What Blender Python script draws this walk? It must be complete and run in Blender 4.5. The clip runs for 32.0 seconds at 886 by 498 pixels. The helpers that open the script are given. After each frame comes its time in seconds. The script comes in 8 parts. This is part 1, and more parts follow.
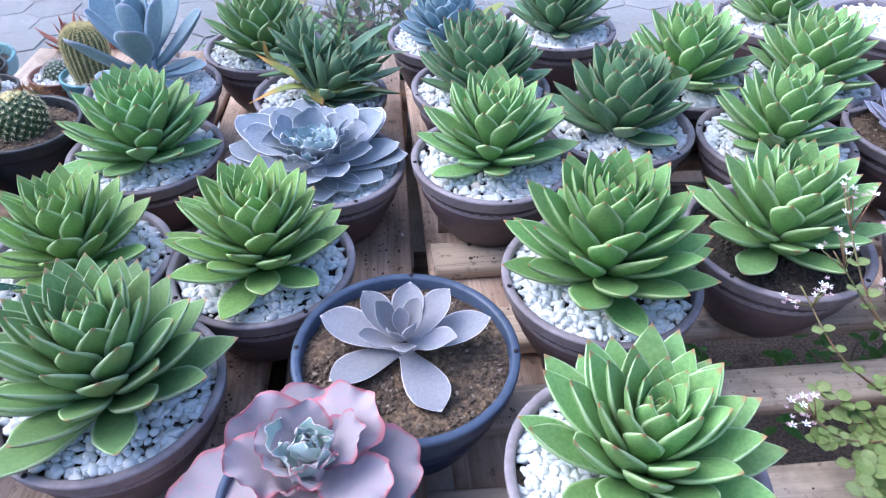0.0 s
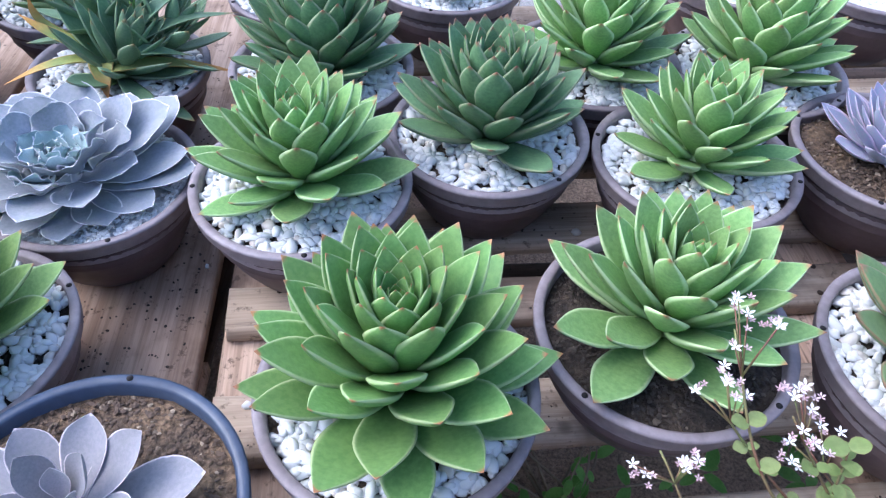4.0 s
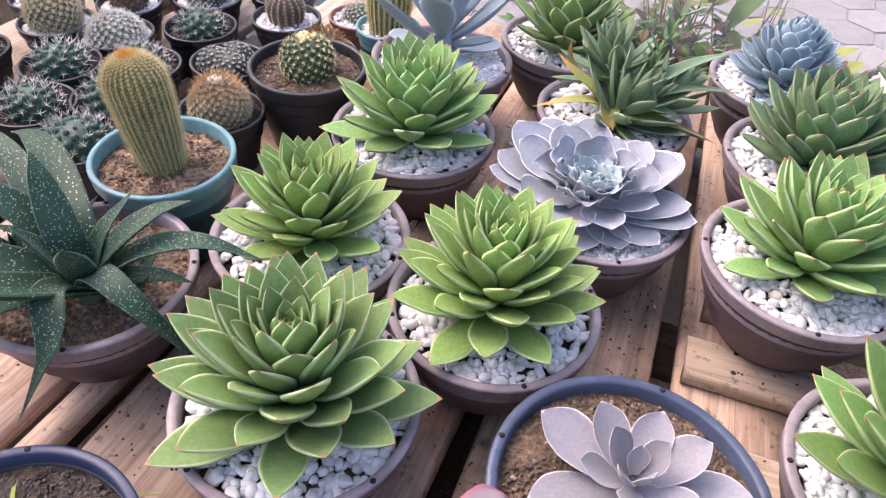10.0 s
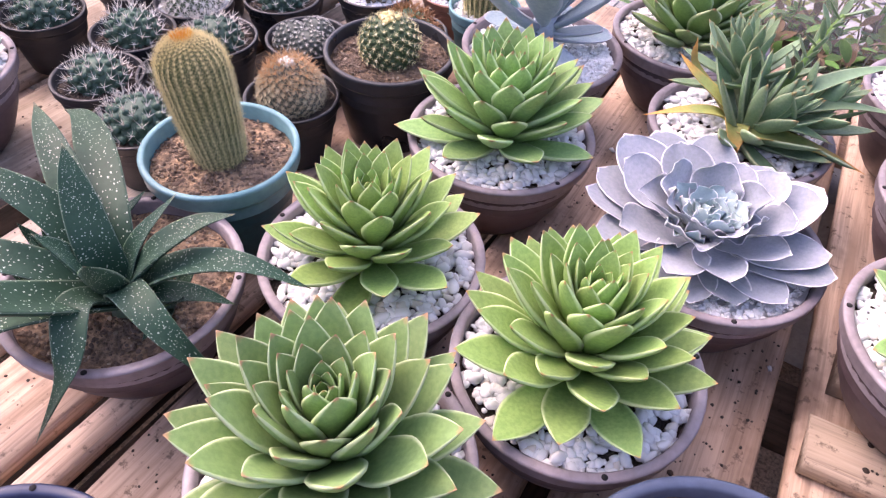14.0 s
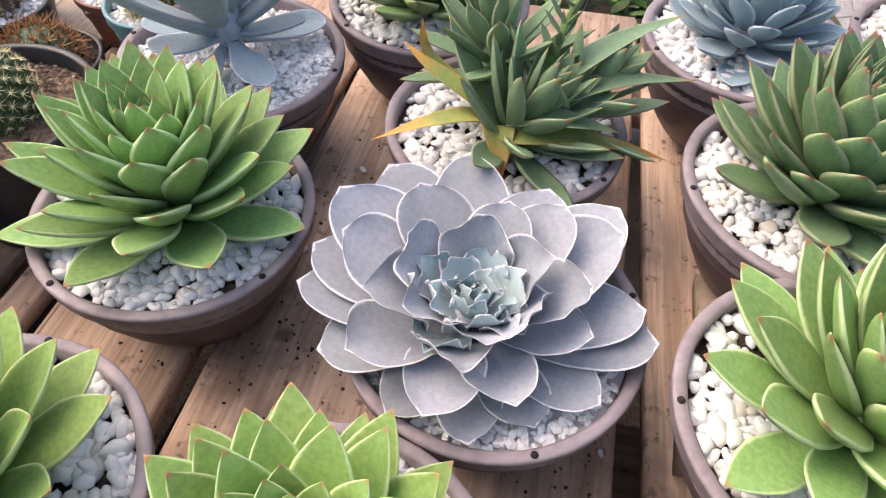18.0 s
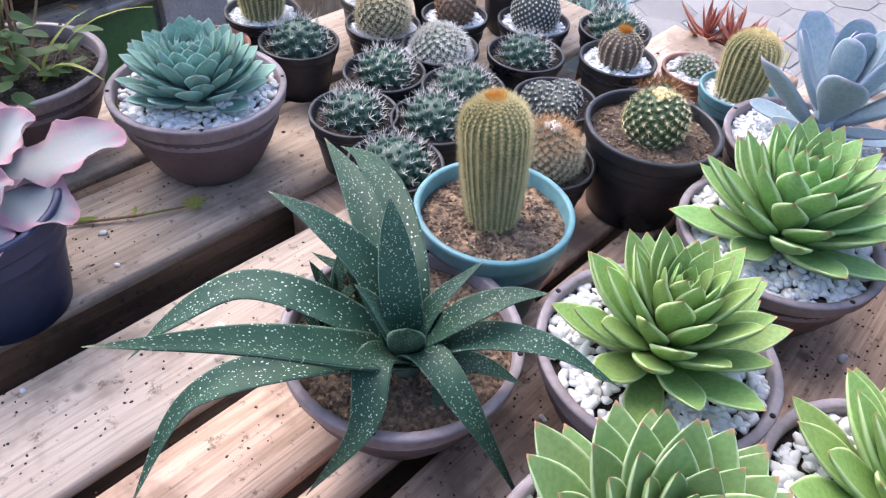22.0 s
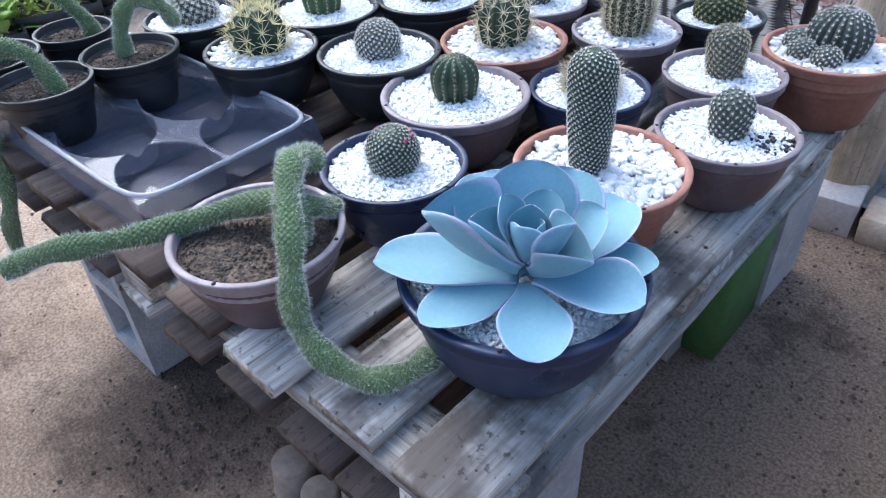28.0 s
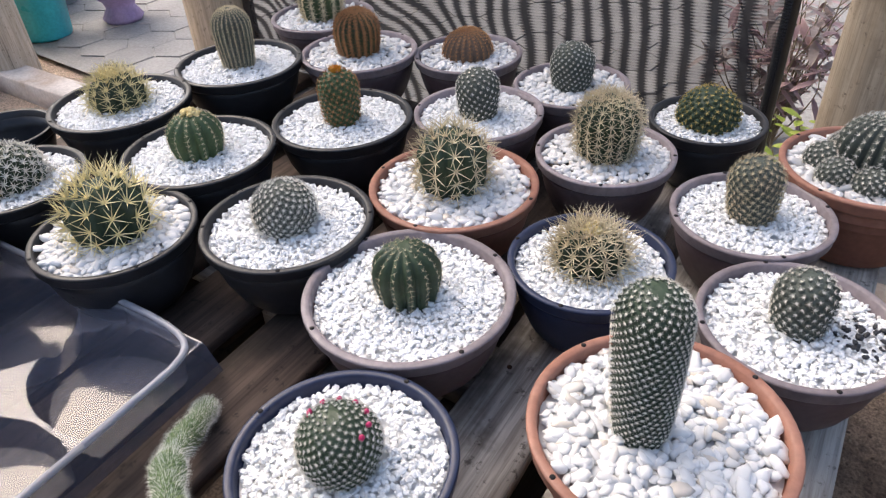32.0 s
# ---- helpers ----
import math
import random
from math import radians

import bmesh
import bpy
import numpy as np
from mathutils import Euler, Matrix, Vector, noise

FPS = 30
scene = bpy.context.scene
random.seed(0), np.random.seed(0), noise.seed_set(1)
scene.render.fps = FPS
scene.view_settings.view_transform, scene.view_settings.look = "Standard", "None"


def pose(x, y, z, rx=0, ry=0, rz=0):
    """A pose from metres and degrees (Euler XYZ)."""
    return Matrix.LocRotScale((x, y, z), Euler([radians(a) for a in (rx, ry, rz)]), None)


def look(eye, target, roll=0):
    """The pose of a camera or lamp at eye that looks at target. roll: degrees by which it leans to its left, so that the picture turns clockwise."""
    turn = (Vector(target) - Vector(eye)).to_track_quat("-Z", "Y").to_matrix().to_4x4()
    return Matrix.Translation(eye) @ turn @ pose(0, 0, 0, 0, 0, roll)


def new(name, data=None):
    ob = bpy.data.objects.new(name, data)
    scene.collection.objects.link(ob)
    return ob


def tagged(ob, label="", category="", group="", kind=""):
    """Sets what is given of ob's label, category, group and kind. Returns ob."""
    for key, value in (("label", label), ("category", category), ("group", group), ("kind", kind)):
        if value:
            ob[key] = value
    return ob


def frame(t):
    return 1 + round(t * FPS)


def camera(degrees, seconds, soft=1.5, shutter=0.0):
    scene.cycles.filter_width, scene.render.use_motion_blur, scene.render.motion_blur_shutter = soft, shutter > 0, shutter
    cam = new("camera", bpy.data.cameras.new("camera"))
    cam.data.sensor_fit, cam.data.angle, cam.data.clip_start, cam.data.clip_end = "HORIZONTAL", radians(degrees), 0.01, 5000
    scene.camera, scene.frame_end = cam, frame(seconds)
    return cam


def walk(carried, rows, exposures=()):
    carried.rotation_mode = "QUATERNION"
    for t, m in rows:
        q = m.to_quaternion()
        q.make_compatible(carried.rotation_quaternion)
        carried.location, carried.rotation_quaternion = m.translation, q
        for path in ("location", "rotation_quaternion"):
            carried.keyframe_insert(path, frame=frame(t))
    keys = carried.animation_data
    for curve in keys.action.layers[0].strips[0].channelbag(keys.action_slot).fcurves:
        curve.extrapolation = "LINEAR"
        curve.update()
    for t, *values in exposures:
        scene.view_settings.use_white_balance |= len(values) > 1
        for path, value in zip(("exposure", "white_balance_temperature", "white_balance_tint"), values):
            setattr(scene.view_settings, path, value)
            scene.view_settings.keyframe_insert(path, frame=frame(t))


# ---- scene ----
cam = camera(64.7, 32.0, 1.25)
METRES, EYE, TILT, LEAN, TURN = 4.23, 1.2, -40.0, -0.8, 0.0
ROWS = [
    (0.0, 0.0, 0.0, 0.0, 0.0, 0.0, -0.0),
    (0.5, 0.0225, 0.0128, 0.005, 1.92, -1.89, -0.26),
    (1.0, 0.0304, 0.0169, 0.0071, -0.91, -2.44, 2.6),
    (1.5, 0.0337, 0.0191, 0.0085, -2.37, -2.76, 3.22),
    (2.0, 0.0329, 0.0214, 0.0127, -5.72, -2.33, 3.8),
    (2.5, 0.0371, 0.0362, 0.0232, -5.41, -2.09, 3.29),
    (4.5, 0.0525, 0.0638, 0.0348, 0.39, -7.49, -2.02),
    (5.0, 0.0562, 0.0634, 0.0361, -0.87, -6.74, -0.07),
    (5.5, 0.0639, 0.0621, 0.0368, -3.52, -5.72, 3.08),
    (6.0, 0.0718, 0.0615, 0.0369, -6.36, -5.44, 6.34),
    (6.5, 0.0809, 0.0613, 0.0376, -10.88, -5.03, 9.47),
    (7.0, 0.0822, 0.0608, 0.039, -11.69, -4.4, 9.2),
    (7.5, 0.0754, 0.0599, 0.0421, -7.85, -1.83, 5.12),
    (8.0, 0.0578, 0.058, 0.0431, 0.9, -0.58, -2.11),
    (8.5, 0.0399, 0.0557, 0.0407, 9.38, -1.48, -8.71),
    (9.0, 0.023, 0.0516, 0.0339, 15.31, -4.32, -13.97),
    (9.5, 0.0048, 0.0432, 0.0286, 18.6, -5.56, -17.76),
    (10.0, -0.0192, 0.0322, 0.0201, 18.01, -5.09, -18.2),
    (10.5, -0.0301, 0.0367, 0.0163, 19.02, -6.99, -20.12),
    (11.0, -0.032, 0.0516, 0.0234, 24.83, -11.39, -22.8),
    (11.5, -0.0313, 0.0589, 0.0272, 25.68, -12.36, -22.46),
    (12.0, -0.032, 0.0589, 0.0286, 26.25, -12.47, -22.62),
    (12.5, -0.033, 0.0581, 0.029, 26.71, -12.03, -22.82),
    (13.0, -0.033, 0.0584, 0.0304, 26.43, -11.42, -22.63),
    (13.5, -0.0326, 0.0586, 0.0307, 26.09, -11.1, -22.32),
    (14.0, -0.0321, 0.0584, 0.0325, 25.87, -10.6, -22.17),
    (14.5, -0.0306, 0.062, 0.0382, 23.9, -8.57, -20.54),
    (15.0, -0.0295, 0.0676, 0.0477, 21.11, -4.85, -18.14),
    (15.5, -0.0274, 0.0759, 0.052, 19.27, -4.21, -16.17),
    (17.5, -0.0309, 0.1281, 0.0619, 11.29, -11.45, -10.69),
    (18.0, -0.0322, 0.1265, 0.0628, 11.45, -10.87, -11.54),
    (18.5, -0.0355, 0.1211, 0.0644, 12.18, -9.1, -13.65),
    (19.0, -0.0405, 0.1092, 0.0656, 14.84, -6.56, -17.32),
    (19.5, -0.0431, 0.098, 0.0647, 18.49, -4.69, -19.17),
    (20.0, -0.0465, 0.0894, 0.0611, 21.65, -4.44, -21.81),
    (20.5, -0.0553, 0.0704, 0.0516, 26.18, -3.33, -25.4),
    (21.0, -0.0669, 0.0475, 0.0312, 29.41, -5.02, -27.93),
    (21.5, -0.0765, 0.0425, 0.0184, 34.6, -10.57, -29.56),
    (22.0, -0.0765, 0.0449, 0.0188, 35.44, -11.48, -29.9),
    (22.5, -0.0788, 0.033, 0.0225, 36.78, -8.65, -31.16),
    (23.0, -0.09, -0.0039, 0.0131, 41.51, -3.72, -32.81),
    (23.5, -0.0974, -0.0281, -0.0007, 43.84, -2.85, -33.61),
    (24.0, -0.1206, -0.0465, -0.0117, 49.27, -3.62, -37.38),
    (24.5, -0.167, -0.0596, -0.0212, 53.07, -3.1, -33.02),
    (25.0, -0.196, -0.0724, -0.0302, 53.73, -3.05, -34.48),
    (25.5, -0.2327, -0.0879, -0.0425, 51.53, -0.92, -32.47),
    (27.5, -0.3547, -0.0571, -0.0499, 45.2, -7.27, -30.24),
    (28.0, -0.3816, -0.054, -0.0588, 41.71, -10.93, -28.11),
    (28.5, -0.3979, -0.0419, -0.0587, 40.45, -13.72, -27.4),
    (29.0, -0.4152, -0.0199, -0.0489, 38.77, -15.47, -26.14),
    (29.5, -0.4205, -0.0082, -0.0468, 38.07, -18.19, -26.01),
    (30.0, -0.4243, -0.0069, -0.0468, 39.08, -19.12, -27.1),
    (30.5, -0.432, -0.0074, -0.0353, 38.48, -14.21, -26.83),
    (31.0, -0.4441, -0.0054, -0.0242, 37.48, -9.41, -25.92),
    (31.5, -0.4578, -0.0038, -0.0211, 34.2, -6.82, -24.49),
    (32.0, -0.4694, -0.0059, -0.0196, 32.12, -5.01, -22.65),
]


def level(t, turn=3.0, shift=0.03):
    """Brings the last part of the path level with the grey bench, about a point over its front corner."""
    s = 0.0 if t <= 24.0 else (0.35 if t <= 25.5 else 1.0)
    return pose(-2.0 + shift * s, 0.1, 0.6) @ pose(0, 0, 0, 0, turn * s, 0) @ pose(2.0, -0.1, -0.6)


walk(cam, [(t, level(t) @ pose(0, 0, EYE, TILT, LEAN, TURN) @ pose(METRES * x, METRES * y, METRES * z, 90 + pitch, roll, yaw)) for t, x, y, z, yaw, pitch, roll in ROWS],
     [(0.0, 1.35, 5150.0, 13.0), (6.0, 1.29, 5300.0, 13.0), (7.0, 1.24, 5350.0, 13.0), (8.6, 1.40, 6500.0, 20.0), (10.0, 1.55, 6650.0, 26.0), (11.5, 1.78, 6500.0, 36.0), (14.2, 1.76, 6700.0, 36.0), (15.0, 1.62, 6950.0, 30.0), (16.0, 1.45, 7100.0, 23.0), (18.0, 1.35, 7200.0, 19.0), (21.0, 1.50, 6700.0, 18.0), (22.0, 1.60, 6000.0, 17.0),
      (23.5, 1.48, 5750.0, 10.0), (28.0, 1.55, 5450.0, 7.0), (30.3, 1.45, 5380.0, 7.0), (31.0, 1.35, 6300.0, 9.0), (32.0, 1.10, 6800.0, 12.0)])

# ---- world and sun ----
world = bpy.data.worlds.new("world")
scene.world = world
world.use_nodes = True
wn = world.node_tree
sky = wn.nodes.new("ShaderNodeTexSky")
sky.sky_type = "NISHITA"
sky.sun_disc = False
sky.sun_elevation = radians(49)
sky.sun_rotation = radians(-79)
sky.air_density, sky.dust_density, sky.ozone_density = 1.0, 4.0, 1.0
wn.links.new(sky.outputs[0], wn.nodes["Background"].inputs[0])
wn.nodes["Background"].inputs[1].default_value = 0.15
sun_data = bpy.data.lights.new("sun", "SUN")
sun_data.energy, sun_data.angle, sun_data.color = 0.8, radians(75), (1.0, 0.95, 0.88)
sun = new("sun", sun_data)
sun.matrix_world = look((-5, 1, 6), (0, 0, 0))

# ---- materials ----
def material(name):
    m = bpy.data.materials.new(name)
    m.use_nodes = True
    t = m.node_tree
    return m, t, t.nodes["Principled BSDF"]


def add(t, kind, **sockets):
    n = t.nodes.new("ShaderNode" + kind)
    for key, value in sockets.items():
        key = key.replace("_", " ")
        if hasattr(value, "is_linked"):
            t.links.new(value, n.inputs[key])
        else:
            n.inputs[key].default_value = value
    return n


def rgb(c):
    return (*c, 1.0)


def mixc(t, fac, a, b, mode="MIX"):
    n = t.nodes.new("ShaderNodeMix")
    n.data_type, n.blend_type = "RGBA", mode
    for i, v in ((0, fac), (6, a), (7, b)):
        if hasattr(v, "is_linked"):
            t.links.new(v, n.inputs[i])
        else:
            n.inputs[i].default_value = v if i == 0 else rgb(v)
    return n.outputs[2]


def calc(t, op, a, b=0.0, clamp=False):
    n = t.nodes.new("ShaderNodeMath")
    n.operation, n.use_clamp = op, clamp
    for i, v in ((0, a), (1, b)):
        if hasattr(v, "is_linked"):
            t.links.new(v, n.inputs[i])
        else:
            n.inputs[i].default_value = v
    return n.outputs[0]


def ramp(t, v, lo, hi, a=0.0, b=1.0):
    n = t.nodes.new("ShaderNodeMapRange")
    n.interpolation_type = "SMOOTHSTEP"
    t.links.new(v, n.inputs[0])
    for i, x in ((1, lo), (2, hi), (3, a), (4, b)):
        n.inputs[i].default_value = x
    return n.outputs[0]


def place(t, scale=(1, 1, 1), source="Object"):
    """Coordinates in metres, shifted by a random step for each object."""
    c = t.nodes.new("ShaderNodeTexCoord")
    o = t.nodes.new("ShaderNodeObjectInfo")
    v = t.nodes.new("ShaderNodeVectorMath")
    v.operation = "MULTIPLY_ADD"
    t.links.new(c.outputs[source], v.inputs[0])
    v.inputs[1].default_value = scale
    r = calc(t, "MULTIPLY", o.outputs["Random"], 37.0)
    t.links.new(r, v.inputs[2])
    return v.outputs[0], o.outputs["Random"]


def noise_of(t, vec, scale, detail=3.0, rough=0.55):
    return add(t, "TexNoise", Vector=vec, Scale=scale, Detail=detail, Roughness=rough).outputs["Fac"]


def relief(t, bsdf, height, strength, distance=0.01):
    b = add(t, "Bump", Height=height, Strength=strength, Distance=distance)
    t.links.new(b.outputs[0], bsdf.inputs["Normal"])


def plain(name, base, other, rough=0.6, grain=60.0, patch=6.0, bump=0.2, depth=0.004, vary=0.12, spec=0.4, rough2=0.15, metal=0.0):
    """A surface with stains at one scale and grain at another."""
    m, t, b = material(name)
    vec, rnd = place(t)
    g = noise_of(t, vec, grain, 4.0)
    p = noise_of(t, vec, patch, 4.0)
    col = mixc(t, ramp(t, p, 0.35, 0.68), base, other)
    dark = ramp(t, g, 0.25, 0.75, 1 - vary, 1 + vary)
    dark = calc(t, "MULTIPLY", dark, ramp(t, rnd, 0, 1, 1 - vary, 1 + vary))
    hsv = add(t, "HueSaturation", Color=col, Value=dark)
    t.links.new(hsv.outputs[0], b.inputs["Base Color"])
    t.links.new(ramp(t, p, 0.3, 0.7, rough - rough2, rough + rough2), b.inputs["Roughness"])
    b.inputs["Specular IOR Level"].default_value = spec
    b.inputs["Metallic"].default_value = metal
    relief(t, b, g, bump, depth)
    return m


def leafy(name, base, other, edge, tip, rough=0.5, edge_at=0.82, tip_at=0.93, spots=None, bloom=0.0, vary=0.14, thin=0.0):
    """A succulent leaf: u runs across it, v from its foot to its tip."""
    m, t, b = material(name)
    vec, rnd = place(t)
    uv = t.nodes.new("ShaderNodeTexCoord").outputs["UV"]
    sep = t.nodes.new("ShaderNodeSeparateXYZ")
    t.links.new(uv, sep.inputs[0])
    u, v = sep.outputs[0], sep.outputs[1]
    p = noise_of(t, vec, 25.0, 3.0)
    fine = noise_of(t, vec, 260.0, 3.0)
    col = mixc(t, ramp(t, p, 0.3, 0.7), base, other)
    off = calc(t, "MULTIPLY", calc(t, "ABSOLUTE", calc(t, "SUBTRACT", u, 0.5)), 2.0)
    off = calc(t, "ADD", off, calc(t, "MULTIPLY", calc(t, "SUBTRACT", p, 0.5), 0.08))
    col = mixc(t, ramp(t, off, edge_at, 0.97, 0.0, 0.95), col, edge)
    tipf = ramp(t, calc(t, "ADD", v, calc(t, "MULTIPLY", calc(t, "SUBTRACT", p, 0.5), 0.08)), tip_at, 0.99, 0.0, 0.9)
    col = mixc(t, tipf, col, tip)
    if spots:
        wide = add(t, "Mapping", Vector=uv, Scale=(1.0, 5.5, 1.0))
        vor = add(t, "TexVoronoi", Vector=wide.outputs[0], Scale=spots[1])
        size = ramp(t, vor.outputs["Color"], 0.0, 1.0, 0.06, 0.33)
        near = ramp(t, calc(t, "SUBTRACT", size, vor.outputs["Distance"]), 0.0, 0.05)
        col = mixc(t, near, col, spots[0])
    light = calc(t, "MULTIPLY", ramp(t, rnd, 0, 1, 1 - vary, 1 + vary), ramp(t, fine, 0.3, 0.7, 0.93, 1.07))
    hsv = add(t, "HueSaturation", Color=col, Value=light)
    t.links.new(calc(t, "ADD", 0.493, calc(t, "MULTIPLY", rnd, 0.014)), hsv.inputs["Hue"])
    t.links.new(hsv.outputs[0], b.inputs["Base Color"])
    b.inputs["Roughness"].default_value = rough
    b.inputs["Specular IOR Level"].default_value = 0.18 if spots else 0.25
    b.inputs["Subsurface Weight"].default_value = 0.12
    b.inputs["Subsurface Radius"].default_value = (0.006, 0.008, 0.003)
    b.inputs["Sheen Weight"].default_value = bloom
    b.inputs["Sheen Roughness"].default_value = 0.6
    relief(t, b, calc(t, "ADD", fine, calc(t, "MULTIPLY", p, 2.0)), 0.12, 0.002)
    if thin:
        b.inputs["Subsurface Weight"].default_value = 0.0
        through_light = t.nodes.new("ShaderNodeBsdfTranslucent")
        t.links.new(hsv.outputs[0], through_light.inputs["Color"])
        mix = t.nodes.new("ShaderNodeMixShader")
        mix.inputs[0].default_value = thin
        t.links.new(b.outputs[0], mix.inputs[1])
        t.links.new(through_light.outputs[0], mix.inputs[2])
        t.links.new(mix.outputs[0], t.nodes["Material Output"].inputs["Surface"])
    return m


def timber(name, light, dark, stain, rough=0.75):
    """Sawn boards, the grain along the board's own x."""
    m, t, b = material(name)
    vec, rnd = place(t, (2.2, 34.0, 34.0))
    flat, _ = place(t, (1, 1, 1))
    grain = noise_of(t, vec, 1.6, 6.0, 0.65)
    fine, _ = place(t, (9.0, 260.0, 260.0))
    fibre = noise_of(t, fine, 1.0, 3.0)
    patch = noise_of(t, flat, 5.0, 5.0, 0.65)
    speck = noise_of(t, flat, 70.0, 4.0, 0.7)
    col = mixc(t, ramp(t, grain, 0.36, 0.66), dark, light)
    col = mixc(t, ramp(t, fibre, 0.45, 0.68, 0.0, 0.5), col, tuple(c * 0.62 for c in dark))
    crack, _ = place(t, (1.1, 55.0, 55.0))
    split = noise_of(t, crack, 1.0, 4.0, 0.6)
    col = mixc(t, ramp(t, split, 0.64, 0.72, 0.0, 0.75), col, tuple(c * 0.4 for c in stain))
    col = mixc(t, ramp(t, patch, 0.50, 0.66, 0.0, 0.85), col, stain)
    col = mixc(t, ramp(t, speck, 0.57, 0.70, 0.0, 0.75), col, tuple(c * 0.45 for c in stain))
    vor = add(t, "TexVoronoi", Vector=flat, Scale=7.0)
    col = mixc(t, ramp(t, vor.outputs["Distance"], 0.05, 0.09, 0.8, 0.0), col, tuple(c * 0.35 for c in dark))
    hsv = add(t, "HueSaturation", Color=col, Value=ramp(t, rnd, 0, 1, 0.82, 1.15))
    t.links.new(hsv.outputs[0], b.inputs["Base Color"])
    t.links.new(ramp(t, grain, 0.3, 0.7, rough + 0.1, rough - 0.1), b.inputs["Roughness"])
    b.inputs["Specular IOR Level"].default_value = 0.3
    relief(t, b, calc(t, "ADD", grain, calc(t, "MULTIPLY", fibre, 0.5)), 0.45, 0.003)
    return m


def pebble(name, base, dirt, rough=0.55):
    m, t, b = material(name)
    vec, rnd = place(t)
    isl = t.nodes.new("ShaderNodeNewGeometry").outputs["Random Per Island"]
    n = noise_of(t, vec, 35.0, 4.0)
    col = mixc(t, ramp(t, isl, 0.86, 1.0, 0.0, 0.55), base, dirt)
    col = mixc(t, ramp(t, n, 0.6, 0.8, 0.0, 0.35), col, dirt)
    hsv = add(t, "HueSaturation", Color=col, Value=ramp(t, isl, 0.0, 1.0, 1.05, 0.86))
    t.links.new(hsv.outputs[0], b.inputs["Base Color"])
    b.inputs["Roughness"].default_value = rough
    relief(t, b, noise_of(t, vec, 300.0, 3.0), 0.15, 0.002)
    return m


def sheer(name, colour, cover, rough=0.4, bands=None, spec=0.5, tint=1.0):
    """Netting or clear plastic: part of it lets light straight through."""
    m, t, b = material(name)
    vec, rnd = place(t)
    b.inputs["Base Color"].default_value = rgb(colour)
    b.inputs["Roughness"].default_value = rough
    b.inputs["Specular IOR Level"].default_value = spec
    clear = t.nodes.new("ShaderNodeBsdfTransparent")
    clear.inputs["Color"].default_value = rgb((tint, tint, tint))
    mix = t.nodes.new("ShaderNodeMixShader")
    out = t.nodes["Material Output"]
    if bands:
        raw = t.nodes.new("ShaderNodeTexCoord").outputs["Object"]
        sep = t.nodes.new("ShaderNodeSeparateXYZ")
        t.links.new(raw, sep.inputs[0])
        ease = ramp(t, sep.outputs[0], 0.1, 1.2, 1.0, 0.12)
        slow = noise_of(t, raw, 2.0, 2.0, 0.5)
        a = calc(t, "MULTIPLY", ramp(t, sep.outputs[0], -0.1, 1.5, 0.0, 1.0), bands)
        a = calc(t, "ADD", a, calc(t, "MULTIPLY", calc(t, "MULTIPLY", slow, ease), bands * 0.36))
        a = calc(t, "ADD", a, calc(t, "MULTIPLY", calc(t, "MULTIPLY", sep.outputs[2], ease), bands * 0.52))
        s = calc(t, "SINE", calc(t, "MULTIPLY", a, 6.2832))
        thread = calc(t, "SINE", calc(t, "MULTIPLY", sep.outputs[2], 900.0))
        f = ramp(t, calc(t, "ADD", s, calc(t, "MULTIPLY", thread, 0.4)), -1.0, 1.0, cover - 0.25, min(cover + 0.26, 0.97))
        t.links.new(f, mix.inputs[0])
    else:
        mix.inputs[0].default_value = cover
    t.links.new(clear.outputs[0], mix.inputs[1])
    t.links.new(b.outputs[0], mix.inputs[2])
    t.links.new(mix.outputs[0], out.inputs["Surface"])
    return m


GREEN = leafy("green leaf", (0.185, 0.324, 0.109), (0.249, 0.405, 0.141), (0.504, 0.63, 0.337), (0.36, 0.16, 0.09))
GREEN_TIP = leafy("green leaf with brown tips", (0.154, 0.286, 0.086), (0.201, 0.346, 0.109), (0.389, 0.481, 0.24), (0.42, 0.17, 0.09), edge_at=0.82, tip_at=0.95)
GREEN_LIME = leafy("yellow green leaf", (0.202, 0.329, 0.095), (0.27, 0.408, 0.123), (0.515, 0.63, 0.313), (0.40, 0.20, 0.10), edge_at=0.80, tip_at=0.95)
GREEN_MATTE = leafy("dull green leaf", (0.158, 0.261, 0.092), (0.202, 0.312, 0.113), (0.458, 0.55, 0.313), (0.40, 0.21, 0.12), rough=0.55, edge_at=0.80, tip_at=0.94)
GREEN_DARK = leafy("dark green leaf", (0.120, 0.21, 0.105), (0.16, 0.275, 0.13), (0.30, 0.34, 0.20), (0.30, 0.12, 0.08), tip_at=0.93)
GREEN_RED = leafy("green leaf with brown edges", (0.14, 0.24, 0.10), (0.18, 0.29, 0.12), (0.25, 0.19, 0.11), (0.30, 0.14, 0.09), edge_at=0.86, tip_at=0.88, bloom=0.06)
GREY_LEAF = leafy("grey lilac leaf", (0.265, 0.295, 0.320), (0.325, 0.340, 0.385), (0.82, 0.80, 0.82), (0.76, 0.70, 0.74), rough=0.62, edge_at=0.90, tip_at=0.985, bloom=0.15)
GREY_HEART = leafy("teal grey inner leaf", (0.32, 0.42, 0.43), (0.36, 0.47, 0.47), (0.86, 0.84, 0.86), (0.80, 0.76, 0.80), rough=0.62, edge_at=0.88, tip_at=0.99, bloom=0.2)
PINK_HEART = leafy("pale green inner leaf", (0.40, 0.52, 0.46), (0.46, 0.54, 0.50), (0.72, 0.60, 0.60), (0.66, 0.48, 0.50), rough=0.6, edge_at=0.86, tip_at=0.965, bloom=0.15)
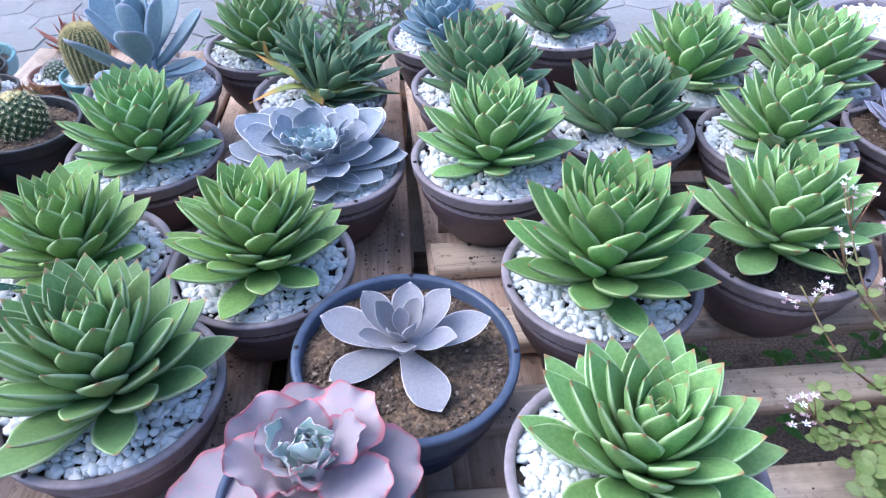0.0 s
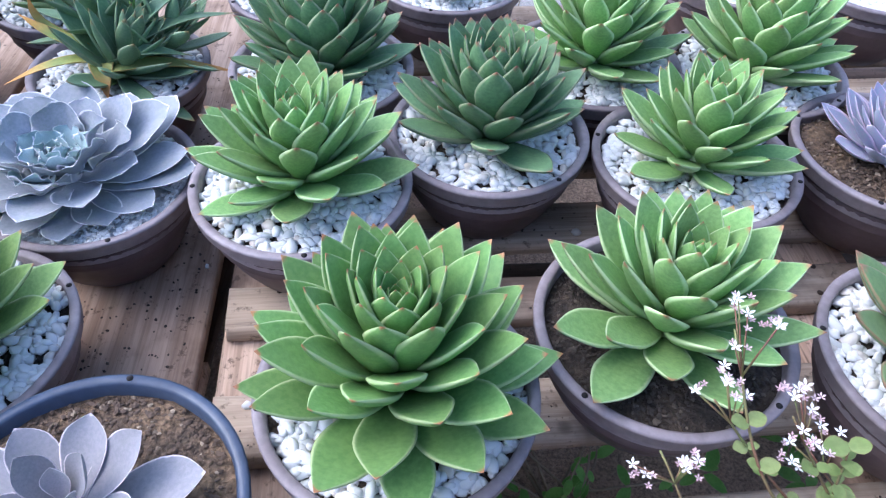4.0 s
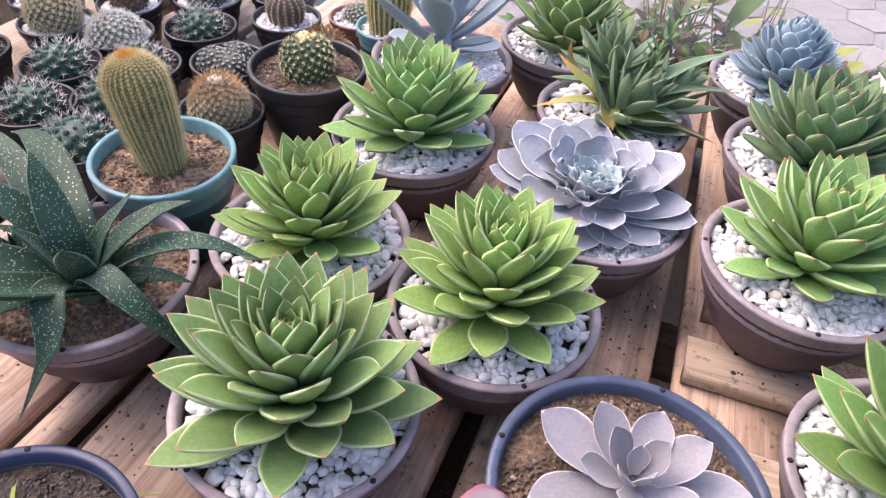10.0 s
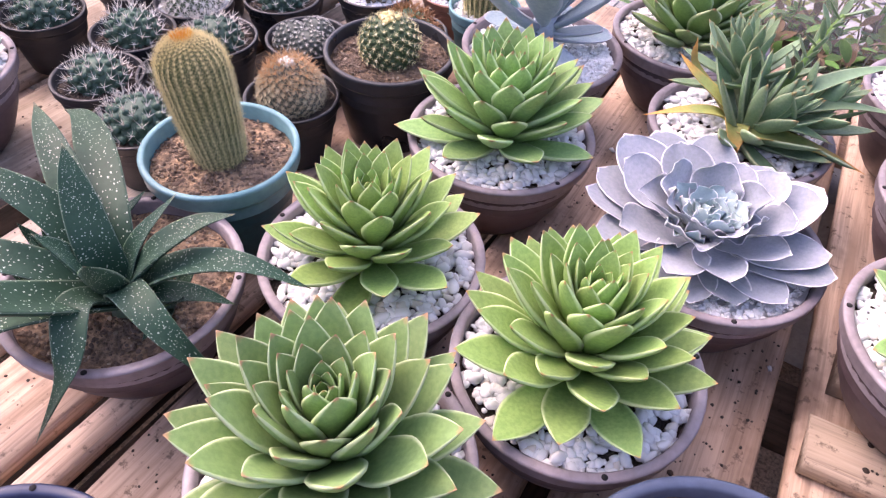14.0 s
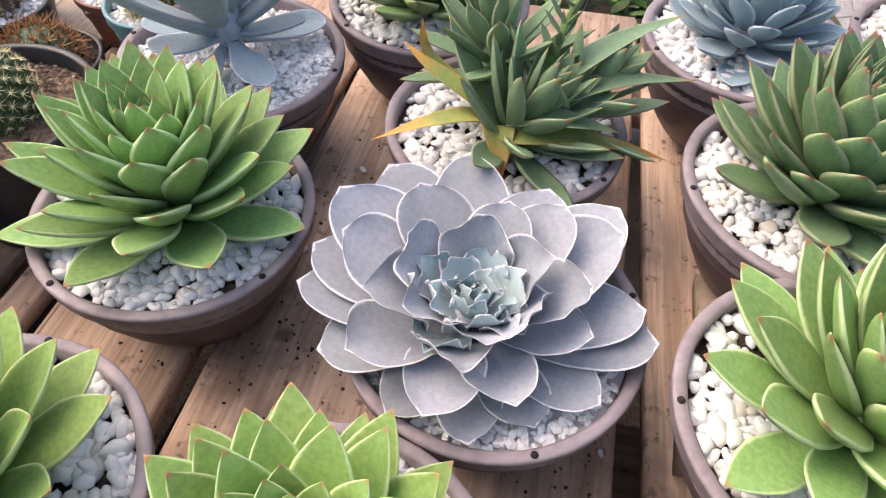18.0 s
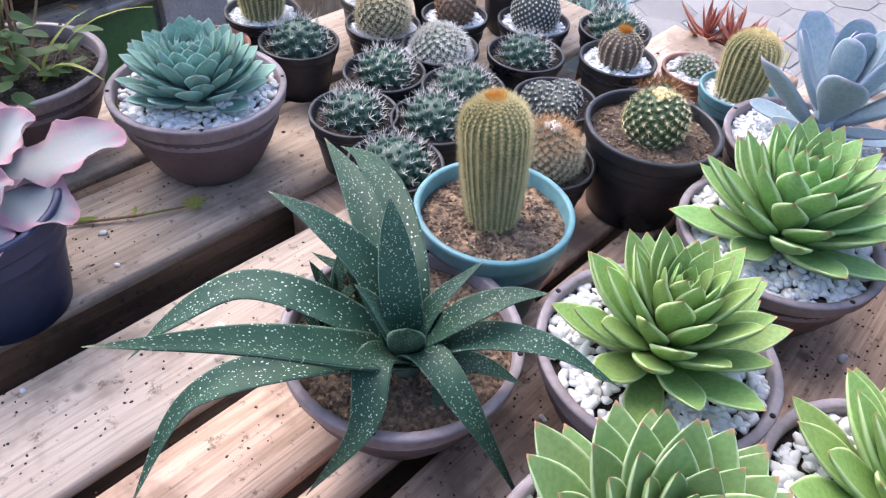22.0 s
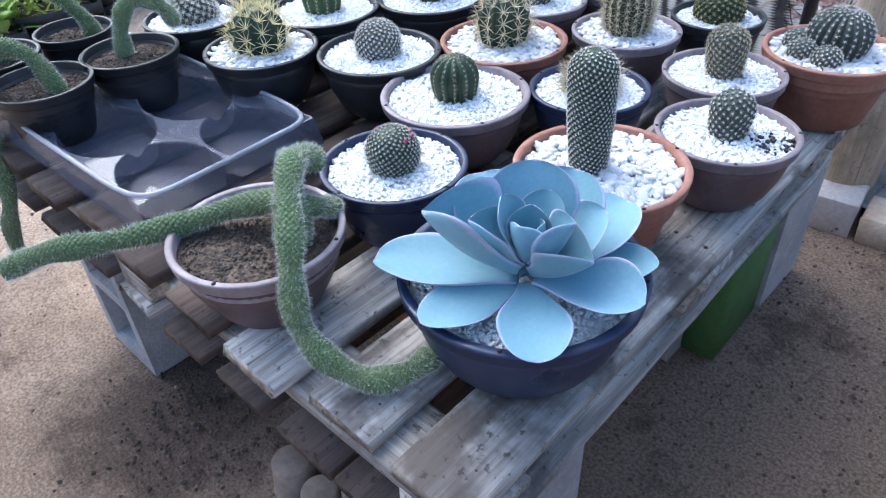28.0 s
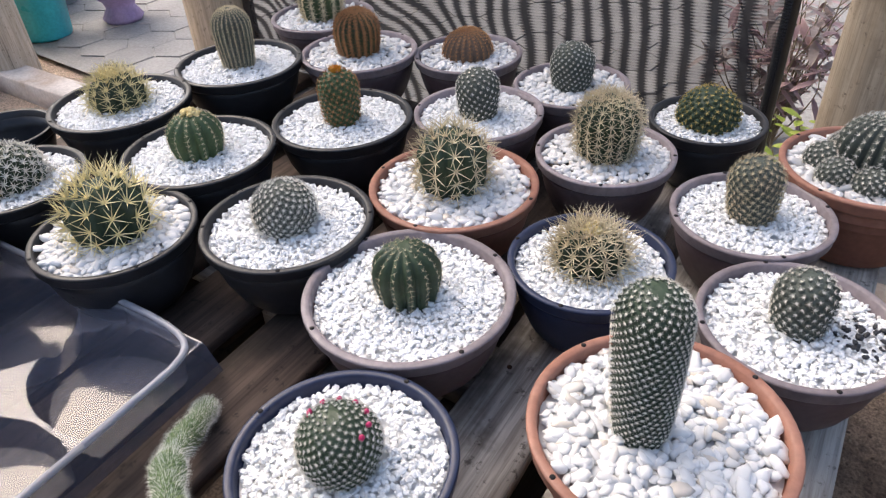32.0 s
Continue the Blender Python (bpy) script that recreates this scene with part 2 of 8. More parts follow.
LILAC_LEAF = leafy("lavender leaf", (0.35, 0.31, 0.45), (0.29, 0.36, 0.44), (0.72, 0.58, 0.72), (0.70, 0.54, 0.66), rough=0.62, edge_at=0.84, tip_at=0.97, bloom=0.2)
MAUVE_LEAF = leafy("mauve grey leaf", (0.235, 0.232, 0.250), (0.285, 0.270, 0.292), (0.66, 0.58, 0.60), (0.60, 0.52, 0.54), rough=0.6, edge_at=0.92, tip_at=0.965, bloom=0.2)
BLUE_LEAF = leafy("blue leaf", (0.185, 0.29, 0.345), (0.225, 0.335, 0.385), (0.38, 0.48, 0.52), (0.36, 0.36, 0.36), rough=0.6, bloom=0.15)
POWDER_LEAF = leafy("powder blue leaf", (0.136, 0.283, 0.352), (0.158, 0.302, 0.368), (0.34, 0.37, 0.50), (0.36, 0.32, 0.48), rough=0.50, edge_at=0.90, tip_at=0.985, bloom=0.2, vary=0.09)
SLATE_LEAF = leafy("slate blue leaf", (0.20, 0.285, 0.325), (0.26, 0.345, 0.385), (0.36, 0.42, 0.50), (0.40, 0.38, 0.46), rough=0.55, bloom=0.15)
TEAL_LEAF = leafy("sea green leaf", (0.17, 0.33, 0.27), (0.23, 0.39, 0.31), (0.30, 0.46, 0.38), (0.34, 0.36, 0.30), rough=0.55, bloom=0.12)
PINK_LEAF = leafy("frilled pink leaf", (0.27, 0.325, 0.30), (0.325, 0.30, 0.31), (0.42, 0.225, 0.26), (0.50, 0.24, 0.26), rough=0.6, edge_at=0.36, tip_at=0.97, bloom=0.15)
PINK_DEEP = leafy("frilled rose leaf", (0.31, 0.285, 0.295), (0.37, 0.27, 0.30), (0.47, 0.16, 0.19), (0.46, 0.15, 0.17), rough=0.6, edge_at=0.76, tip_at=0.97, bloom=0.15)
AGAVE_LEAF = leafy("narrow green leaf", (0.135, 0.225, 0.125), (0.180, 0.275, 0.155), (0.30, 0.36, 0.22), (0.30, 0.20, 0.08), rough=0.5, tip_at=0.9)
YELLOW_LEAF = leafy("withering orange leaf", (0.20, 0.27, 0.09), (0.32, 0.33, 0.10), (0.42, 0.30, 0.1), (0.60, 0.27, 0.07), rough=0.55, tip_at=0.52)
GASTERIA_LEAF = leafy("white-spotted dark leaf", (0.019, 0.054, 0.034), (0.030, 0.074, 0.046), (0.12, 0.18, 0.13), (0.14, 0.14, 0.09), rough=0.5, edge_at=0.95, spots=((0.44, 0.52, 0.42), 15.0))
SOFT_LEAF = leafy("thin green leaf", (0.10, 0.24, 0.05), (0.16, 0.33, 0.08), (0.20, 0.34, 0.10), (0.28, 0.28, 0.10), vary=0.3, thin=0.4)
SEDUM_LEAF = leafy("round pale green leaf", (0.38, 0.55, 0.16), (0.58, 0.69, 0.28), (0.50, 0.52, 0.2), (0.48, 0.40, 0.16), vary=0.45, thin=0.35)
BED_LEAF = leafy("bright green nursery leaf", (0.38, 0.55, 0.16), (0.50, 0.64, 0.24), (0.36, 0.46, 0.16), (0.36, 0.42, 0.16), vary=0.3, thin=0.5)
SHRUB_LEAF = leafy("green shrub leaf", (0.075, 0.165, 0.05), (0.125, 0.235, 0.075), (0.20, 0.28, 0.11), (0.26, 0.18, 0.10), vary=0.3, thin=0.3)
WEED_LEAF = leafy("weed leaf", (0.20, 0.30, 0.06), (0.42, 0.42, 0.10), (0.34, 0.34, 0.12), (0.40, 0.30, 0.10), vary=0.35, thin=0.4)
DRY_LEAF = leafy("dry grey leaf", (0.30, 0.25, 0.24), (0.38, 0.32, 0.30), (0.4, 0.34, 0.32), (0.42, 0.34, 0.30), vary=0.3, thin=0.3)
BARK_LEAF = leafy("brown withered leaf", (0.13, 0.085, 0.05), (0.19, 0.13, 0.07), (0.22, 0.15, 0.09), (0.22, 0.14, 0.08), vary=0.3, thin=0.2)
PLUM_LEAF = leafy("dark purple leaf", (0.07, 0.035, 0.05), (0.11, 0.05, 0.06), (0.16, 0.08, 0.09), (0.15, 0.08, 0.08), vary=0.3, thin=0.2)
ROSE_LEAF = leafy("dusty pink leaf", (0.30, 0.20, 0.20), (0.36, 0.24, 0.25), (0.45, 0.30, 0.3), (0.45, 0.26, 0.26), rough=0.6)
RED_LEAF = leafy("red pointed leaf", (0.42, 0.12, 0.09), (0.40, 0.20, 0.13), (0.5, 0.2, 0.15), (0.5, 0.15, 0.1))
BLADE_LEAF = leafy("yellow green blade", (0.32, 0.44, 0.08), (0.42, 0.50, 0.12), (0.45, 0.5, 0.16), (0.5, 0.46, 0.16), thin=0.35)

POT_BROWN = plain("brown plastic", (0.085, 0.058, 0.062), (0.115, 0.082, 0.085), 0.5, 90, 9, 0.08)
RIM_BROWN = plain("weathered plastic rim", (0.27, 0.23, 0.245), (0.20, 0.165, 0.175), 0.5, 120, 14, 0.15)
POT_BLACK = plain("black plastic", (0.016, 0.017, 0.020), (0.030, 0.030, 0.034), 0.42, 90, 9, 0.08)
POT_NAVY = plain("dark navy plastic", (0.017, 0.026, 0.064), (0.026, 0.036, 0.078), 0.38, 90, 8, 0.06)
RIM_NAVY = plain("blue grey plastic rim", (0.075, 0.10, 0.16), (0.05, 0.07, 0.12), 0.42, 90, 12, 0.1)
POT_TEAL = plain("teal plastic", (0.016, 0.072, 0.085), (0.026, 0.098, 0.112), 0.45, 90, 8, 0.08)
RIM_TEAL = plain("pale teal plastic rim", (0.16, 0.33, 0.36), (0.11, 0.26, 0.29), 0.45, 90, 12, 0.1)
POT_CLAY = plain("terracotta plastic", (0.215, 0.086, 0.056), (0.265, 0.115, 0.076), 0.55, 90, 9, 0.1)
RIM_CLAY = plain("pale terracotta rim", (0.325, 0.158, 0.112), (0.265, 0.117, 0.081), 0.55, 100, 12, 0.12)
POT_TURQUOISE = plain("turquoise plastic", (0.03, 0.38, 0.46), (0.04, 0.45, 0.52), 0.4, 80, 6, 0.05)
POT_LILAC = plain("lilac painted clay", (0.36, 0.26, 0.45), (0.44, 0.33, 0.50), 0.7, 60, 9, 0.3)
POT_DUSTY = plain("dusty brown plastic", (0.16, 0.125, 0.10), (0.24, 0.19, 0.15), 0.8, 90, 20, 0.3)
WHITE_FOAM = plain("white foam", (0.72, 0.73, 0.72), (0.58, 0.58, 0.54), 0.8, 160, 8, 0.3)
SOIL = plain("potting soil", (0.055, 0.040, 0.030), (0.10, 0.074, 0.054), 0.95, 160, 40, 1.0, 0.008, 0.45)
SOIL_TAN = plain("sandy soil", (0.10, 0.068, 0.046), (0.21, 0.14, 0.085), 0.95, 160, 30, 1.0, 0.008, 0.6)
CRUMB_DARK = pebble("dark soil crumbs", (0.050, 0.038, 0.030), (0.20, 0.16, 0.12), 0.9)
CRUMB = pebble("bark crumbs", (0.115, 0.078, 0.055), (0.62, 0.50, 0.36), 0.9)
PEBBLE = pebble("white marble pebbles", (0.73, 0.725, 0.715), (0.68, 0.55, 0.41))
GRIT = pebble("white marble grit", (0.86, 0.86, 0.85), (0.70, 0.67, 0.62))
WOOD = timber("brown pallet board", (0.63, 0.46, 0.345), (0.43, 0.295, 0.21), (0.22, 0.145, 0.105))
WOOD_PALE = timber("pale pallet board", (0.60, 0.49, 0.385), (0.48, 0.38, 0.295), (0.27, 0.20, 0.15))
WOOD_MID = timber("worn pallet board", (0.50, 0.40, 0.31), (0.37, 0.285, 0.215), (0.18, 0.13, 0.095))
WOOD_GREY = timber("weathered grey board", (0.52, 0.485, 0.44), (0.25, 0.225, 0.20), (0.085, 0.070, 0.060))
# Dark tone that also holds the shade under pots and decks.
WOOD_DARK = timber("dark shaded damp board", (0.10, 0.07, 0.055), (0.06, 0.042, 0.034), (0.03, 0.024, 0.02))
LOG = timber("round timber post", (0.57, 0.46, 0.33), (0.44, 0.345, 0.24), (0.31, 0.24, 0.165))
# Lighter copy of LOG: the sun on the entrance post is in its colour.
LOG_SUNLIT = timber("sunlit round timber post", (0.66, 0.58, 0.47), (0.52, 0.44, 0.34), (0.34, 0.27, 0.19))
CONCRETE = plain("concrete block", (0.42, 0.42, 0.42), (0.32, 0.315, 0.31), 0.9, 120, 8, 0.6)
GREEN_PAINT = plain("green painted concrete", (0.07, 0.17, 0.05), (0.10, 0.21, 0.07), 0.7, 90, 7, 0.35)
KERB_STONE = plain("pale concrete sill", (0.56, 0.50, 0.45), (0.42, 0.33, 0.26), 0.9, 90, 5, 0.5)
STONE = plain("paving stone", (0.298, 0.288, 0.276), (0.256, 0.248, 0.238), 0.9, 70, 3.5, 0.5, 0.006, 0.12)
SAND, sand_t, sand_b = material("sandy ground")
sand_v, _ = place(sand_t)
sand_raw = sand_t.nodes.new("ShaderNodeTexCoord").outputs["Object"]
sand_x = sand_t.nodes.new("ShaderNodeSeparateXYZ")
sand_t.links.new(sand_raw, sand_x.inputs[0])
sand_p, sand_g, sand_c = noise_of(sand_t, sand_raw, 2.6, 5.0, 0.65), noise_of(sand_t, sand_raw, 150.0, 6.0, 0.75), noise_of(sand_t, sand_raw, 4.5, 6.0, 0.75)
# Darker towards the benches: damp soil and the benches' shade in one colour.
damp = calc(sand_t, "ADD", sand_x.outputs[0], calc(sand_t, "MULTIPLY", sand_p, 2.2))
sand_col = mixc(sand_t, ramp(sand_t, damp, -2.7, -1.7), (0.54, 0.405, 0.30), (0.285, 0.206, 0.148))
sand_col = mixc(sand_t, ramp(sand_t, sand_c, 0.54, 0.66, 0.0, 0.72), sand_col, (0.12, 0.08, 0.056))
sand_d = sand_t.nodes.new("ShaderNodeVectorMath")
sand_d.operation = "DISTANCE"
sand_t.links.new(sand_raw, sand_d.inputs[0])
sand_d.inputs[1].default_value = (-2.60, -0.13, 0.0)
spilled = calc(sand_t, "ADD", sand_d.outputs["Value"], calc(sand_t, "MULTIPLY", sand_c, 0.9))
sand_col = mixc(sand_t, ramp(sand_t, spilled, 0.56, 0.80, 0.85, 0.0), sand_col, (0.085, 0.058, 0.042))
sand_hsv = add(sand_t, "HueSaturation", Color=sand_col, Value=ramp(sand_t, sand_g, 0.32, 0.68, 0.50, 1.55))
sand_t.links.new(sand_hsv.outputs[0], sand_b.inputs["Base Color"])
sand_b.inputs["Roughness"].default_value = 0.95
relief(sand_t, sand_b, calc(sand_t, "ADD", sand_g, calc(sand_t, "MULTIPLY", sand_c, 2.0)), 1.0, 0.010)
JOINT = plain("sand in joints", (0.300, 0.288, 0.272), (0.252, 0.240, 0.227), 0.95, 80, 3, 0.5)
NET = sheer("black shade netting", (0.012, 0.013, 0.016), 0.76, 0.6, 42.0)
FILM = sheer("greenish plastic film", (0.10, 0.145, 0.07), 0.90, 0.2)
MESH = sheer("fine pale mesh", (0.72, 0.72, 0.72), 0.20, 0.6)
# tint: smoky plastic, darkened further for the shade on the ground below.
CLEAR_TRAY = sheer("smoky clear plastic", (0.20, 0.21, 0.27), 0.44, 0.10, spec=1.0, tint=0.62)
TRAY_RIM = sheer("clear plastic rim", (0.42, 0.43, 0.48), 0.62, 0.2)
NAIL = plain("rusty nail head", (0.10, 0.06, 0.04), (0.05, 0.04, 0.035), 0.7, 200, 60, 0.3, metal=0.6)
HOLE = plain("dark hole", (0.012, 0.010, 0.010), (0.02, 0.018, 0.018), 0.9, 90, 9, 0.1)
PIPE = plain("black frame", (0.015, 0.015, 0.018), (0.03, 0.03, 0.03), 0.5, 90, 9, 0.1)
STEM = plain("brown stem", (0.20, 0.155, 0.11), (0.30, 0.25, 0.17), 0.8, 200, 30, 0.5)
RED_STEM = plain("reddish stem", (0.24, 0.10, 0.07), (0.20, 0.22, 0.08), 0.6, 200, 30, 0.3)
PETAL = plain("white petal", (0.80, 0.79, 0.76), (0.76, 0.70, 0.68), 0.6, 200, 60, 0.1)
PINK_PETAL = plain("pale pink petal", (0.70, 0.52, 0.52), (0.60, 0.36, 0.38), 0.6, 200, 60, 0.1)
MAGENTA = plain("magenta bud", (0.55, 0.03, 0.14), (0.45, 0.02, 0.10), 0.5, 200, 60, 0.1)
CACTUS = plain("dark cactus skin", (0.025, 0.043, 0.022), (0.038, 0.062, 0.031), 0.5, 160, 30, 0.2)
CACTUS_DEEP = plain("deep green cactus skin", (0.020, 0.038, 0.022), (0.032, 0.054, 0.03), 0.5, 160, 30, 0.2)
CACTUS_STAR = plain("blue green cactus skin", (0.036, 0.080, 0.056), (0.058, 0.110, 0.075), 0.5, 160, 30, 0.2)
CACTUS_GREEN = plain("green cactus skin", (0.042, 0.075, 0.030), (0.062, 0.10, 0.042), 0.5, 160, 30, 0.2)
CACTUS_GREY = plain("grey green cactus skin", (0.055, 0.068, 0.055), (0.08, 0.09, 0.075), 0.65, 160, 30, 0.2)
CACTUS_GOLD = plain("olive cactus skin", (0.050, 0.075, 0.026), (0.07, 0.10, 0.036), 0.6, 160, 30, 0.2)
CACTUS_BROWN = plain("brown cactus skin", (0.11, 0.08, 0.06), (0.15, 0.11, 0.08), 0.7, 160, 30, 0.2)
CACTUS_SOFT = plain("hairy green stem", (0.100, 0.155, 0.060), (0.150, 0.200, 0.095), 0.7, 160, 30, 0.2)
SPINE_WHITE = plain("white spines", (0.70, 0.68, 0.62), (0.6, 0.56, 0.48), 0.6, 90, 30, 0.0)
SPINE_GOLD = plain("golden spines", (0.62, 0.46, 0.13), (0.55, 0.40, 0.12), 0.6, 90, 30, 0.0)
HAIR = plain("pale plant hairs", (0.74, 0.73, 0.66), (0.64, 0.64, 0.54), 0.7, 90, 30, 0.0)
SPINE_CREAM = plain("cream spines", (0.78, 0.74, 0.67), (0.68, 0.60, 0.52), 0.6, 90, 30, 0.0)
SPINE_STRAW = plain("straw yellow spines", (0.80, 0.70, 0.40), (0.74, 0.64, 0.34), 0.6, 90, 30, 0.0)
SPINE_GILT = plain("pale golden spines", (0.74, 0.64, 0.34), (0.66, 0.56, 0.28), 0.6, 90, 30, 0.0)
SPINE_PALE = plain("pale straw spines", (0.62, 0.54, 0.36), (0.55, 0.45, 0.30), 0.6, 90, 30, 0.0)
SPINE_RUST = plain("pale rusty hairs", (0.60, 0.38, 0.20), (0.50, 0.30, 0.15), 0.6, 90, 30, 0.0)
SPINE_BROWN = plain("rusty spines", (0.40, 0.20, 0.08), (0.30, 0.15, 0.07), 0.6, 90, 30, 0.0)
WOOL = plain("yellow wool", (0.62, 0.50, 0.22), (0.66, 0.56, 0.30), 0.9, 200, 60, 0.4)
ORANGE = plain("orange crown", (0.60, 0.26, 0.03), (0.62, 0.36, 0.06), 0.9, 200, 60, 0.4)

# ---- building blocks ----
def mesh(name, verts, faces, uvs=None, smooth=True):
    me = bpy.data.meshes.new(name)
    me.from_pydata([tuple(map(float, v)) for v in verts], [], faces)
    if uvs is not None:
        layer = me.uv_layers.new(name="UVMap")
        idx = np.empty(len(me.loops), dtype=np.int32)
        me.loops.foreach_get("vertex_index", idx)
        layer.data.foreach_set("uv", np.asarray(uvs, dtype=np.float32)[idx].ravel())
    if smooth:
        me.polygons.foreach_set("use_smooth", [True] * len(me.polygons))
    me.update()
    return me


COATS = {}


def part(name, me, mat, parent=None, label="", m=None, kind=""):
    """Links a mesh as one object under a thing or a part."""
    if not me.materials:
        me.materials.append(mat)
    elif me.materials[0] != mat:
        key = (me.name, mat.name)
        if key not in COATS:
            COATS[key] = me.copy()
            COATS[key].materials[0] = mat
        me = COATS[key]
    ob = new(name, me)
    if parent is not None:
        ob.parent = parent
    if m is not None:
        ob.matrix_local = m
    return tagged(ob, label, kind=kind)


def thing(name, label, category, x, y, z, turn=0.0, group="", kind=""):
    ob = new(name)
    ob.empty_display_size = 0.05
    ob.matrix_world = pose(x, y, z, 0, 0, turn)
    return tagged(ob, label, category, group, kind)


def join(pieces):
    """Joins (verts, faces) pairs into one pair."""
    vs, fs, n = [], [], 0
    for v, f in pieces:
        vs.append(np.asarray(v, dtype=float))
        fs += [tuple(i + n for i in face) for face in f]
        n += len(v)
    return np.concatenate(vs), fs


def box(cx, cy, cz, sx, sy, sz, c=0.003):
    """A box with chamfered edges along x and y."""
    c = min(c, sx / 3, sy / 3, sz / 3)
    v = []
    for z, inset in ((-sz / 2, c), (-sz / 2 + c, 0), (sz / 2 - c, 0), (sz / 2, c)):
        hx, hy = sx / 2 - inset, sy / 2 - inset
        for px, py in ((-hx + c, -hy), (hx - c, -hy), (hx, -hy + c), (hx, hy - c), (hx - c, hy), (-hx + c, hy), (-hx, hy - c), (-hx, -hy + c)):
            v.append((cx + px, cy + py, cz + z))
    f = [tuple(reversed(range(8))), tuple(range(24, 32))]
    for r in range(3):
        for i in range(8):
            j = (i + 1) % 8
            f.append((r * 8 + i, r * 8 + j, r * 8 + 8 + j, r * 8 + 8 + i))
    return np.array(v), f


def board(rng, length, width, thick):
    """A sawn board along x with worn corners and a little warp."""
    n, rings, f = 11, [], []
    c = min(0.004, thick * 0.25)
    prof = np.array([(-width / 2, -thick / 2 + c), (-width / 2 + c, -thick / 2), (width / 2 - c, -thick / 2), (width / 2, -thick / 2 + c),
                     (width / 2, thick / 2 - c), (width / 2 - c, thick / 2), (-width / 2 + c, thick / 2), (-width / 2, thick / 2 - c)])
    bow = rng.uniform(-0.003, 0.003)
    for i in range(n):
        s = i / (n - 1)
        p = prof + rng.uniform(-0.0012, 0.0012, prof.shape)
        x = (s - 0.5) * length + (rng.uniform(-0.004, 0.004, 8) if i in (0, n - 1) else 0)
        rings.append(np.column_stack([np.full(8, 0.0) + x, p[:, 0] + bow * math.sin(3.1 * s), p[:, 1]]))
    v = np.concatenate(rings)
    for i in range(n - 1):
        for k in range(8):
            j = (k + 1) % 8
            f.append((i * 8 + k, i * 8 + j, i * 8 + 8 + j, i * 8 + 8 + k))
    f += [tuple(reversed(range(8))), tuple(range((n - 1) * 8, n * 8))]
    return v, f


def lathe(profile, seg=40, ripple=None):
    """Turns (radius, height) pairs round the z axis. A radius of 0 makes a point."""
    v, f, rows = [], [], []
    for r, z in profile:
        if r <= 1e-6:
            rows.append([len(v)])
            v.append((0, 0, z))
        else:
            rows.append(list(range(len(v), len(v) + seg)))
            for i in range(seg):
                a = 2 * math.pi * i / seg
                q = r * (ripple(a, z) if ripple else 1)
                v.append((q * math.cos(a), q * math.sin(a), z))
    for a, b in zip(rows, rows[1:]):
        for i in range(seg):
            j = (i + 1) % seg
            if len(a) == 1 and len(b) > 1:
                f.append((a[0], b[j], b[i]))
            elif len(b) == 1 and len(a) > 1:
                f.append((a[i], a[j], b[0]))
            elif len(a) > 1:
                f.append((a[i], a[j], b[j], b[i]))
    return np.array(v), f


def tube(points, radii, seg=8):
    """A tapered round bar along a line of points, closed at both ends."""
    pts = [Vector(p) for p in points]
    v, f = [], []
    side = None
    for i, p in enumerate(pts):
        d = (pts[min(i + 1, len(pts) - 1)] - pts[max(i - 1, 0)]).normalized()
        side = d.orthogonal().normalized() if side is None else (side - d * side.dot(d)).normalized()
        up = d.cross(side)
        for k in range(seg):
            a = 2 * math.pi * k / seg
            q = p + (side * math.cos(a) + up * math.sin(a)) * radii[i]
            v.append(tuple(q))
    n = len(pts)
    for i in range(n - 1):
        for k in range(seg):
            j = (k + 1) % seg
            f.append((i * seg + k, i * seg + j, i * seg + seg + j, i * seg + seg + k))
    f += [tuple(reversed(range(seg))), tuple(range((n - 1) * seg, n * seg))]
    return np.array(v), f


def smooth_line(pts, steps=6):
    """A round curve through the points (Catmull-Rom)."""
    p = [Vector(q) for q in pts]
    p = [p[0] * 2 - p[1]] + p + [p[-1] * 2 - p[-2]]
    out = []
    for i in range(1, len(p) - 2):
        for s in range(steps):
            t = s / steps
            out.append(0.5 * (2 * p[i] + (p[i + 1] - p[i - 1]) * t + (2 * p[i - 1] - 5 * p[i] + 4 * p[i + 1] - p[i + 2]) * t * t
                              + (3 * p[i] - p[i - 1] - 3 * p[i + 1] + p[i + 2]) * t ** 3))
    return out + [p[-2]]



def ico(sub):
    bm = bmesh.new()
    bmesh.ops.create_icosphere(bm, subdivisions=sub, radius=1.0)
    v = np.array([tuple(q.co) for q in bm.verts])
    f = [tuple(q.index for q in face.verts) for face in bm.faces]
    bm.free()
    return v, f


ICO1, ICO2 = ico(1), ico(2)


def stones(rng, count, radius, size, flat=0.65, hollow=0.0, dome=0.004, fine=True, lump=0.18, long=1.25):
    """Loose stones lying on a disc."""
    bv, bf = ICO1 if fine else ICO2
    out = []
    for _ in range(count):
        r = math.sqrt(rng.uniform(hollow ** 2, 1)) * radius
        a = rng.uniform(0, 2 * math.pi)
        s = size * rng.uniform(0.6, 1.35)
        v = bv * (1 + rng.uniform(-lump, lump, (len(bv), 1)))
        v = v * np.array([rng.uniform(0.8, long), rng.uniform(0.65, 1.0), flat * rng.uniform(0.7, 1.2)]) * s
        e = Euler((rng.uniform(-0.5, 0.5), rng.uniform(-0.5, 0.5), rng.uniform(0, 6.3))).to_matrix()
        v = v @ np.array(e).T
        v += np.array([r * math.cos(a), r * math.sin(a), dome * (1 - (r / radius) ** 2) + rng.uniform(-0.3, 0.5) * s])
        out.append((v, bf))
    return join(out)


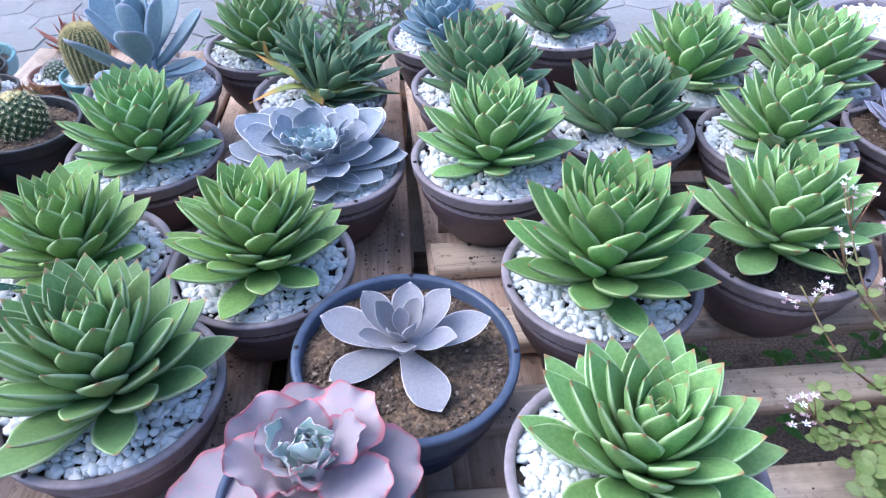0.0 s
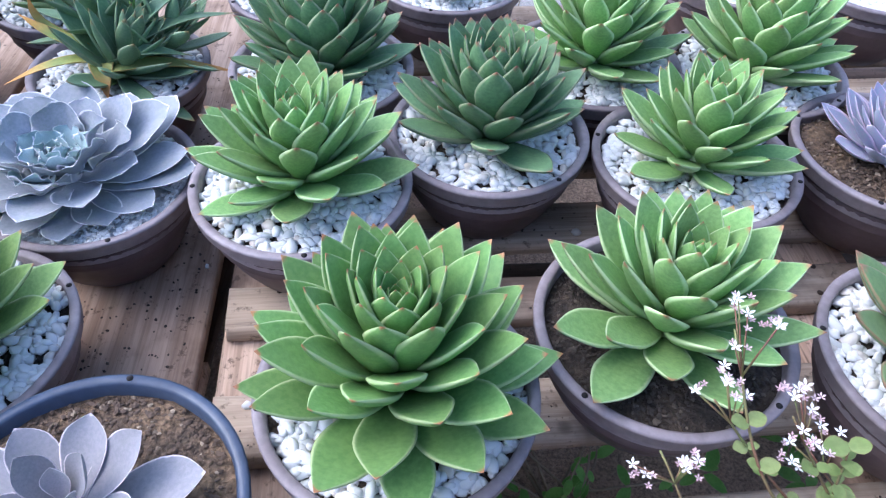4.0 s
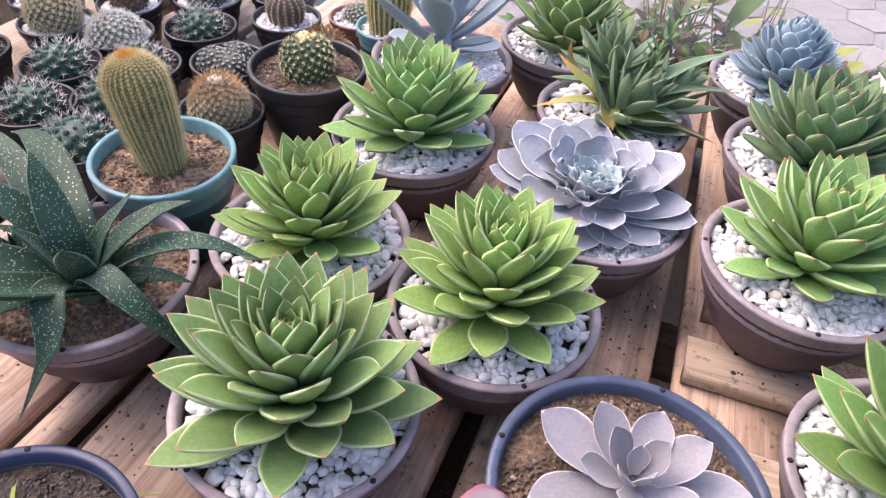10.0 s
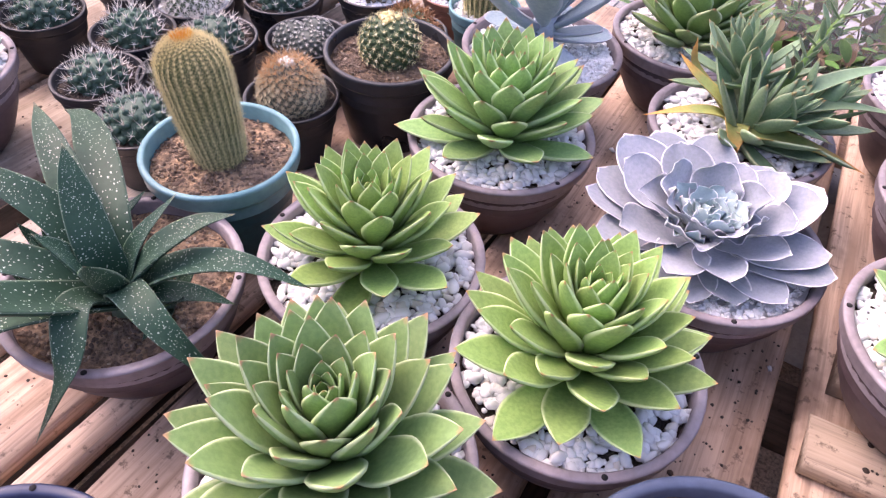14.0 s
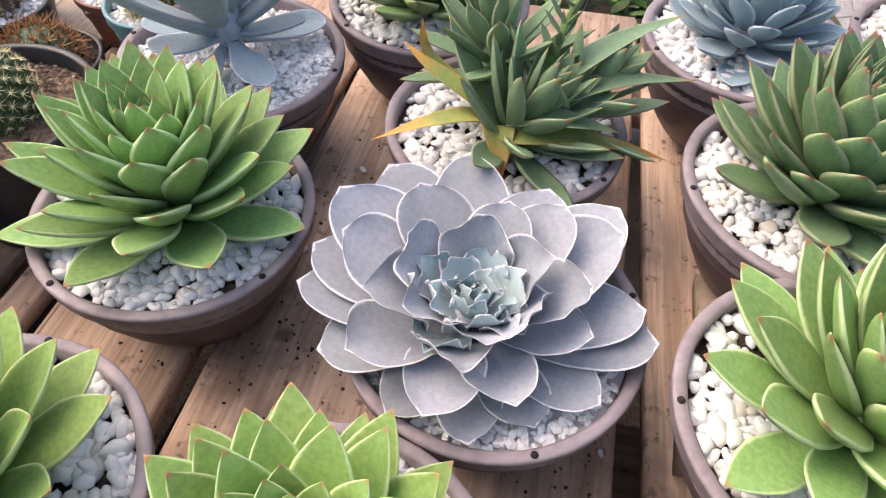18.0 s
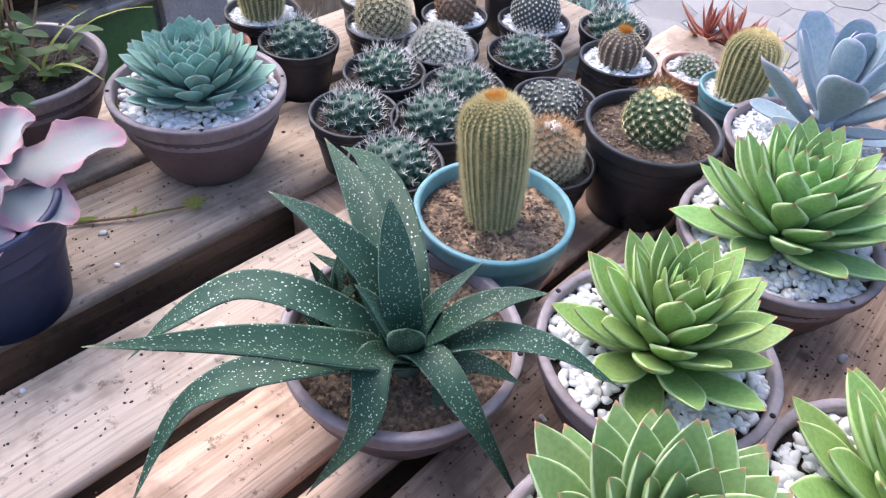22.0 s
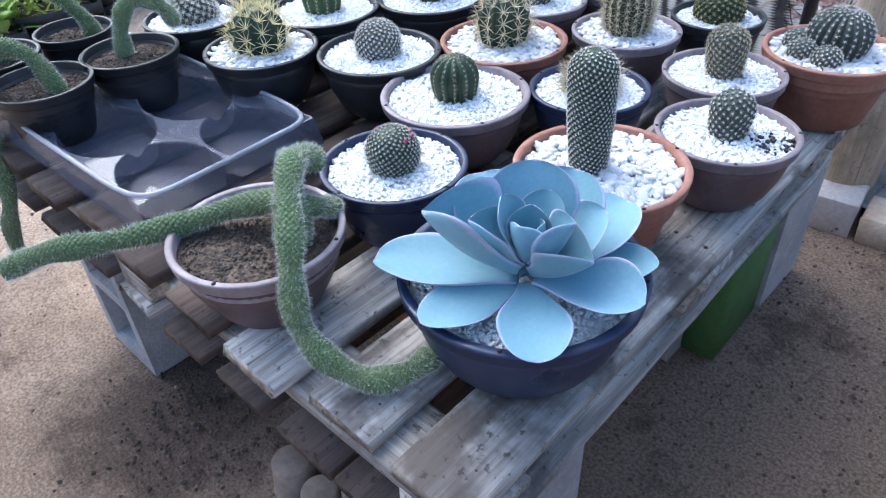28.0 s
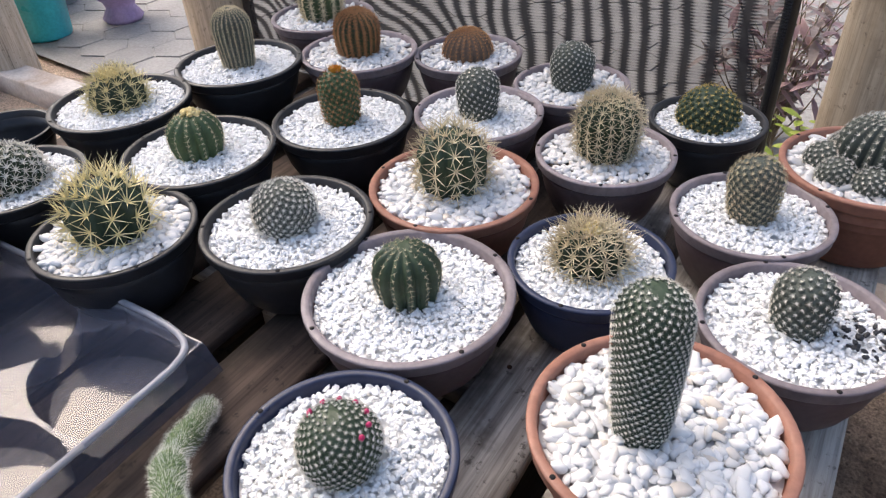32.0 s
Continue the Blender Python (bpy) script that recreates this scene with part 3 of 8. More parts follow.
# ---- leaves ----
def leaf_shape(kind, v):
    if kind == "pointed":
        return 0.50 + 0.50 * math.sin(v / 0.58 * math.pi / 2) if v < 0.58 else max(1 - ((v - 0.58) / 0.42) ** 1.75, 0.0)
    if kind == "spoon":
        return 0.30 + 0.70 * (v / 0.68) ** 1.3 if v < 0.68 else math.sqrt(max(1 - ((v - 0.68) / 0.32) ** 2.2, 0.0))
    if kind == "paddle":
        return 0.28 + 0.72 * math.sin(min(v / 0.66, 1) * math.pi / 2) ** 1.6 if v < 0.66 else math.sqrt(max(1 - ((v - 0.66) / 0.34) ** 2.4, 0.0))
    if kind == "mucro":
        return 0.36 + 0.64 * math.sin(min(v / 0.66, 1) * math.pi / 2) ** 1.3 if v < 0.66 else max(1 - ((v - 0.66) / 0.34) ** 2.3, 0.0) * 0.96 + 0.04 * (1 - v)
    if kind == "obovate":
        return 0.30 + 0.70 * math.sin(v / 0.62 * math.pi / 2) ** 1.7 if v < 0.62 else math.sqrt(max(1 - ((v - 0.62) / 0.38) ** 2.0, 0.0))
    if kind == "fan":
        return 0.40 + 0.60 * (v / 0.75) ** 0.9 if v < 0.75 else max(1 - ((v - 0.75) / 0.25) ** 3.0, 0.0) ** 0.7
    return (1 - v ** 2.2) * (0.75 + 0.25 * math.sin(v * math.pi)) if kind == "strap" else (math.sin(math.pi * min(v * 0.94 + 0.06, 1)) ** 0.7)


def leaf(kind, width, thick, cup, bend, wave=0.0, waves=5.0, nv=11, k=10, seed=0):
    """A fleshy leaf of length 1 along x: width and thickness to its length, cupped across and bent upward along."""
    rng = np.random.default_rng(seed)
    ph = rng.uniform(0, 6.28, 2)
    verts, uvs, faces = [], [], []
    for i in range(nv):
        v = i / (nv - 1)
        s = 0.35 * v + 0.65 * math.sin(v * math.pi / 2)
        w = max(width * 0.5 * leaf_shape(kind, s), 0.0015)
        th = thick * (0.95 - 0.75 * s ** 1.6) * min(1.0, w / (width * 0.16))
        a = bend * s
        cx = math.sin(a) / bend if abs(bend) > 1e-4 else s
        cz = (1 - math.cos(a)) / bend if abs(bend) > 1e-4 else 0.0
        for j in range(k):
            th_a = 2 * math.pi * j / k
            y, zz = math.cos(th_a), math.sin(th_a)
            side = abs(y) ** 2.0
            z = zz * th * (0.35 if zz > 0 else 1.0) * 0.5 + cup * w * side
            z += wave * w * abs(y) ** 3 * math.sin(waves * 6.2832 * s + ph[0 if y > 0 else 1]) * (0.25 + s)
            yy = y * w * (1 + 0.10 * wave * math.sin(waves * 9.0 * s + ph[1]))
            verts.append((cx - z * math.sin(a), yy, cz + z * math.cos(a)))
            uvs.append((0.5 + 0.5 * y, s))
    for i in range(nv - 1):
        for j in range(k):
            q = (j + 1) % k
            faces.append((i * k + j, i * k + k + j, i * k + k + q, i * k + q))
    faces.append(tuple(range(k)))
    faces.append(tuple(reversed(range((nv - 1) * k, nv * k))))
    return verts, faces, uvs


def frill_leaf(width, cup, bend, ruffle, folds, nv=26, k=30, seed=0, point=0.0, crisp=1.0):
    """A broad thin leaf of length 1 along x whose whole rim is ruffled."""
    rng = np.random.default_rng(seed)
    ph = rng.uniform(0, 6.28, 3)
    verts, uvs, faces = [], [], []
    for i in range(nv):
        v = i / (nv - 1)
        s = 0.25 * v + 0.75 * math.sin(v * math.pi / 2)
        w = max(width * 0.5 * leaf_shape("obovate", s), 0.002)
        a = bend * s
        cx, cz = (math.sin(a) / bend, (1 - math.cos(a)) / bend)
        for j in range(k):
            q = 2 * math.pi * j / k
            y, up = math.cos(q), math.sin(q)
            turn = math.atan2(y * w, s - 0.45)
            rim = max(abs(y) ** 3 * min(1.0, s / 0.35), max(0.0, (s - 0.72) / 0.28) ** 1.5)
            fold = math.sin(folds * turn + ph[0]) + crisp * (0.6 * math.sin(folds * 1.9 * turn + ph[1]) + 0.35 * math.sin(folds * 3.3 * turn + ph[2]))
            z = up * 0.016 * (1.2 - s) + cup * w * y * y + ruffle * rim * fold
            grow = 1 + 0.03 * rim * math.sin(folds * 1.4 * turn + ph[2])
            if point and s > 0.8:
                grow += point * math.exp(-(turn / 0.07) ** 2) * (s - 0.8) / 0.2
            verts.append((cx * grow - z * math.sin(a), y * w * grow, cz + z * math.cos(a)))
            off = max(abs(y) ** 1.2, ((s - 0.5) / 0.5) ** 2.2 if s > 0.5 else 0.0)
            uvs.append((0.5 + 0.5 * math.copysign(off, y), s))
    for i in range(nv - 1):
        for j in range(k):
            q = (j + 1) % k
            faces.append((i * k + j, i * k + k + j, i * k + k + q, i * k + q))
    faces.append(tuple(range(k)))
    faces.append(tuple(reversed(range((nv - 1) * k, nv * k))))
    return mesh("leaf", verts, faces, uvs)


def strap_leaf(points, width, thick=0.34, cup=0.30, k=12):
    """A thick channelled leaf that follows a line of points, broad at its foot and pointed at its tip."""
    line = smooth_line(points, 8)
    n = len(line)
    verts, uvs, faces = [], [], []
    for i, p in enumerate(line):
        s = i / (n - 1)
        d = (line[min(i + 1, n - 1)] - line[max(i - 1, 0)]).normalized()
        side = d.cross(Vector((0, 0, 1))).normalized()
        up = side.cross(d)
        w = width * 0.5 * max((1 - s ** 2.6) * (0.80 + 0.20 * math.sin(s * math.pi)), 0.02)
        for j in range(k):
            q = 2 * math.pi * j / k
            y, z = math.cos(q), math.sin(q)
            lift = z * thick * w * (0.30 if z > 0 else 1.0) + cup * w * y * y
            verts.append(tuple(p + side * (y * w) + up * lift))
            uvs.append((0.5 + 0.5 * y, s))
    for i in range(n - 1):
        for j in range(k):
            q = (j + 1) % k
            faces.append((i * k + j, i * k + q, i * k + k + q, i * k + k + j))
    faces += [tuple(reversed(range(k))), tuple(range((n - 1) * k, n * k))]
    return mesh("leaf", verts, faces, uvs)


def leaf_mesh(name, *args, **kw):
    v, f, uv = leaf(*args, **kw)
    return mesh(name, v, f, uv)


def rosette(parent, leaves, mat, n, length, z0, rise, low, high, small=0.22, fall=1.0, grow=1.0, seed=0, foot=0.012, loose=5.0, name="rosette", at=(0, 0)):
    """Leaves in a golden-angle spiral on a short stem, the outer ones low and long."""
    rng = np.random.default_rng(seed)
    v, f = lathe([(0, z0 - 0.01), (foot * 1.2, z0 - 0.008), (foot, z0 + rise * 0.5), (foot * 0.5, z0 + rise), (0, z0 + rise + 0.002)], 12)
    v = v + np.array([at[0], at[1], 0])
    core = part(name, mesh(name, v, f), mat, parent)
    start = rng.uniform(0, 6.28)
    for i in range(n):
        s = i / max(n - 1, 1)
        az = start + i * 2.39996 + rng.uniform(-0.08, 0.08)
        el = radians(low + (high - low) * s ** fall + rng.uniform(-loose, loose))
        ln = length * (1 - (1 - small) * s ** grow) * rng.uniform(0.93, 1.06)
        r = foot * (1 - 0.85 * s)
        m = Matrix.Translation((at[0] + r * math.cos(az), at[1] + r * math.sin(az), z0 + rise * s)) @ Matrix.Rotation(az, 4, "Z") @ Matrix.Rotation(-el, 4, "Y") \
            @ Matrix.Rotation(radians(rng.uniform(-loose, loose)), 4, "X") @ Matrix.Diagonal((ln, ln * rng.uniform(0.92, 1.08), ln, 1))
        part("leaf", leaves[i % len(leaves)], mat, core, m=m)
    return core


def variants(name, count, *args, **kw):
    return [leaf_mesh(name, *args, seed=i + 1, **kw) for i in range(count)]


def placed_leaves(th, frame_of, mat, origin, foot_z, top_z, leaves, kind, thick=0.10, wave=0.12, seed=60, name="rosette", ruffle=0.0, folds=3.0, crisp=0.5, point=0.06):
    """A rosette whose leaves run each to its own tip, ruffled ones where ruffle is given. Rows: tip in the world, width to length, cup, bend, foot's height over the thing."""
    ox, oy = origin
    back_to = frame_of.inverted()
    hub = back_to @ Vector((ox, oy, frame_of.translation.z))
    v, f = lathe([(0, foot_z), (0.010, foot_z + 0.002), (0.008, (foot_z * 2 + top_z) / 3), (0.003, (foot_z + top_z) / 2), (0, (foot_z + top_z) / 2 + 0.003)], 14)
    core = part(name, mesh(name, v, f), mat, th, m=Matrix.Translation((hub.x, hub.y, 0)))
    for i, (tip, width, cup, bend, z0) in enumerate(leaves):
        d = back_to @ Vector(tip) - Vector((hub.x, hub.y, z0))
        az = math.atan2(d.y, d.x)
        r = min(0.010, d.length * 0.08)
        start = Vector((r * math.cos(az), r * math.sin(az), z0))
        d -= Vector((start.x, start.y, 0))
        az, el = math.atan2(d.y, d.x), math.atan2(d.z, math.hypot(d.x, d.y))
        ln = d.length * (bend / 2) / math.sin(bend / 2)
        if ruffle:
            me = frill_leaf(width, cup, bend, ruffle, folds + 0.5 * (i % 3), nv=26, k=30, seed=seed + i, point=point, crisp=crisp)
        else:
            me = leaf_mesh("leaf", kind, width, thick + 0.004 / ln, cup, bend, wave=wave, waves=0.9, nv=23, k=22, seed=seed + i)
        part("leaf", me, mat, core, m=Matrix.Translation(start) @ Matrix.Rotation(az, 4, "Z") @ Matrix.Rotation(-(el - bend / 2), 4, "Y") @ Matrix.Scale(ln, 4))
    return core


# ---- pots ----
POTS, GRAVELS, SOILS = {}, {}, {}


def pot_meshes(style, r, h):
    """The wall and the lip of a pot, its mouth of radius r at height h."""
    key = (style, round(r, 4), round(h, 4))
    if key not in POTS:
        if style == "bowl":
            outer = [(0.0, 0.0), (0.50, 0.0), (0.55, 0.02), (0.66, 0.16), (0.79, 0.40), (0.88, 0.64), (0.925, 0.86)]
        elif style == "round":
            outer = [(0.0, 0.0), (0.52, 0.0), (0.60, 0.03), (0.74, 0.22), (0.85, 0.48), (0.91, 0.72), (0.935, 0.86)]
        else:
            outer = [(0.0, 0.0), (0.66, 0.0), (0.69, 0.02), (0.77, 0.30), (0.85, 0.62), (0.91, 0.86)]
        wall = [(a * r, b * h) for a, b in outer] + [(0.90 * r, 0.86 * h), (0.88 * r, 0.60 * h)]
        lip = [(0.90 * r, 0.83 * h), (0.965 * r, 0.84 * h), (0.985 * r, 0.87 * h), (0.985 * r, 0.95 * h), (1.0 * r, 0.965 * h), (1.0 * r, 0.99 * h),
               (0.985 * r, h), (0.935 * r, h), (0.915 * r, 0.985 * h), (0.90 * r, 0.70 * h)]
        POTS[key] = (mesh("pot", *lathe(wall, 48)), mesh("rim", *lathe(lip, 56)))
    return POTS[key]


HOLE_DISC = mesh("rim_hole", *lathe([(0, -0.002), (0.0026, -0.0018), (0.0028, 0.0), (0, 0.0002)], 10))


def pot_parts(th, style, r, h, wall, lip):
    a, b = pot_meshes(style, r, h)
    key = (id(a), wall.name)
    if key not in POTS:
        POTS[key] = (a.copy(), b.copy())
    a, b = POTS[key]
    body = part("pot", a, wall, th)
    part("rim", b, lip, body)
    if r > 0.095:
        for k in range(4):
            q = 0.6 + k * math.pi / 2
            part("rim_hole", HOLE_DISC, HOLE, body, m=Matrix.Translation((0.960 * r * math.cos(q), 0.960 * r * math.sin(q), h + 0.0006)))
    return body


def bed(kind, r, seed):
    """The filling of a pot: bumpy soil, coarse pebbles or fine grit, as meshes of radius r."""
    key = (kind, round(r, 3), seed % 3)
    if key not in GRAVELS:
        rng = np.random.default_rng(seed % 3 + 11)
        disc_v, disc_f = lathe([(0, 0.003), (r * 0.3, 0.003), (r * 0.6, 0.002), (r * 0.85, 0.001), (r, -0.002)], 36)
        disc_v = disc_v + np.column_stack([np.zeros((len(disc_v), 2)), rng.uniform(-0.0025, 0.0025, len(disc_v))])
        base = mesh("bed", disc_v, disc_f)
        area = math.pi * r * r
        if kind == "pebble":
            loose = stones(rng, int(area / 0.000036), r * 0.97, 0.0053, flat=0.62, fine=False, lump=0.20, long=1.6)
        elif kind == "coarse":
            loose = stones(rng, int(area / 0.000046), r * 0.95, 0.0064, flat=0.6, fine=False, lump=0.20, long=1.75)
        elif kind == "grit":
            loose = stones(rng, int(area / 0.0000165), r * 0.97, 0.0033, lump=0.22)
        else:
            loose = stones(rng, int(area / 0.000022), r * 0.97, 0.0022, flat=0.5, lump=0.35)
        GRAVELS[key] = (base, mesh("loose", *loose, smooth=kind in ("pebble", "coarse")))
    return GRAVELS[key]


FILL = {}


def fill(th, kind, r, z, seed):
    base, loose = bed("soil" if kind == "tan" else kind, r, seed)
    key = (id(base), kind)
    if key not in FILL:
        FILL[key] = (base.copy(), loose.copy())
    base, loose = FILL[key]
    under = {"pebble": PEBBLE, "coarse": PEBBLE, "grit": GRIT, "soil": SOIL, "tan": SOIL_TAN}[kind]
    top = {"pebble": PEBBLE, "coarse": PEBBLE, "grit": GRIT, "soil": CRUMB_DARK, "tan": CRUMB}[kind]
    m = pose(0, 0, z, 0, 0, seed * 47.0)
    bedding = part("pebble_bed" if kind in ("pebble", "grit", "coarse") else "soil", base, SOIL if kind == "pebble" else under, th, m=m @ pose(0, 0, -0.004 if kind in ("pebble", "grit", "coarse") else 0.0))
    part("gravel" if kind in ("pebble", "grit", "coarse") else "crumb_layer", loose, top, bedding, m=pose(0, 0, 0.004 if kind in ("pebble", "grit", "coarse") else 0.0), kind="stuff")


def potted(name, label, category, x, y, z, style, r, h, wall, lip, bedding, seed, group="", level=0.93):
    th = thing(name, label, category, x, y, z, seed * 31.0, group)
    pot_parts(th, style, r, h, wall, lip)
    fill(th, bedding, r * 0.91, h * level - 0.003, seed)
    return th

# ---- ground, paving, posts, netting ----
LEFT_TOP, RIGHT_TOP, TABLE_TOP = 0.51, 0.545, 0.50


def bench_z(x):
    """The top of the grey bench, which stands a little askew: it climbs towards its far end."""
    return 0.477 - 0.035 * (x + 1.95)


def ground_sheet():
    n, half = 90, 140.0
    g = np.linspace(-1, 1, n)
    g = np.sign(g) * np.abs(g) ** 3.2 * half
    gx, gy = np.meshgrid(g - 2.0, g + 1.0, indexing="ij")
    z = np.array([[0.012 * noise.noise((x * 1.7, y * 1.7, 0)) if abs(x + 2) < 8 and -6 < y < 1.2 else -0.012 for y in gy[0]] for x in gx[:, 0]])
    z = z - 0.006
    v = np.column_stack([gx.ravel(), gy.ravel(), z.ravel()])
    f = [(i * n + j, (i + 1) * n + j, (i + 1) * n + j + 1, i * n + j + 1) for i in range(n - 1) for j in range(n - 1)]
    tagged(part("ground", mesh("ground", v, f), SAND), "sandy brown trodden bare ground with damp patches and bench shade in its colour", "ground", kind="structure")


ground_sheet()
rng = np.random.default_rng(5)
lv, lf = stones(rng, 1800, 2.2, 0.0042, flat=0.6)
kv, kf = stones(np.random.default_rng(6), 1100, 0.75, 0.0042, flat=0.6, dome=0.0)
tagged(part("gravel", mesh("gravel", kv, kf, smooth=False), CRUMB, m=pose(-1.75, 0.7, 0.003)), "brown clods and crumbs lying on the damp ground between the benches", "gravel", kind="stuff")
tagged(part("gravel", mesh("gravel", lv, lf, smooth=False), CRUMB, m=pose(-2.6, -0.3, 0.002)), "small stones and crumbs scattered on the sandy ground", "gravel", kind="stuff")

clod_rng = np.random.default_rng(7)
cv, cf = join([(v + np.array([*clod_rng.normal(0, 0.095, 2), 0.0]), f) for v, f in (stones(clod_rng, 1, 0.002, float(clod_rng.uniform(0.0018, 0.0058)), flat=0.7, dome=0.0, lump=0.3) for _ in range(420))])
tagged(part("gravel", mesh("gravel", cv, cf, smooth=False), CRUMB_DARK, m=pose(-2.58, -0.14, 0.002)), "dark damp clods of earth spilled beside the bench", "gravel", kind="stuff")

# sill between the bare ground and the paving, from post to post
POST_L, POST_M, POST_R = (-5.20, 0.98), (-3.80, 1.13), (-2.10, 1.515)


def between(a, b, z, height, depth, name, mat, label, category):
    d = Vector((b[0] - a[0], b[1] - a[1]))
    v, f = board(rng, d.length, depth, height)
    return tagged(part(name, mesh(name, v, f), mat, m=pose((a[0] + b[0]) / 2, (a[1] + b[1]) / 2, z + height / 2, 0, 0, math.degrees(math.atan2(d.y, d.x)))),
                  label, category, kind="structure")


between((-5.3, 0.93), (-3.80, 1.06), -0.02, 0.10, 0.12, "kerb", KERB_STONE, "low pale concrete sill along the edge of the ground", "kerb")
between((-3.79, 1.06), (-2.0, 1.42), -0.02, 0.10, 0.12, "kerb", KERB_STONE, "low stained concrete sill below the black netting", "kerb")
between((-1.98, 1.42), (1.9, 2.0), -0.02, 0.08, 0.12, "kerb", KERB_STONE, "low concrete sill behind the plant benches", "kerb")


def round_post(at, radius, label, mat=LOG):
    def knotty(a, z):
        return 1 + 0.05 * noise.noise((math.cos(a) * 1.5 + at[0], math.sin(a) * 1.5, z * 0.9)) - 0.10 * math.exp(-((math.sin((a - 4.2) / 2)) / 0.03) ** 2)
    prof = [(radius * (1.06 - 0.04 * z), z) for z in np.linspace(-0.05, 2.7, 24)]
    v, f = lathe([(0, -0.05)] + prof + [(0, 2.7)], 40, knotty)
    v = np.column_stack([v[:, 2], v[:, 1], -v[:, 0]])
    ob = part("timber_post", mesh("timber_post", v, f), mat, m=Matrix.Translation((at[0], at[1], 0)) @ Matrix.Rotation(radians(-90), 4, "Y"))
    tagged(ob, label, "post", "round timber posts")


round_post(POST_L, 0.10, "round timber post beside the entrance, pale with painted sunlight", LOG_SUNLIT)
round_post(POST_M, 0.085, "round brown timber post holding the black netting")
round_post(POST_R, 0.085, "round pale timber post with a long crack")

# the black netting and its frame
NET_A, NET_B = (-3.70, 1.16), (-2.29, 1.49)
d = Vector((NET_B[0] - NET_A[0], NET_B[1] - NET_A[1]))
net = tagged(new("shade_net_panel"), "black shade netting panel on a dark frame with moire bands", "netting")
net.matrix_world = pose(NET_A[0], NET_A[1], 0.10, 0, 0, math.degrees(math.atan2(d.y, d.x)))
gx = np.linspace(0, d.length, 24)
gz = np.linspace(0, 1.9, 24)
v = [(x, 0.012 * math.sin(x * 7 + z * 3), z) for x in gx for z in gz]
f = [(i * 24 + j, i * 24 + 24 + j, i * 24 + 25 + j, i * 24 + j + 1) for i in range(23) for j in range(23)]
part("netting", mesh("netting", v, f), NET, net)
for x in (0.0, d.length):
    part("frame_bar", mesh("frame_bar", *tube([(x, 0.02, -0.08), (x, 0.02, 1.9)], [0.016, 0.016], 10)), PIPE, net)
part("frame_bar", mesh("frame_bar", *tube([(0, 0.02, 0.0), (d.length, 0.02, 0.0)], [0.010, 0.010], 8)), PIPE, net)

# fine pale mesh behind the plant benches
fence = tagged(new("mesh_screen"), "fine pale insect mesh stretched behind the plant benches", "netting")
fence.matrix_world = pose(-1.96, 1.60, 0.05, 0, 0, 2.0)
v = [(x, 0.010 * math.sin(x * 4 + z * 2), z) for x in np.linspace(0, 4.2, 30) for z in np.linspace(0, 1.7, 12)]
f = [(i * 12 + j, i * 12 + 12 + j, i * 12 + 13 + j, i * 12 + j + 1) for i in range(29) for j in range(11)]
part("mesh_sheet", mesh("mesh_sheet", v, f), MESH, fence)
part("edge_wire", mesh("edge_wire", *tube([(0, 0, 0.0), (2.1, 0, -0.01), (4.2, 0, 0.0)], [0.003] * 3, 6)), PIPE, fence)

# the plastic film wall left of the entrance
film = tagged(new("film_wall"), "greenish translucent plastic film wall on thin posts", "wall")
film.matrix_world = pose(-5.25, 0.98, 0.0, 0, 0, 188)
v = [(x, 0.03 * math.sin(x * 5 + z * 2), z) for x in np.linspace(0, 3.4, 20) for z in np.linspace(0.0, 2.4, 10)]
f = [(i * 10 + j, i * 10 + 10 + j, i * 10 + 11 + j, i * 10 + j + 1) for i in range(19) for j in range(9)]
part("film", mesh("film", v, f), FILM, film)
for x in (1.15, 2.6):
    part("pole", mesh("pole", *tube([(x, 0.05, -0.02), (x + 0.03, 0.05, 2.5)], [0.05, 0.045], 12)), LOG, film)

# paving of six-sided stones
pavement = tagged(new("pavement"), "pale grey six-sided concrete paving stones with sandy joints", "pavement", kind="structure")
tagged(part("paving_bed", mesh("paving_bed", [(-16, 0.95, 0.013), (-3.8, 1.2, 0.013), (2.0, 2.1, 0.013), (9, 2.4, 0.013), (9, 16, 0.013), (-16, 16, 0.013)], [(0, 1, 2, 3, 4, 5)], smooth=False), JOINT),
       "sandy joints below the paving stones", "pavement", kind="structure")
HEX = 0.122
STONE_MESHES = []
for s in range(4):
    hv = []
    for rr, zz in ((HEX * 0.997, 0.0), (HEX * 0.993, 0.0165), (HEX * 0.972, 0.0182), (0.0, 0.0185)):
        ring = [(rr * math.cos(radians(60 * i + 30)) * rng.uniform(0.94, 1.01), rr * math.sin(radians(60 * i + 30)) * rng.uniform(0.94, 1.01), zz) for i in range(6)]
        hv += ring if rr else [(0, 0, zz)]
    hf = [(r * 6 + i, r * 6 + (i + 1) % 6, r * 6 + 6 + (i + 1) % 6, r * 6 + 6 + i) for r in range(2) for i in range(6)]
    hf += [(12 + i, 12 + (i + 1) % 6, 18) for i in range(6)]
    STONE_MESHES.append((np.array(hv), hf))


def pave():
    near, far = [], []
    w, hgt = HEX * math.sqrt(3), HEX * 1.5
    for row in range(-8, 62):
        for col in range(-70, 40):
            x, y = col * w + (row % 2) * w / 2, 1.2 + row * hgt
            edge = 1.25 + (x + 3.8) * 0.155
            if y < edge or y > 12.5 or x < -15:
                continue
            if y < edge + 0.7 and x < -3.9 and y < 1.3:
                continue
            spot = (math.hypot((x + 0.6) * 0.8, y - 2.3), x, y)
            near.append(spot)
    near.sort()
    return near[:300], near[300:4200]


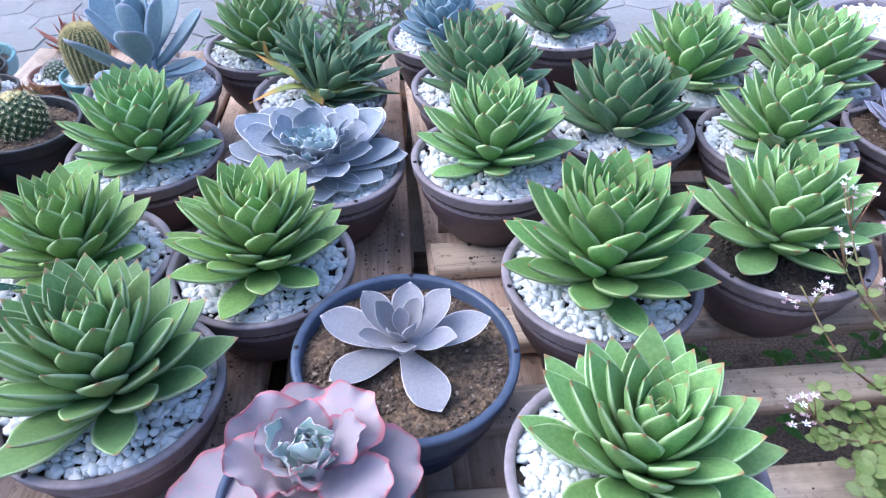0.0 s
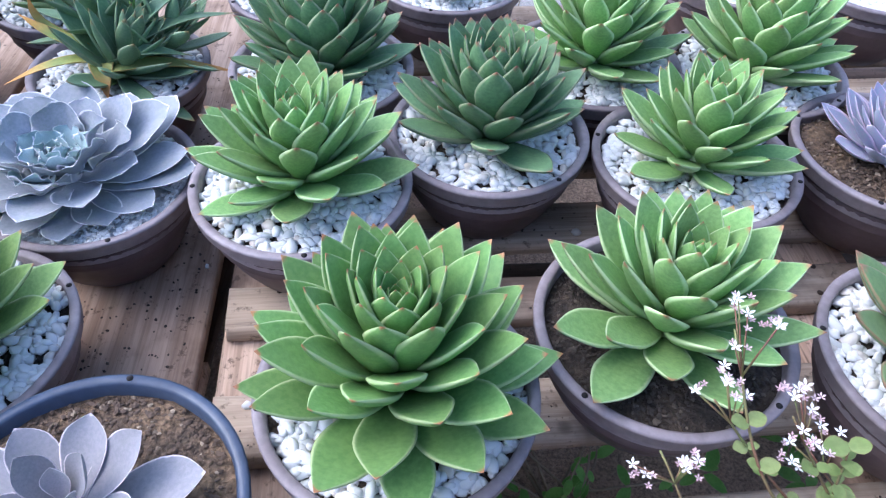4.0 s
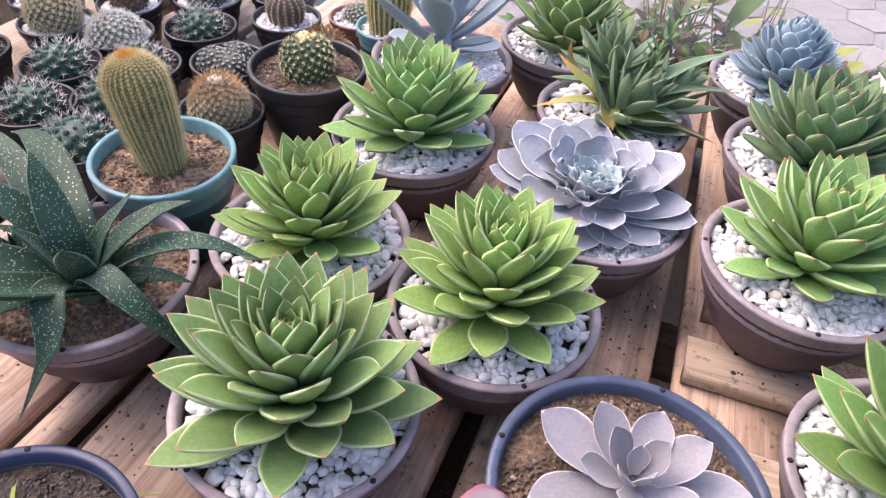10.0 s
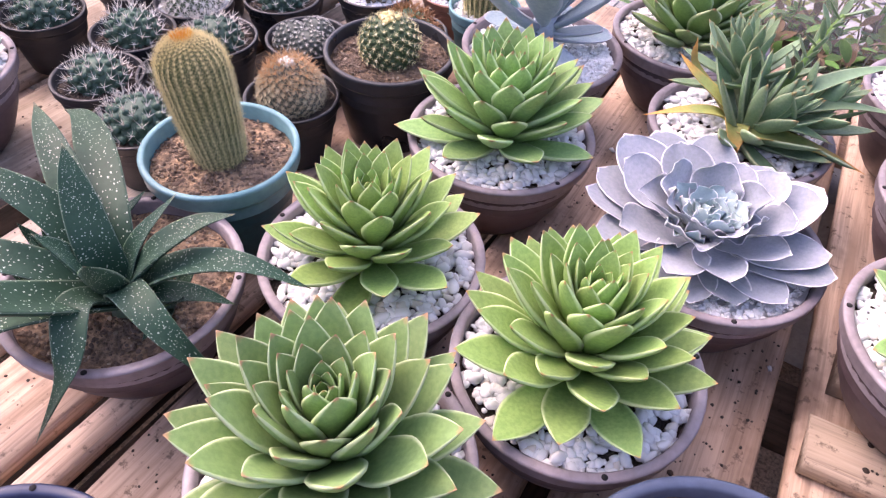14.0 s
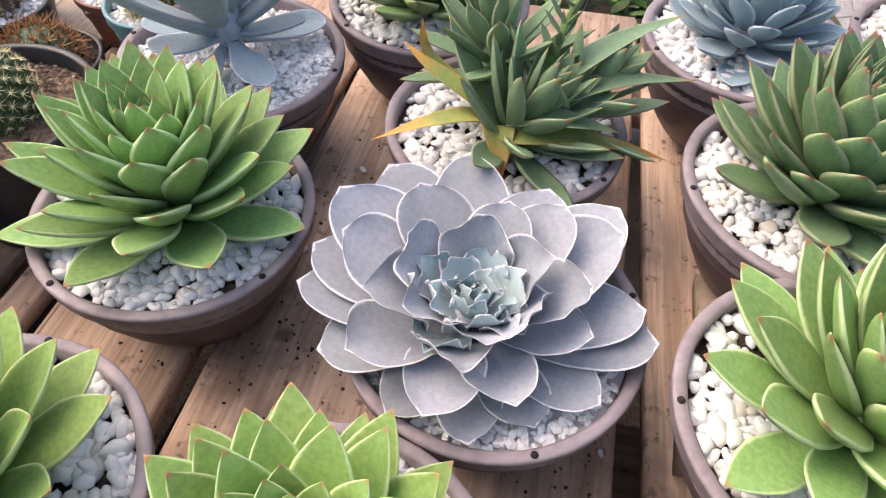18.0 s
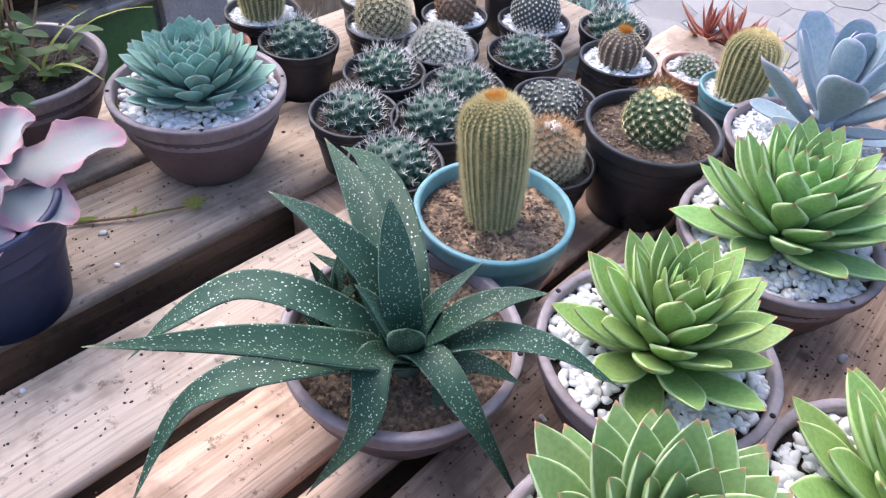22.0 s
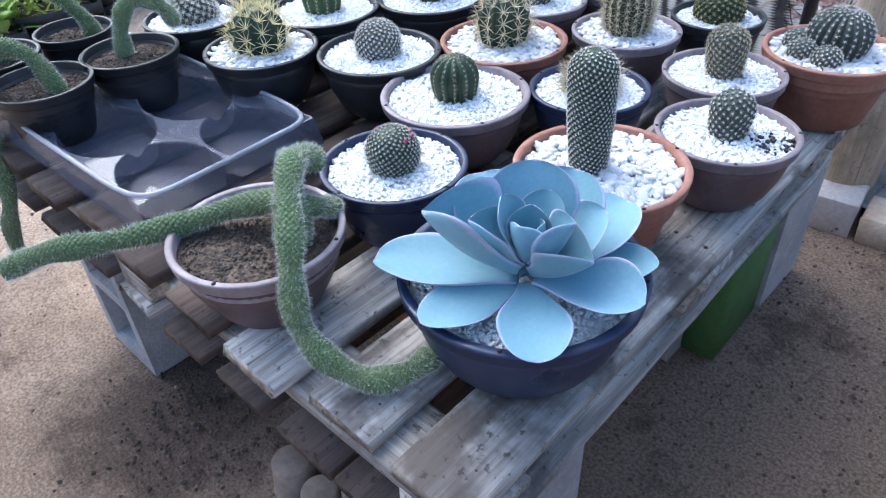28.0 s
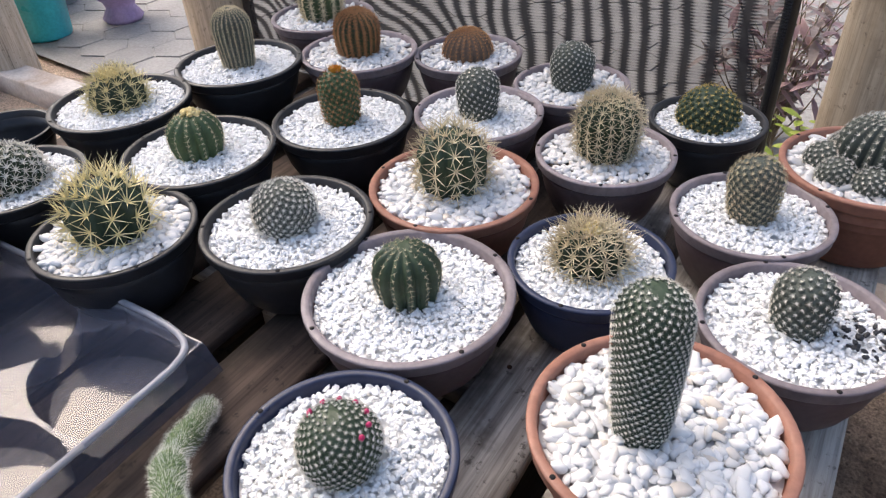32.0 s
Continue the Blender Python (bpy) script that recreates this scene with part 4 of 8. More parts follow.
NEAR_STONES, FAR_STONES = pave()
out = []
for _, x, y in FAR_STONES:
    sv, sf = STONE_MESHES[int(rng.integers(0, 4))]
    out.append((sv + np.array([x, y, rng.uniform(-0.002, 0.002)]), sf))
part("far_paving", mesh("far_paving", *join(out), smooth=False), STONE, pavement, kind="stuff")

# ---- benches made of pallets ----
def plank(parent, cx, cy, top, length, width, thick, turn, mat, name="board"):
    part(name, mesh(name, *board(rng, length, width, thick)), mat, parent, m=pose(cx, cy, top - thick / 2, 0, 0, turn))


left = tagged(new("pallet_bench"), "brown wooden pallet bench with long boards and dark gaps", "bench")
for x0, x1, lean, mat in ((-1.37, -1.185, 1.0, WOOD_MID), (-1.145, -0.974, 0.5, WOOD_MID), (-0.908, -0.765, 0.6, WOOD_PALE), (-0.742, -0.632, 0.8, WOOD),
                          (-0.618, -0.583, 1.0, WOOD), (-0.562, -0.418, 2.0, WOOD), (-0.402, -0.225, 3.0, WOOD), (-0.203, -0.036, 4.2, WOOD)):
    ln = 1.52
    y0 = -0.09 if x1 < -0.8 else 0.0
    plank(left, (x0 + x1) / 2, y0 + ln / 2, LEFT_TOP, ln, x1 - x0, 0.022, 90 + lean, mat)
for y in (0.0, 0.66, 1.36):
    plank(left, -0.70, y + 0.02, LEFT_TOP - 0.0225, 1.34, 0.10, 0.022, 0.5, WOOD, "cross_board")
    for x in (-1.31, -0.95, -0.42, -0.12):
        part("spacer_block", mesh("spacer_block", *box(0, 0, 0, 0.10, 0.11, 0.085)), WOOD, left, m=pose(x, y + 0.02, LEFT_TOP - 0.0885))
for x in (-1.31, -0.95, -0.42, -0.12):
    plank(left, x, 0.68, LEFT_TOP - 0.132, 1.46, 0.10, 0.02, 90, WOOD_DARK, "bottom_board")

NAIL_HEAD = mesh("nail", *lathe([(0, -0.003), (0.0034, -0.002), (0.0034, 0.0004), (0, 0.0008)], 8))


def nails(parent, spots, top):
    for x, y in spots:
        part("nail", NAIL_HEAD, NAIL, parent, m=pose(x + rng.uniform(-0.006, 0.006), y + rng.uniform(-0.008, 0.008), top))


nails(left, [(x + dx, y) for x in (-1.278, -1.07, -0.84, -0.687, -0.49, -0.314, -0.138) for dx in (-0.032, 0.032) for y in (0.03, 0.68, 1.38)], LEFT_TOP)
# Extra dark boards added under the deck to stand for the shade in its gaps.
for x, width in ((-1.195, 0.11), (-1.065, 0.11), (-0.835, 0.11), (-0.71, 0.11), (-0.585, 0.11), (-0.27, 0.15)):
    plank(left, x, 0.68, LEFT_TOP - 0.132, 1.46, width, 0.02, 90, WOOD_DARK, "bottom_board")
right = tagged(new("pallet_bench"), "weathered pale pallet bench with wide gaps between boards", "bench")
RIGHT_ROWS = ((0.430, 0.060, WOOD_PALE), (0.561, 0.058, WOOD_PALE), (0.690, 0.070, WOOD_MID), (0.832, 0.060, WOOD_MID), (0.948, 0.072, WOOD_MID), (1.082, 0.066, WOOD_MID), (1.212, 0.070, WOOD_MID), (1.345, 0.066, WOOD_MID), (1.462, 0.075, WOOD_MID))
for y, width, mat in RIGHT_ROWS:
    plank(right, 0.694 + rng.uniform(-0.006, 0.012), y + 0.0025, RIGHT_TOP, 1.39, width, 0.024, 5.7, mat)
for x in (0.08, 0.70, 1.33):
    plank(right, x - 0.045, 0.955, RIGHT_TOP - 0.0245, 1.14, 0.13, 0.022, 95.7, WOOD, "cross_board")
    for y in (0.40, 0.92, 1.45):
        part("spacer_block", mesh("spacer_block", *box(0, 0, 0, 0.11, 0.11, 0.085)), WOOD, right, m=pose(x - 0.05 * (y - 0.9), y, RIGHT_TOP - 0.091, 0, 0, 5))
for y in (0.40, 0.92, 1.45):
    plank(right, 0.67, y + 0.04, RIGHT_TOP - 0.145, 1.42, 0.10, 0.02, 5.0, WOOD_DARK, "bottom_board")

nails(right, [(x - 0.1 * (y - 0.5), y + dy + 0.1 * (x - 0.700)) for y, width, mat in RIGHT_ROWS for dy in (-0.016, 0.016) for x in (0.08, 0.70, 1.33)], RIGHT_TOP)
back = tagged(new("pallet_bench"), "grey weathered pallet bench standing on concrete blocks", "bench")
back.matrix_world = pose(-1.837, -0.10, bench_z(-1.837), 0, 2.0, 6.6) @ pose(0, 0, -TABLE_TOP)
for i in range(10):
    # Boards among the pots take the darker wood, partly for the pots' shade.
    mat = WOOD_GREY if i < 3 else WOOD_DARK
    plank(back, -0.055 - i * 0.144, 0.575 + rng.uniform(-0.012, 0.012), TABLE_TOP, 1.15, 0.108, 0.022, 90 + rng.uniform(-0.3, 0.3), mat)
for y in (0.06, 0.575, 1.09):
    plank(back, -0.70, y, TABLE_TOP - 0.0225, 1.40, 0.10, 0.022, 0, WOOD_GREY, "cross_board")
    for x in (-0.06, -0.70, -1.34):
        part("spacer_block", mesh("spacer_block", *box(0, 0, 0, 0.085, 0.10, 0.08)), WOOD_GREY, back, m=pose(x, y, TABLE_TOP - 0.0745))
for x in (-0.06, -0.70, -1.34):
    plank(back, x, 0.575, TABLE_TOP - 0.115, 1.15, 0.10, 0.02, 90, WOOD_GREY, "bottom_board")


nails(back, [(-0.055 - i * 0.144 + dx, y) for i in range(4) for dx in (-0.025, 0.025) for y in (0.06, 0.575, 1.09)], TABLE_TOP)
# Added dark lower boards: they paint the shade seen between the top boards.
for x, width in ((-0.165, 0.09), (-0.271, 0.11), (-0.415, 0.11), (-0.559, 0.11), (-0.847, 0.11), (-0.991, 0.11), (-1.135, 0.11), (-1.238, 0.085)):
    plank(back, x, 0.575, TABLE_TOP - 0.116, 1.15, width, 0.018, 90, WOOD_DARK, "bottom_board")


def hollow_block(height):
    w, dpt, t = 0.19, 0.19, 0.028
    xs = (-w / 2, -w / 2 + t, w / 2 - t, w / 2)
    zs = (0, t, height / 2 - t / 2, height / 2 + t / 2, height - t, height)
    solid = lambda i, k: 0 <= i < 3 and 0 <= k < 5 and (i != 1 or k % 2 == 0)
    v = [(x, y, z) for y in (-dpt / 2, dpt / 2) for x in xs for z in zs]
    at = lambda s, i, k: s * 24 + i * 6 + k
    f = []
    for i in range(3):
        for k in range(5):
            if not solid(i, k):
                continue
            f.append((at(0, i, k), at(0, i + 1, k), at(0, i + 1, k + 1), at(0, i, k + 1)))
            f.append((at(1, i, k), at(1, i, k + 1), at(1, i + 1, k + 1), at(1, i + 1, k)))
            for di, dk, a, b in ((-1, 0, (i, k), (i, k + 1)), (1, 0, (i + 1, k + 1), (i + 1, k)), (0, -1, (i + 1, k), (i, k)), (0, 1, (i, k + 1), (i + 1, k + 1))):
                if not solid(i + di, k + dk):
                    f.append((at(0, *a), at(0, *b), at(1, *b), at(1, *a)))
    return v, f


BLOCK = mesh("concrete_block", *hollow_block(0.372), smooth=False)
for x, y, turn in ((-1.995, 0.09, 4), (-2.86, -0.08, 6), (-2.145, 0.74, 5), (-2.10, 1.03, 5), (-3.10, 0.92, 5), (-2.55, 0.45, 5)):
    tagged(part("concrete_block", BLOCK, CONCRETE, m=pose(x, y, 0.0, 0, 0, turn) @ Matrix.Diagonal((1, 1, (bench_z(x) - 0.127) / 0.372, 1))), "upright hollow grey concrete block under a pallet bench", "block", "concrete blocks")
gb = mesh("concrete_block", *box(0, 0, 0.172, 0.085, 0.205, 0.344, 0.006))
tagged(part("concrete_block", gb, GREEN_PAINT, m=pose(-2.030, 0.815, 0.0, 0, 0, 6.6)), "narrow solid concrete block painted green under the bench", "block", "concrete blocks")
for x, y, top in ((-1.31, 0.06, 0.367), (-0.42, 0.06, 0.367), (-1.31, 1.32, 0.367), (-0.42, 1.32, 0.367), (0.06, 0.45, 0.39), (1.25, 0.55, 0.39), (0.0, 1.45, 0.39), (1.2, 1.55, 0.39)):
    ob = part("concrete_block", BLOCK, CONCRETE, m=pose(x, y, 0.0, 0, 0, 90) @ Matrix.Diagonal((1, 1, top / 0.372, 1)))
    tagged(ob, "upright hollow grey concrete block under a pallet bench", "block", "concrete blocks")

# ---- succulents on the first two benches ----
BOWL_R, BOWL_H = 0.115, 0.118
POINTED = variants("leaf", 4, "pointed", 0.385, 0.22, 0.17, 0.15, nv=15, k=14)
POINTED_DARK = variants("leaf", 4, "pointed", 0.39, 0.22, 0.14, 0.20, nv=13, k=12)
POINTED_RED = variants("leaf", 4, "pointed", 0.43, 0.24, 0.14, 0.20, nv=13, k=12)


def green_rosette(x, y, top, seed, leaves=POINTED, mat=GREEN, n=56, length=0.122, bedding="pebble", label="bright green pointed rosette in a brown bowl of white pebbles", low=11, high=86, rise=0.05, r=BOWL_R, wall=POT_BROWN, lip=RIM_BROWN, fall=0.72, grow=2.2, group="green rosette bowls"):
    th = potted("potted_echeveria", label, "succulent", x, y, top, "bowl", r, BOWL_H, wall, lip, bedding, seed, group)
    size, more = (0.83, 1.20) if leaves is POINTED else (0.87, 1.12)
    rosette(th, leaves, mat, int(n * more), length * size, BOWL_H * 0.93, rise * (1.5 if leaves is POINTED else 1.25), low, high, 0.27, fall * 1.15, grow * 1.4, seed, 0.022, 4.5)
    return th


green_rosette(-0.441, 0.907, LEFT_TOP, 1, length=0.128, n=58)
green_rosette(-0.445, 0.654, LEFT_TOP, 2, n=50, length=0.115, mat=GREEN_LIME)
green_rosette(-0.216, 0.655, LEFT_TOP, 3, n=60, length=0.122, rise=0.06, mat=GREEN_LIME)
green_rosette(-0.332, 0.457, LEFT_TOP, 4, n=62, length=0.138, rise=0.055, mat=GREEN_MATTE)
green_rosette(0.077, 0.847, RIGHT_TOP, 5, n=54, length=0.122)
green_rosette(0.275, 0.943, RIGHT_TOP, 6, n=62, length=0.118, leaves=POINTED_DARK, mat=GREEN_DARK, rise=0.06, fall=0.55, label="dense dark green rosette in a brown bowl of white pebbles")
green_rosette(0.504, 0.905, RIGHT_TOP, 7, n=46, length=0.112, label="small green pointed rosette in a brown bowl of white pebbles")
green_rosette(0.190, 0.600, RIGHT_TOP, 8, n=64, mat=GREEN_TIP, length=0.135, rise=0.065, label="large green rosette with brown tips in white pebbles")
green_rosette(0.420, 0.672, RIGHT_TOP, 9, n=46, length=0.125, bedding="soil", label="green pointed rosette in a brown bowl of dark soil")
green_rosette(0.667, 0.642, RIGHT_TOP, 10, n=84, length=0.112, leaves=POINTED_RED, mat=GREEN_RED, rise=0.075, fall=0.60, label="green rosette with reddish brown leaf edges in white pebbles")
green_rosette(0.416, 1.104, RIGHT_TOP, 11, n=52, length=0.124)
green_rosette(0.631, 1.103, RIGHT_TOP, 12, n=52, length=0.124)
green_rosette(0.227, 1.320, RIGHT_TOP, 13, n=50, length=0.105, leaves=POINTED_DARK, mat=GREEN_DARK, label="dark green rosette in a brown bowl of white pebbles")
green_rosette(0.070, 1.062, RIGHT_TOP, 14, n=84, length=0.116, leaves=POINTED_DARK, mat=GREEN_DARK, rise=0.06, low=8, fall=0.55, label="upright dark green rosette with reddish tips")
green_rosette(0.671, 1.373, RIGHT_TOP, 15, n=46, length=0.105)
green_rosette(0.986, 0.967, RIGHT_TOP, 16, n=50, length=0.115)
green_rosette(0.176, 0.342, RIGHT_TOP, 17, n=50, length=0.126, low=14)
green_rosette(-0.336, 1.288, LEFT_TOP, 18, n=66, length=0.118, leaves=POINTED_DARK, mat=GREEN_MATTE, low=14, label="dense green rosette in a brown bowl beside the weeds")

# dark rosette in a blue bowl and an almost bare bowl at the far corner
NAVY_POINTED = variants("leaf", 2, "pointed", 0.30, 0.12, 0.2, 0.3)
th = potted("potted_echeveria", "dark narrow-leaved rosette in a blue bowl of white pebbles", "succulent", 1.12, 1.19, RIGHT_TOP, "bowl", 0.135, 0.115, POT_NAVY, RIM_NAVY, "pebble", 21)
rosette(th, NAVY_POINTED, GREEN_DARK, 44, 0.105, 0.108, 0.04, 15, 80, 0.3, 0.7, 1.2, 21)
th = potted("potted_seedling", "brown bowl of white pebbles with a dried stalk", "succulent", 0.90, 1.367, RIGHT_TOP, "bowl", BOWL_R, BOWL_H, POT_BROWN, RIM_BROWN, "pebble", 22)
part("stalk", mesh("stalk", *tube(smooth_line([(0.01, 0, 0.10), (0.02, 0.01, 0.16), (0.05, 0.02, 0.21), (0.06, 0.05, 0.25)]), [0.004 - 0.00012 * i for i in range(19)], 6)), STEM, th)

# flat grey lilac rosette with white wavy edges
CURLY = [frill_leaf(0.84, 0.30, 0.6, 0.085, 4.0 + 0.5 * i, nv=18, k=20, seed=i + 20) for i in range(4)]
th = potted("potted_echeveria", "wide grey lilac rosette with white wavy edges over white pebbles", "succulent", -0.163, 0.880, LEFT_TOP, "bowl", BOWL_R, BOWL_H, POT_BROWN, RIM_BROWN, "grit", 23)
GREY_AT = pose(-0.163, 0.880, LEFT_TOP, 0, 0, 23 * 31.0)
GREY_OUT = [(tip, 0.54, 0.14, 0.08, 0.112) for tip in ((-0.305, 0.887, 0.652), (-0.300, 0.853, 0.648), (-0.272, 0.808, 0.640), (-0.211, 0.780, 0.636), (-0.156, 0.777, 0.632), (-0.116, 0.798, 0.634), (-0.082, 0.828, 0.636),
                                                         (-0.049, 0.882, 0.644), (-0.060, 0.903, 0.648), (-0.093, 0.981, 0.660), (-0.147, 0.988, 0.662), (-0.214, 1.000, 0.664), (-0.275, 0.973, 0.662))]
GREY_MID = [(tip, 0.60, 0.24, 0.16, 0.120) for tip in ((-0.295, 0.921, 0.676), (-0.282, 0.886, 0.676), (-0.246, 0.800, 0.668), (-0.185, 0.776, 0.660), (-0.133, 0.798, 0.660), (-0.096, 0.855, 0.668),
                                                         (-0.089, 0.944, 0.676), (-0.132, 0.951, 0.684), (-0.171, 0.941, 0.688), (-0.240, 0.942, 0.684))]
GREY_IN = [(tip, 0.74, 0.30, 0.15, 0.130) for tip in ((-0.242, 0.836, 0.690), (-0.183, 0.799, 0.682), (-0.105, 0.878, 0.690), (-0.233, 0.877, 0.700), (-0.135, 0.890, 0.700), (-0.188, 0.905, 0.704),
                                                        (-0.159, 0.817, 0.690), (-0.212, 0.826, 0.696), (-0.128, 0.846, 0.694))]
placed_leaves(th, GREY_AT, GREY_LEAF, (-0.178, 0.873), 0.108, 0.158, GREY_OUT, "obovate", seed=40, ruffle=0.014, folds=2.0, point=0.03)
placed_leaves(th, GREY_AT, GREY_LEAF, (-0.178, 0.873), 0.112, 0.160, GREY_MID, "obovate", seed=60, ruffle=0.028, folds=2.4, point=0.03, name="middle_rosette")
placed_leaves(th, GREY_AT, GREY_LEAF, (-0.178, 0.868), 0.118, 0.162, GREY_IN, "obovate", seed=80, ruffle=0.075, folds=3.6, point=0.02, name="upper_rosette")
rosette(th, CURLY, GREY_HEART, 18, 0.052, 0.140, 0.012, 22, 74, 0.36, 0.9, 1.0, 24, 0.012, 9, name="inner_rosette", at=tuple((GREY_AT.inverted() @ Vector((-0.178, 0.860, LEFT_TOP))).xy))

# lavender rosette in soil
CUPPED = variants("leaf", 3, "pointed", 0.46, 0.10, 0.26, 0.45, wave=0.05, waves=1.5, nv=17, k=16)
th = potted("potted_echeveria", "lavender rosette in a brown bowl of dark soil", "succulent", 0.742, 0.934, RIGHT_TOP, "bowl", BOWL_R, BOWL_H, POT_BROWN, RIM_BROWN, "tan", 24)
rosette(th, CUPPED, LILAC_LEAF, 96, 0.080, 0.106, 0.038, 10, 84, 0.30, 0.75, 1.7, 24, 0.022)

# sparse mauve rosette in the wide blue bowl
th = potted("potted_echeveria", "sparse mauve grey rosette in a wide blue bowl of soil", "succulent", -0.031, 0.494, LEFT_TOP, "bowl", 0.120, 0.138, POT_NAVY, RIM_NAVY, "tan", 25)
placed_leaves(th, pose(-0.031, 0.494, LEFT_TOP, 0, 0, 25 * 31.0), MAUVE_LEAF, (-0.034, 0.497), 0.118, 0.165,
              (((-0.122, 0.518, 0.672), 0.55, 0.30, 0.25, 0.138), ((-0.106, 0.449, 0.650), 0.50, 0.15, -0.20, 0.134), ((0.006, 0.417, 0.644), 0.55, 0.12, -0.25, 0.134), ((0.058, 0.520, 0.670), 0.49, 0.20, 0.15, 0.138),
               ((0.014, 0.538, 0.694), 0.52, 0.30, 0.35, 0.142), ((-0.028, 0.553, 0.690), 0.55, 0.30, 0.35, 0.142), ((-0.078, 0.540, 0.688), 0.52, 0.30, 0.35, 0.142),
               ((0.022, 0.482, 0.680), 0.54, 0.35, 0.40, 0.144), ((-0.078, 0.480, 0.684), 0.54, 0.35, 0.40, 0.144), ((-0.030, 0.458, 0.684), 0.55, 0.40, 0.45, 0.146), ((-0.062, 0.512, 0.700), 0.55, 0.40, 0.50, 0.148),
               ((-0.018, 0.516, 0.702), 0.55, 0.40, 0.50, 0.150), ((-0.046, 0.478, 0.692), 0.59, 0.45, 0.50, 0.152), ((-0.022, 0.486, 0.694), 0.59, 0.45, 0.50, 0.154), ((-0.038, 0.508, 0.696), 0.59, 0.45, 0.50, 0.156)), "mucro", 0.06, 0.05, 90)

# compact blue rosette
BLUNT = variants("leaf", 3, "mucro", 0.50, 0.20, 0.22, 0.50, nv=13, k=12)
th = potted("potted_echeveria", "compact blue rosette in a brown bowl of white pebbles", "succulent", 0.012, 1.285, RIGHT_TOP - 0.01, "bowl", 0.110, BOWL_H, POT_BROWN, RIM_BROWN, "pebble", 26)
rosette(th, BLUNT, BLUE_LEAF, 92, 0.074, 0.112, 0.088, -4, 84, 0.36, 0.75, 1.4, 26, 0.022)

# sea green round rosette
ROUND = variants("leaf", 3, "mucro", 0.42, 0.16, 0.22, 0.55, nv=13, k=12)
th = potted("potted_echeveria", "sea green round rosette in a brown bowl ringed with white stones", "succulent", -1.105, 0.569, LEFT_TOP, "bowl", BOWL_R, 0.125, POT_BROWN, RIM_BROWN, "pebble", 27)
rosette(th, ROUND, TEAL_LEAF, 120, 0.082, 0.114, 0.044, 2, 84, 0.25, 1.0, 2.0, 27, 0.026)

# slate blue paddle-leaved plants
PADDLE = variants("leaf", 3, "paddle", 0.42, 0.17, 0.24, 0.30, nv=13, k=12)


def paddle_plant(x, y, top, seed, label, length=0.165, n=18):
    th = potted("potted_pachyphytum", label, "succulent", x, y, top, "bowl", BOWL_R, BOWL_H, POT_BROWN, RIM_BROWN, "grit", seed)
    part("stem", mesh("stem", *tube([(0, 0, 0.095), (0.002, 0, 0.135), (0, 0, 0.172)], [0.013, 0.011, 0.009], 10)), SLATE_LEAF, th)
    rosette(th, PADDLE, SLATE_LEAF, n - 5, length, BOWL_H + 0.030, 0.040, 16, 80, 0.56, 0.8, 1.0, seed, 0.014, 7)
    rosette(th, PADDLE, SLATE_LEAF, 7, length * 0.62, BOWL_H + 0.012, 0.012, -20, 2, 0.9, 1.0, 1.0, seed + 7, 0.012, 6, name="lower_leaves")


paddle_plant(-0.496, 1.117, LEFT_TOP, 28, "slate blue plant with long paddle leaves in white grit", 0.150)
paddle_plant(0.938, 0.725, RIGHT_TOP, 29, "grey blue plant with long paddle leaves in white grit", 0.165)

# narrow-leaved clump with withering leaves
NARROW = variants("leaf", 3, "pointed", 0.285, 0.14, 0.26, 0.25)
th = potted("potted_agave", "clump of narrow green leaves, the lowest turning orange", "succulent", -0.203, 1.099, LEFT_TOP, "bowl", BOWL_R, BOWL_H, POT_BROWN, RIM_BROWN, "pebble", 30)
def tilted_rosette(name, at, lean, towards, n, length, low, high, seed, mat=AGAVE_LEAF, small=0.5):
    """A narrow-leaved rosette on a leaning stem, as a part of the clump."""
    core = rosette(th, NARROW, mat, n, length, 0.0, 0.045, low, high, small, 0.8, 1.0, seed, 0.012, 8, name=name)
    core.matrix_local = AGAVE_TURN @ Matrix.Translation(at) @ Matrix.Rotation(radians(towards), 4, "Z") @ Matrix.Rotation(radians(lean), 4, "Y")


AGAVE_TURN = pose(0, 0, 0, 0, 0, -30 * 31.0)
withered = part("withered_rosette", mesh("withered_rosette", *lathe([(0, 0.104), (0.012, 0.106), (0.010, 0.124), (0, 0.127)], 12)), YELLOW_LEAF, th)
clump = part("leaf_clump", mesh("leaf_clump", *lathe([(0, 0.106), (0.014, 0.108), (0.012, 0.130), (0, 0.134)], 12)), AGAVE_LEAF, th)
tilted_rosette("rosette", (0.005, -0.020, 0.112), 26, 8, 34, 0.118, 4, 80, 31)
tilted_rosette("rear_rosette", (-0.022, 0.038, 0.150), 14, 160, 30, 0.088, 8, 84, 32)
tilted_rosette("side_rosette", (0.050, 0.020, 0.125), 34, 25, 18, 0.098, 10, 80, 33)
part("stem", mesh("stem", *tube(smooth_line([(-0.010, 0.020, 0.100), (-0.016, 0.030, 0.130), (-0.022, 0.038, 0.155)]), [0.009] * 13, 8)), AGAVE_LEAF, th, m=AGAVE_TURN)
line = smooth_line([(0.010, -0.010, 0.130), (0.030, 0.015, 0.190), (0.042, 0.040, 0.235), (0.052, 0.055, 0.262)])
stalk = part("flower_stalk", mesh("flower_stalk", *tube(line, [0.0045 - 0.0001 * i for i in range(len(line))], 8)), SOFT_LEAF, th, m=AGAVE_TURN)
rng = np.random.default_rng(34)
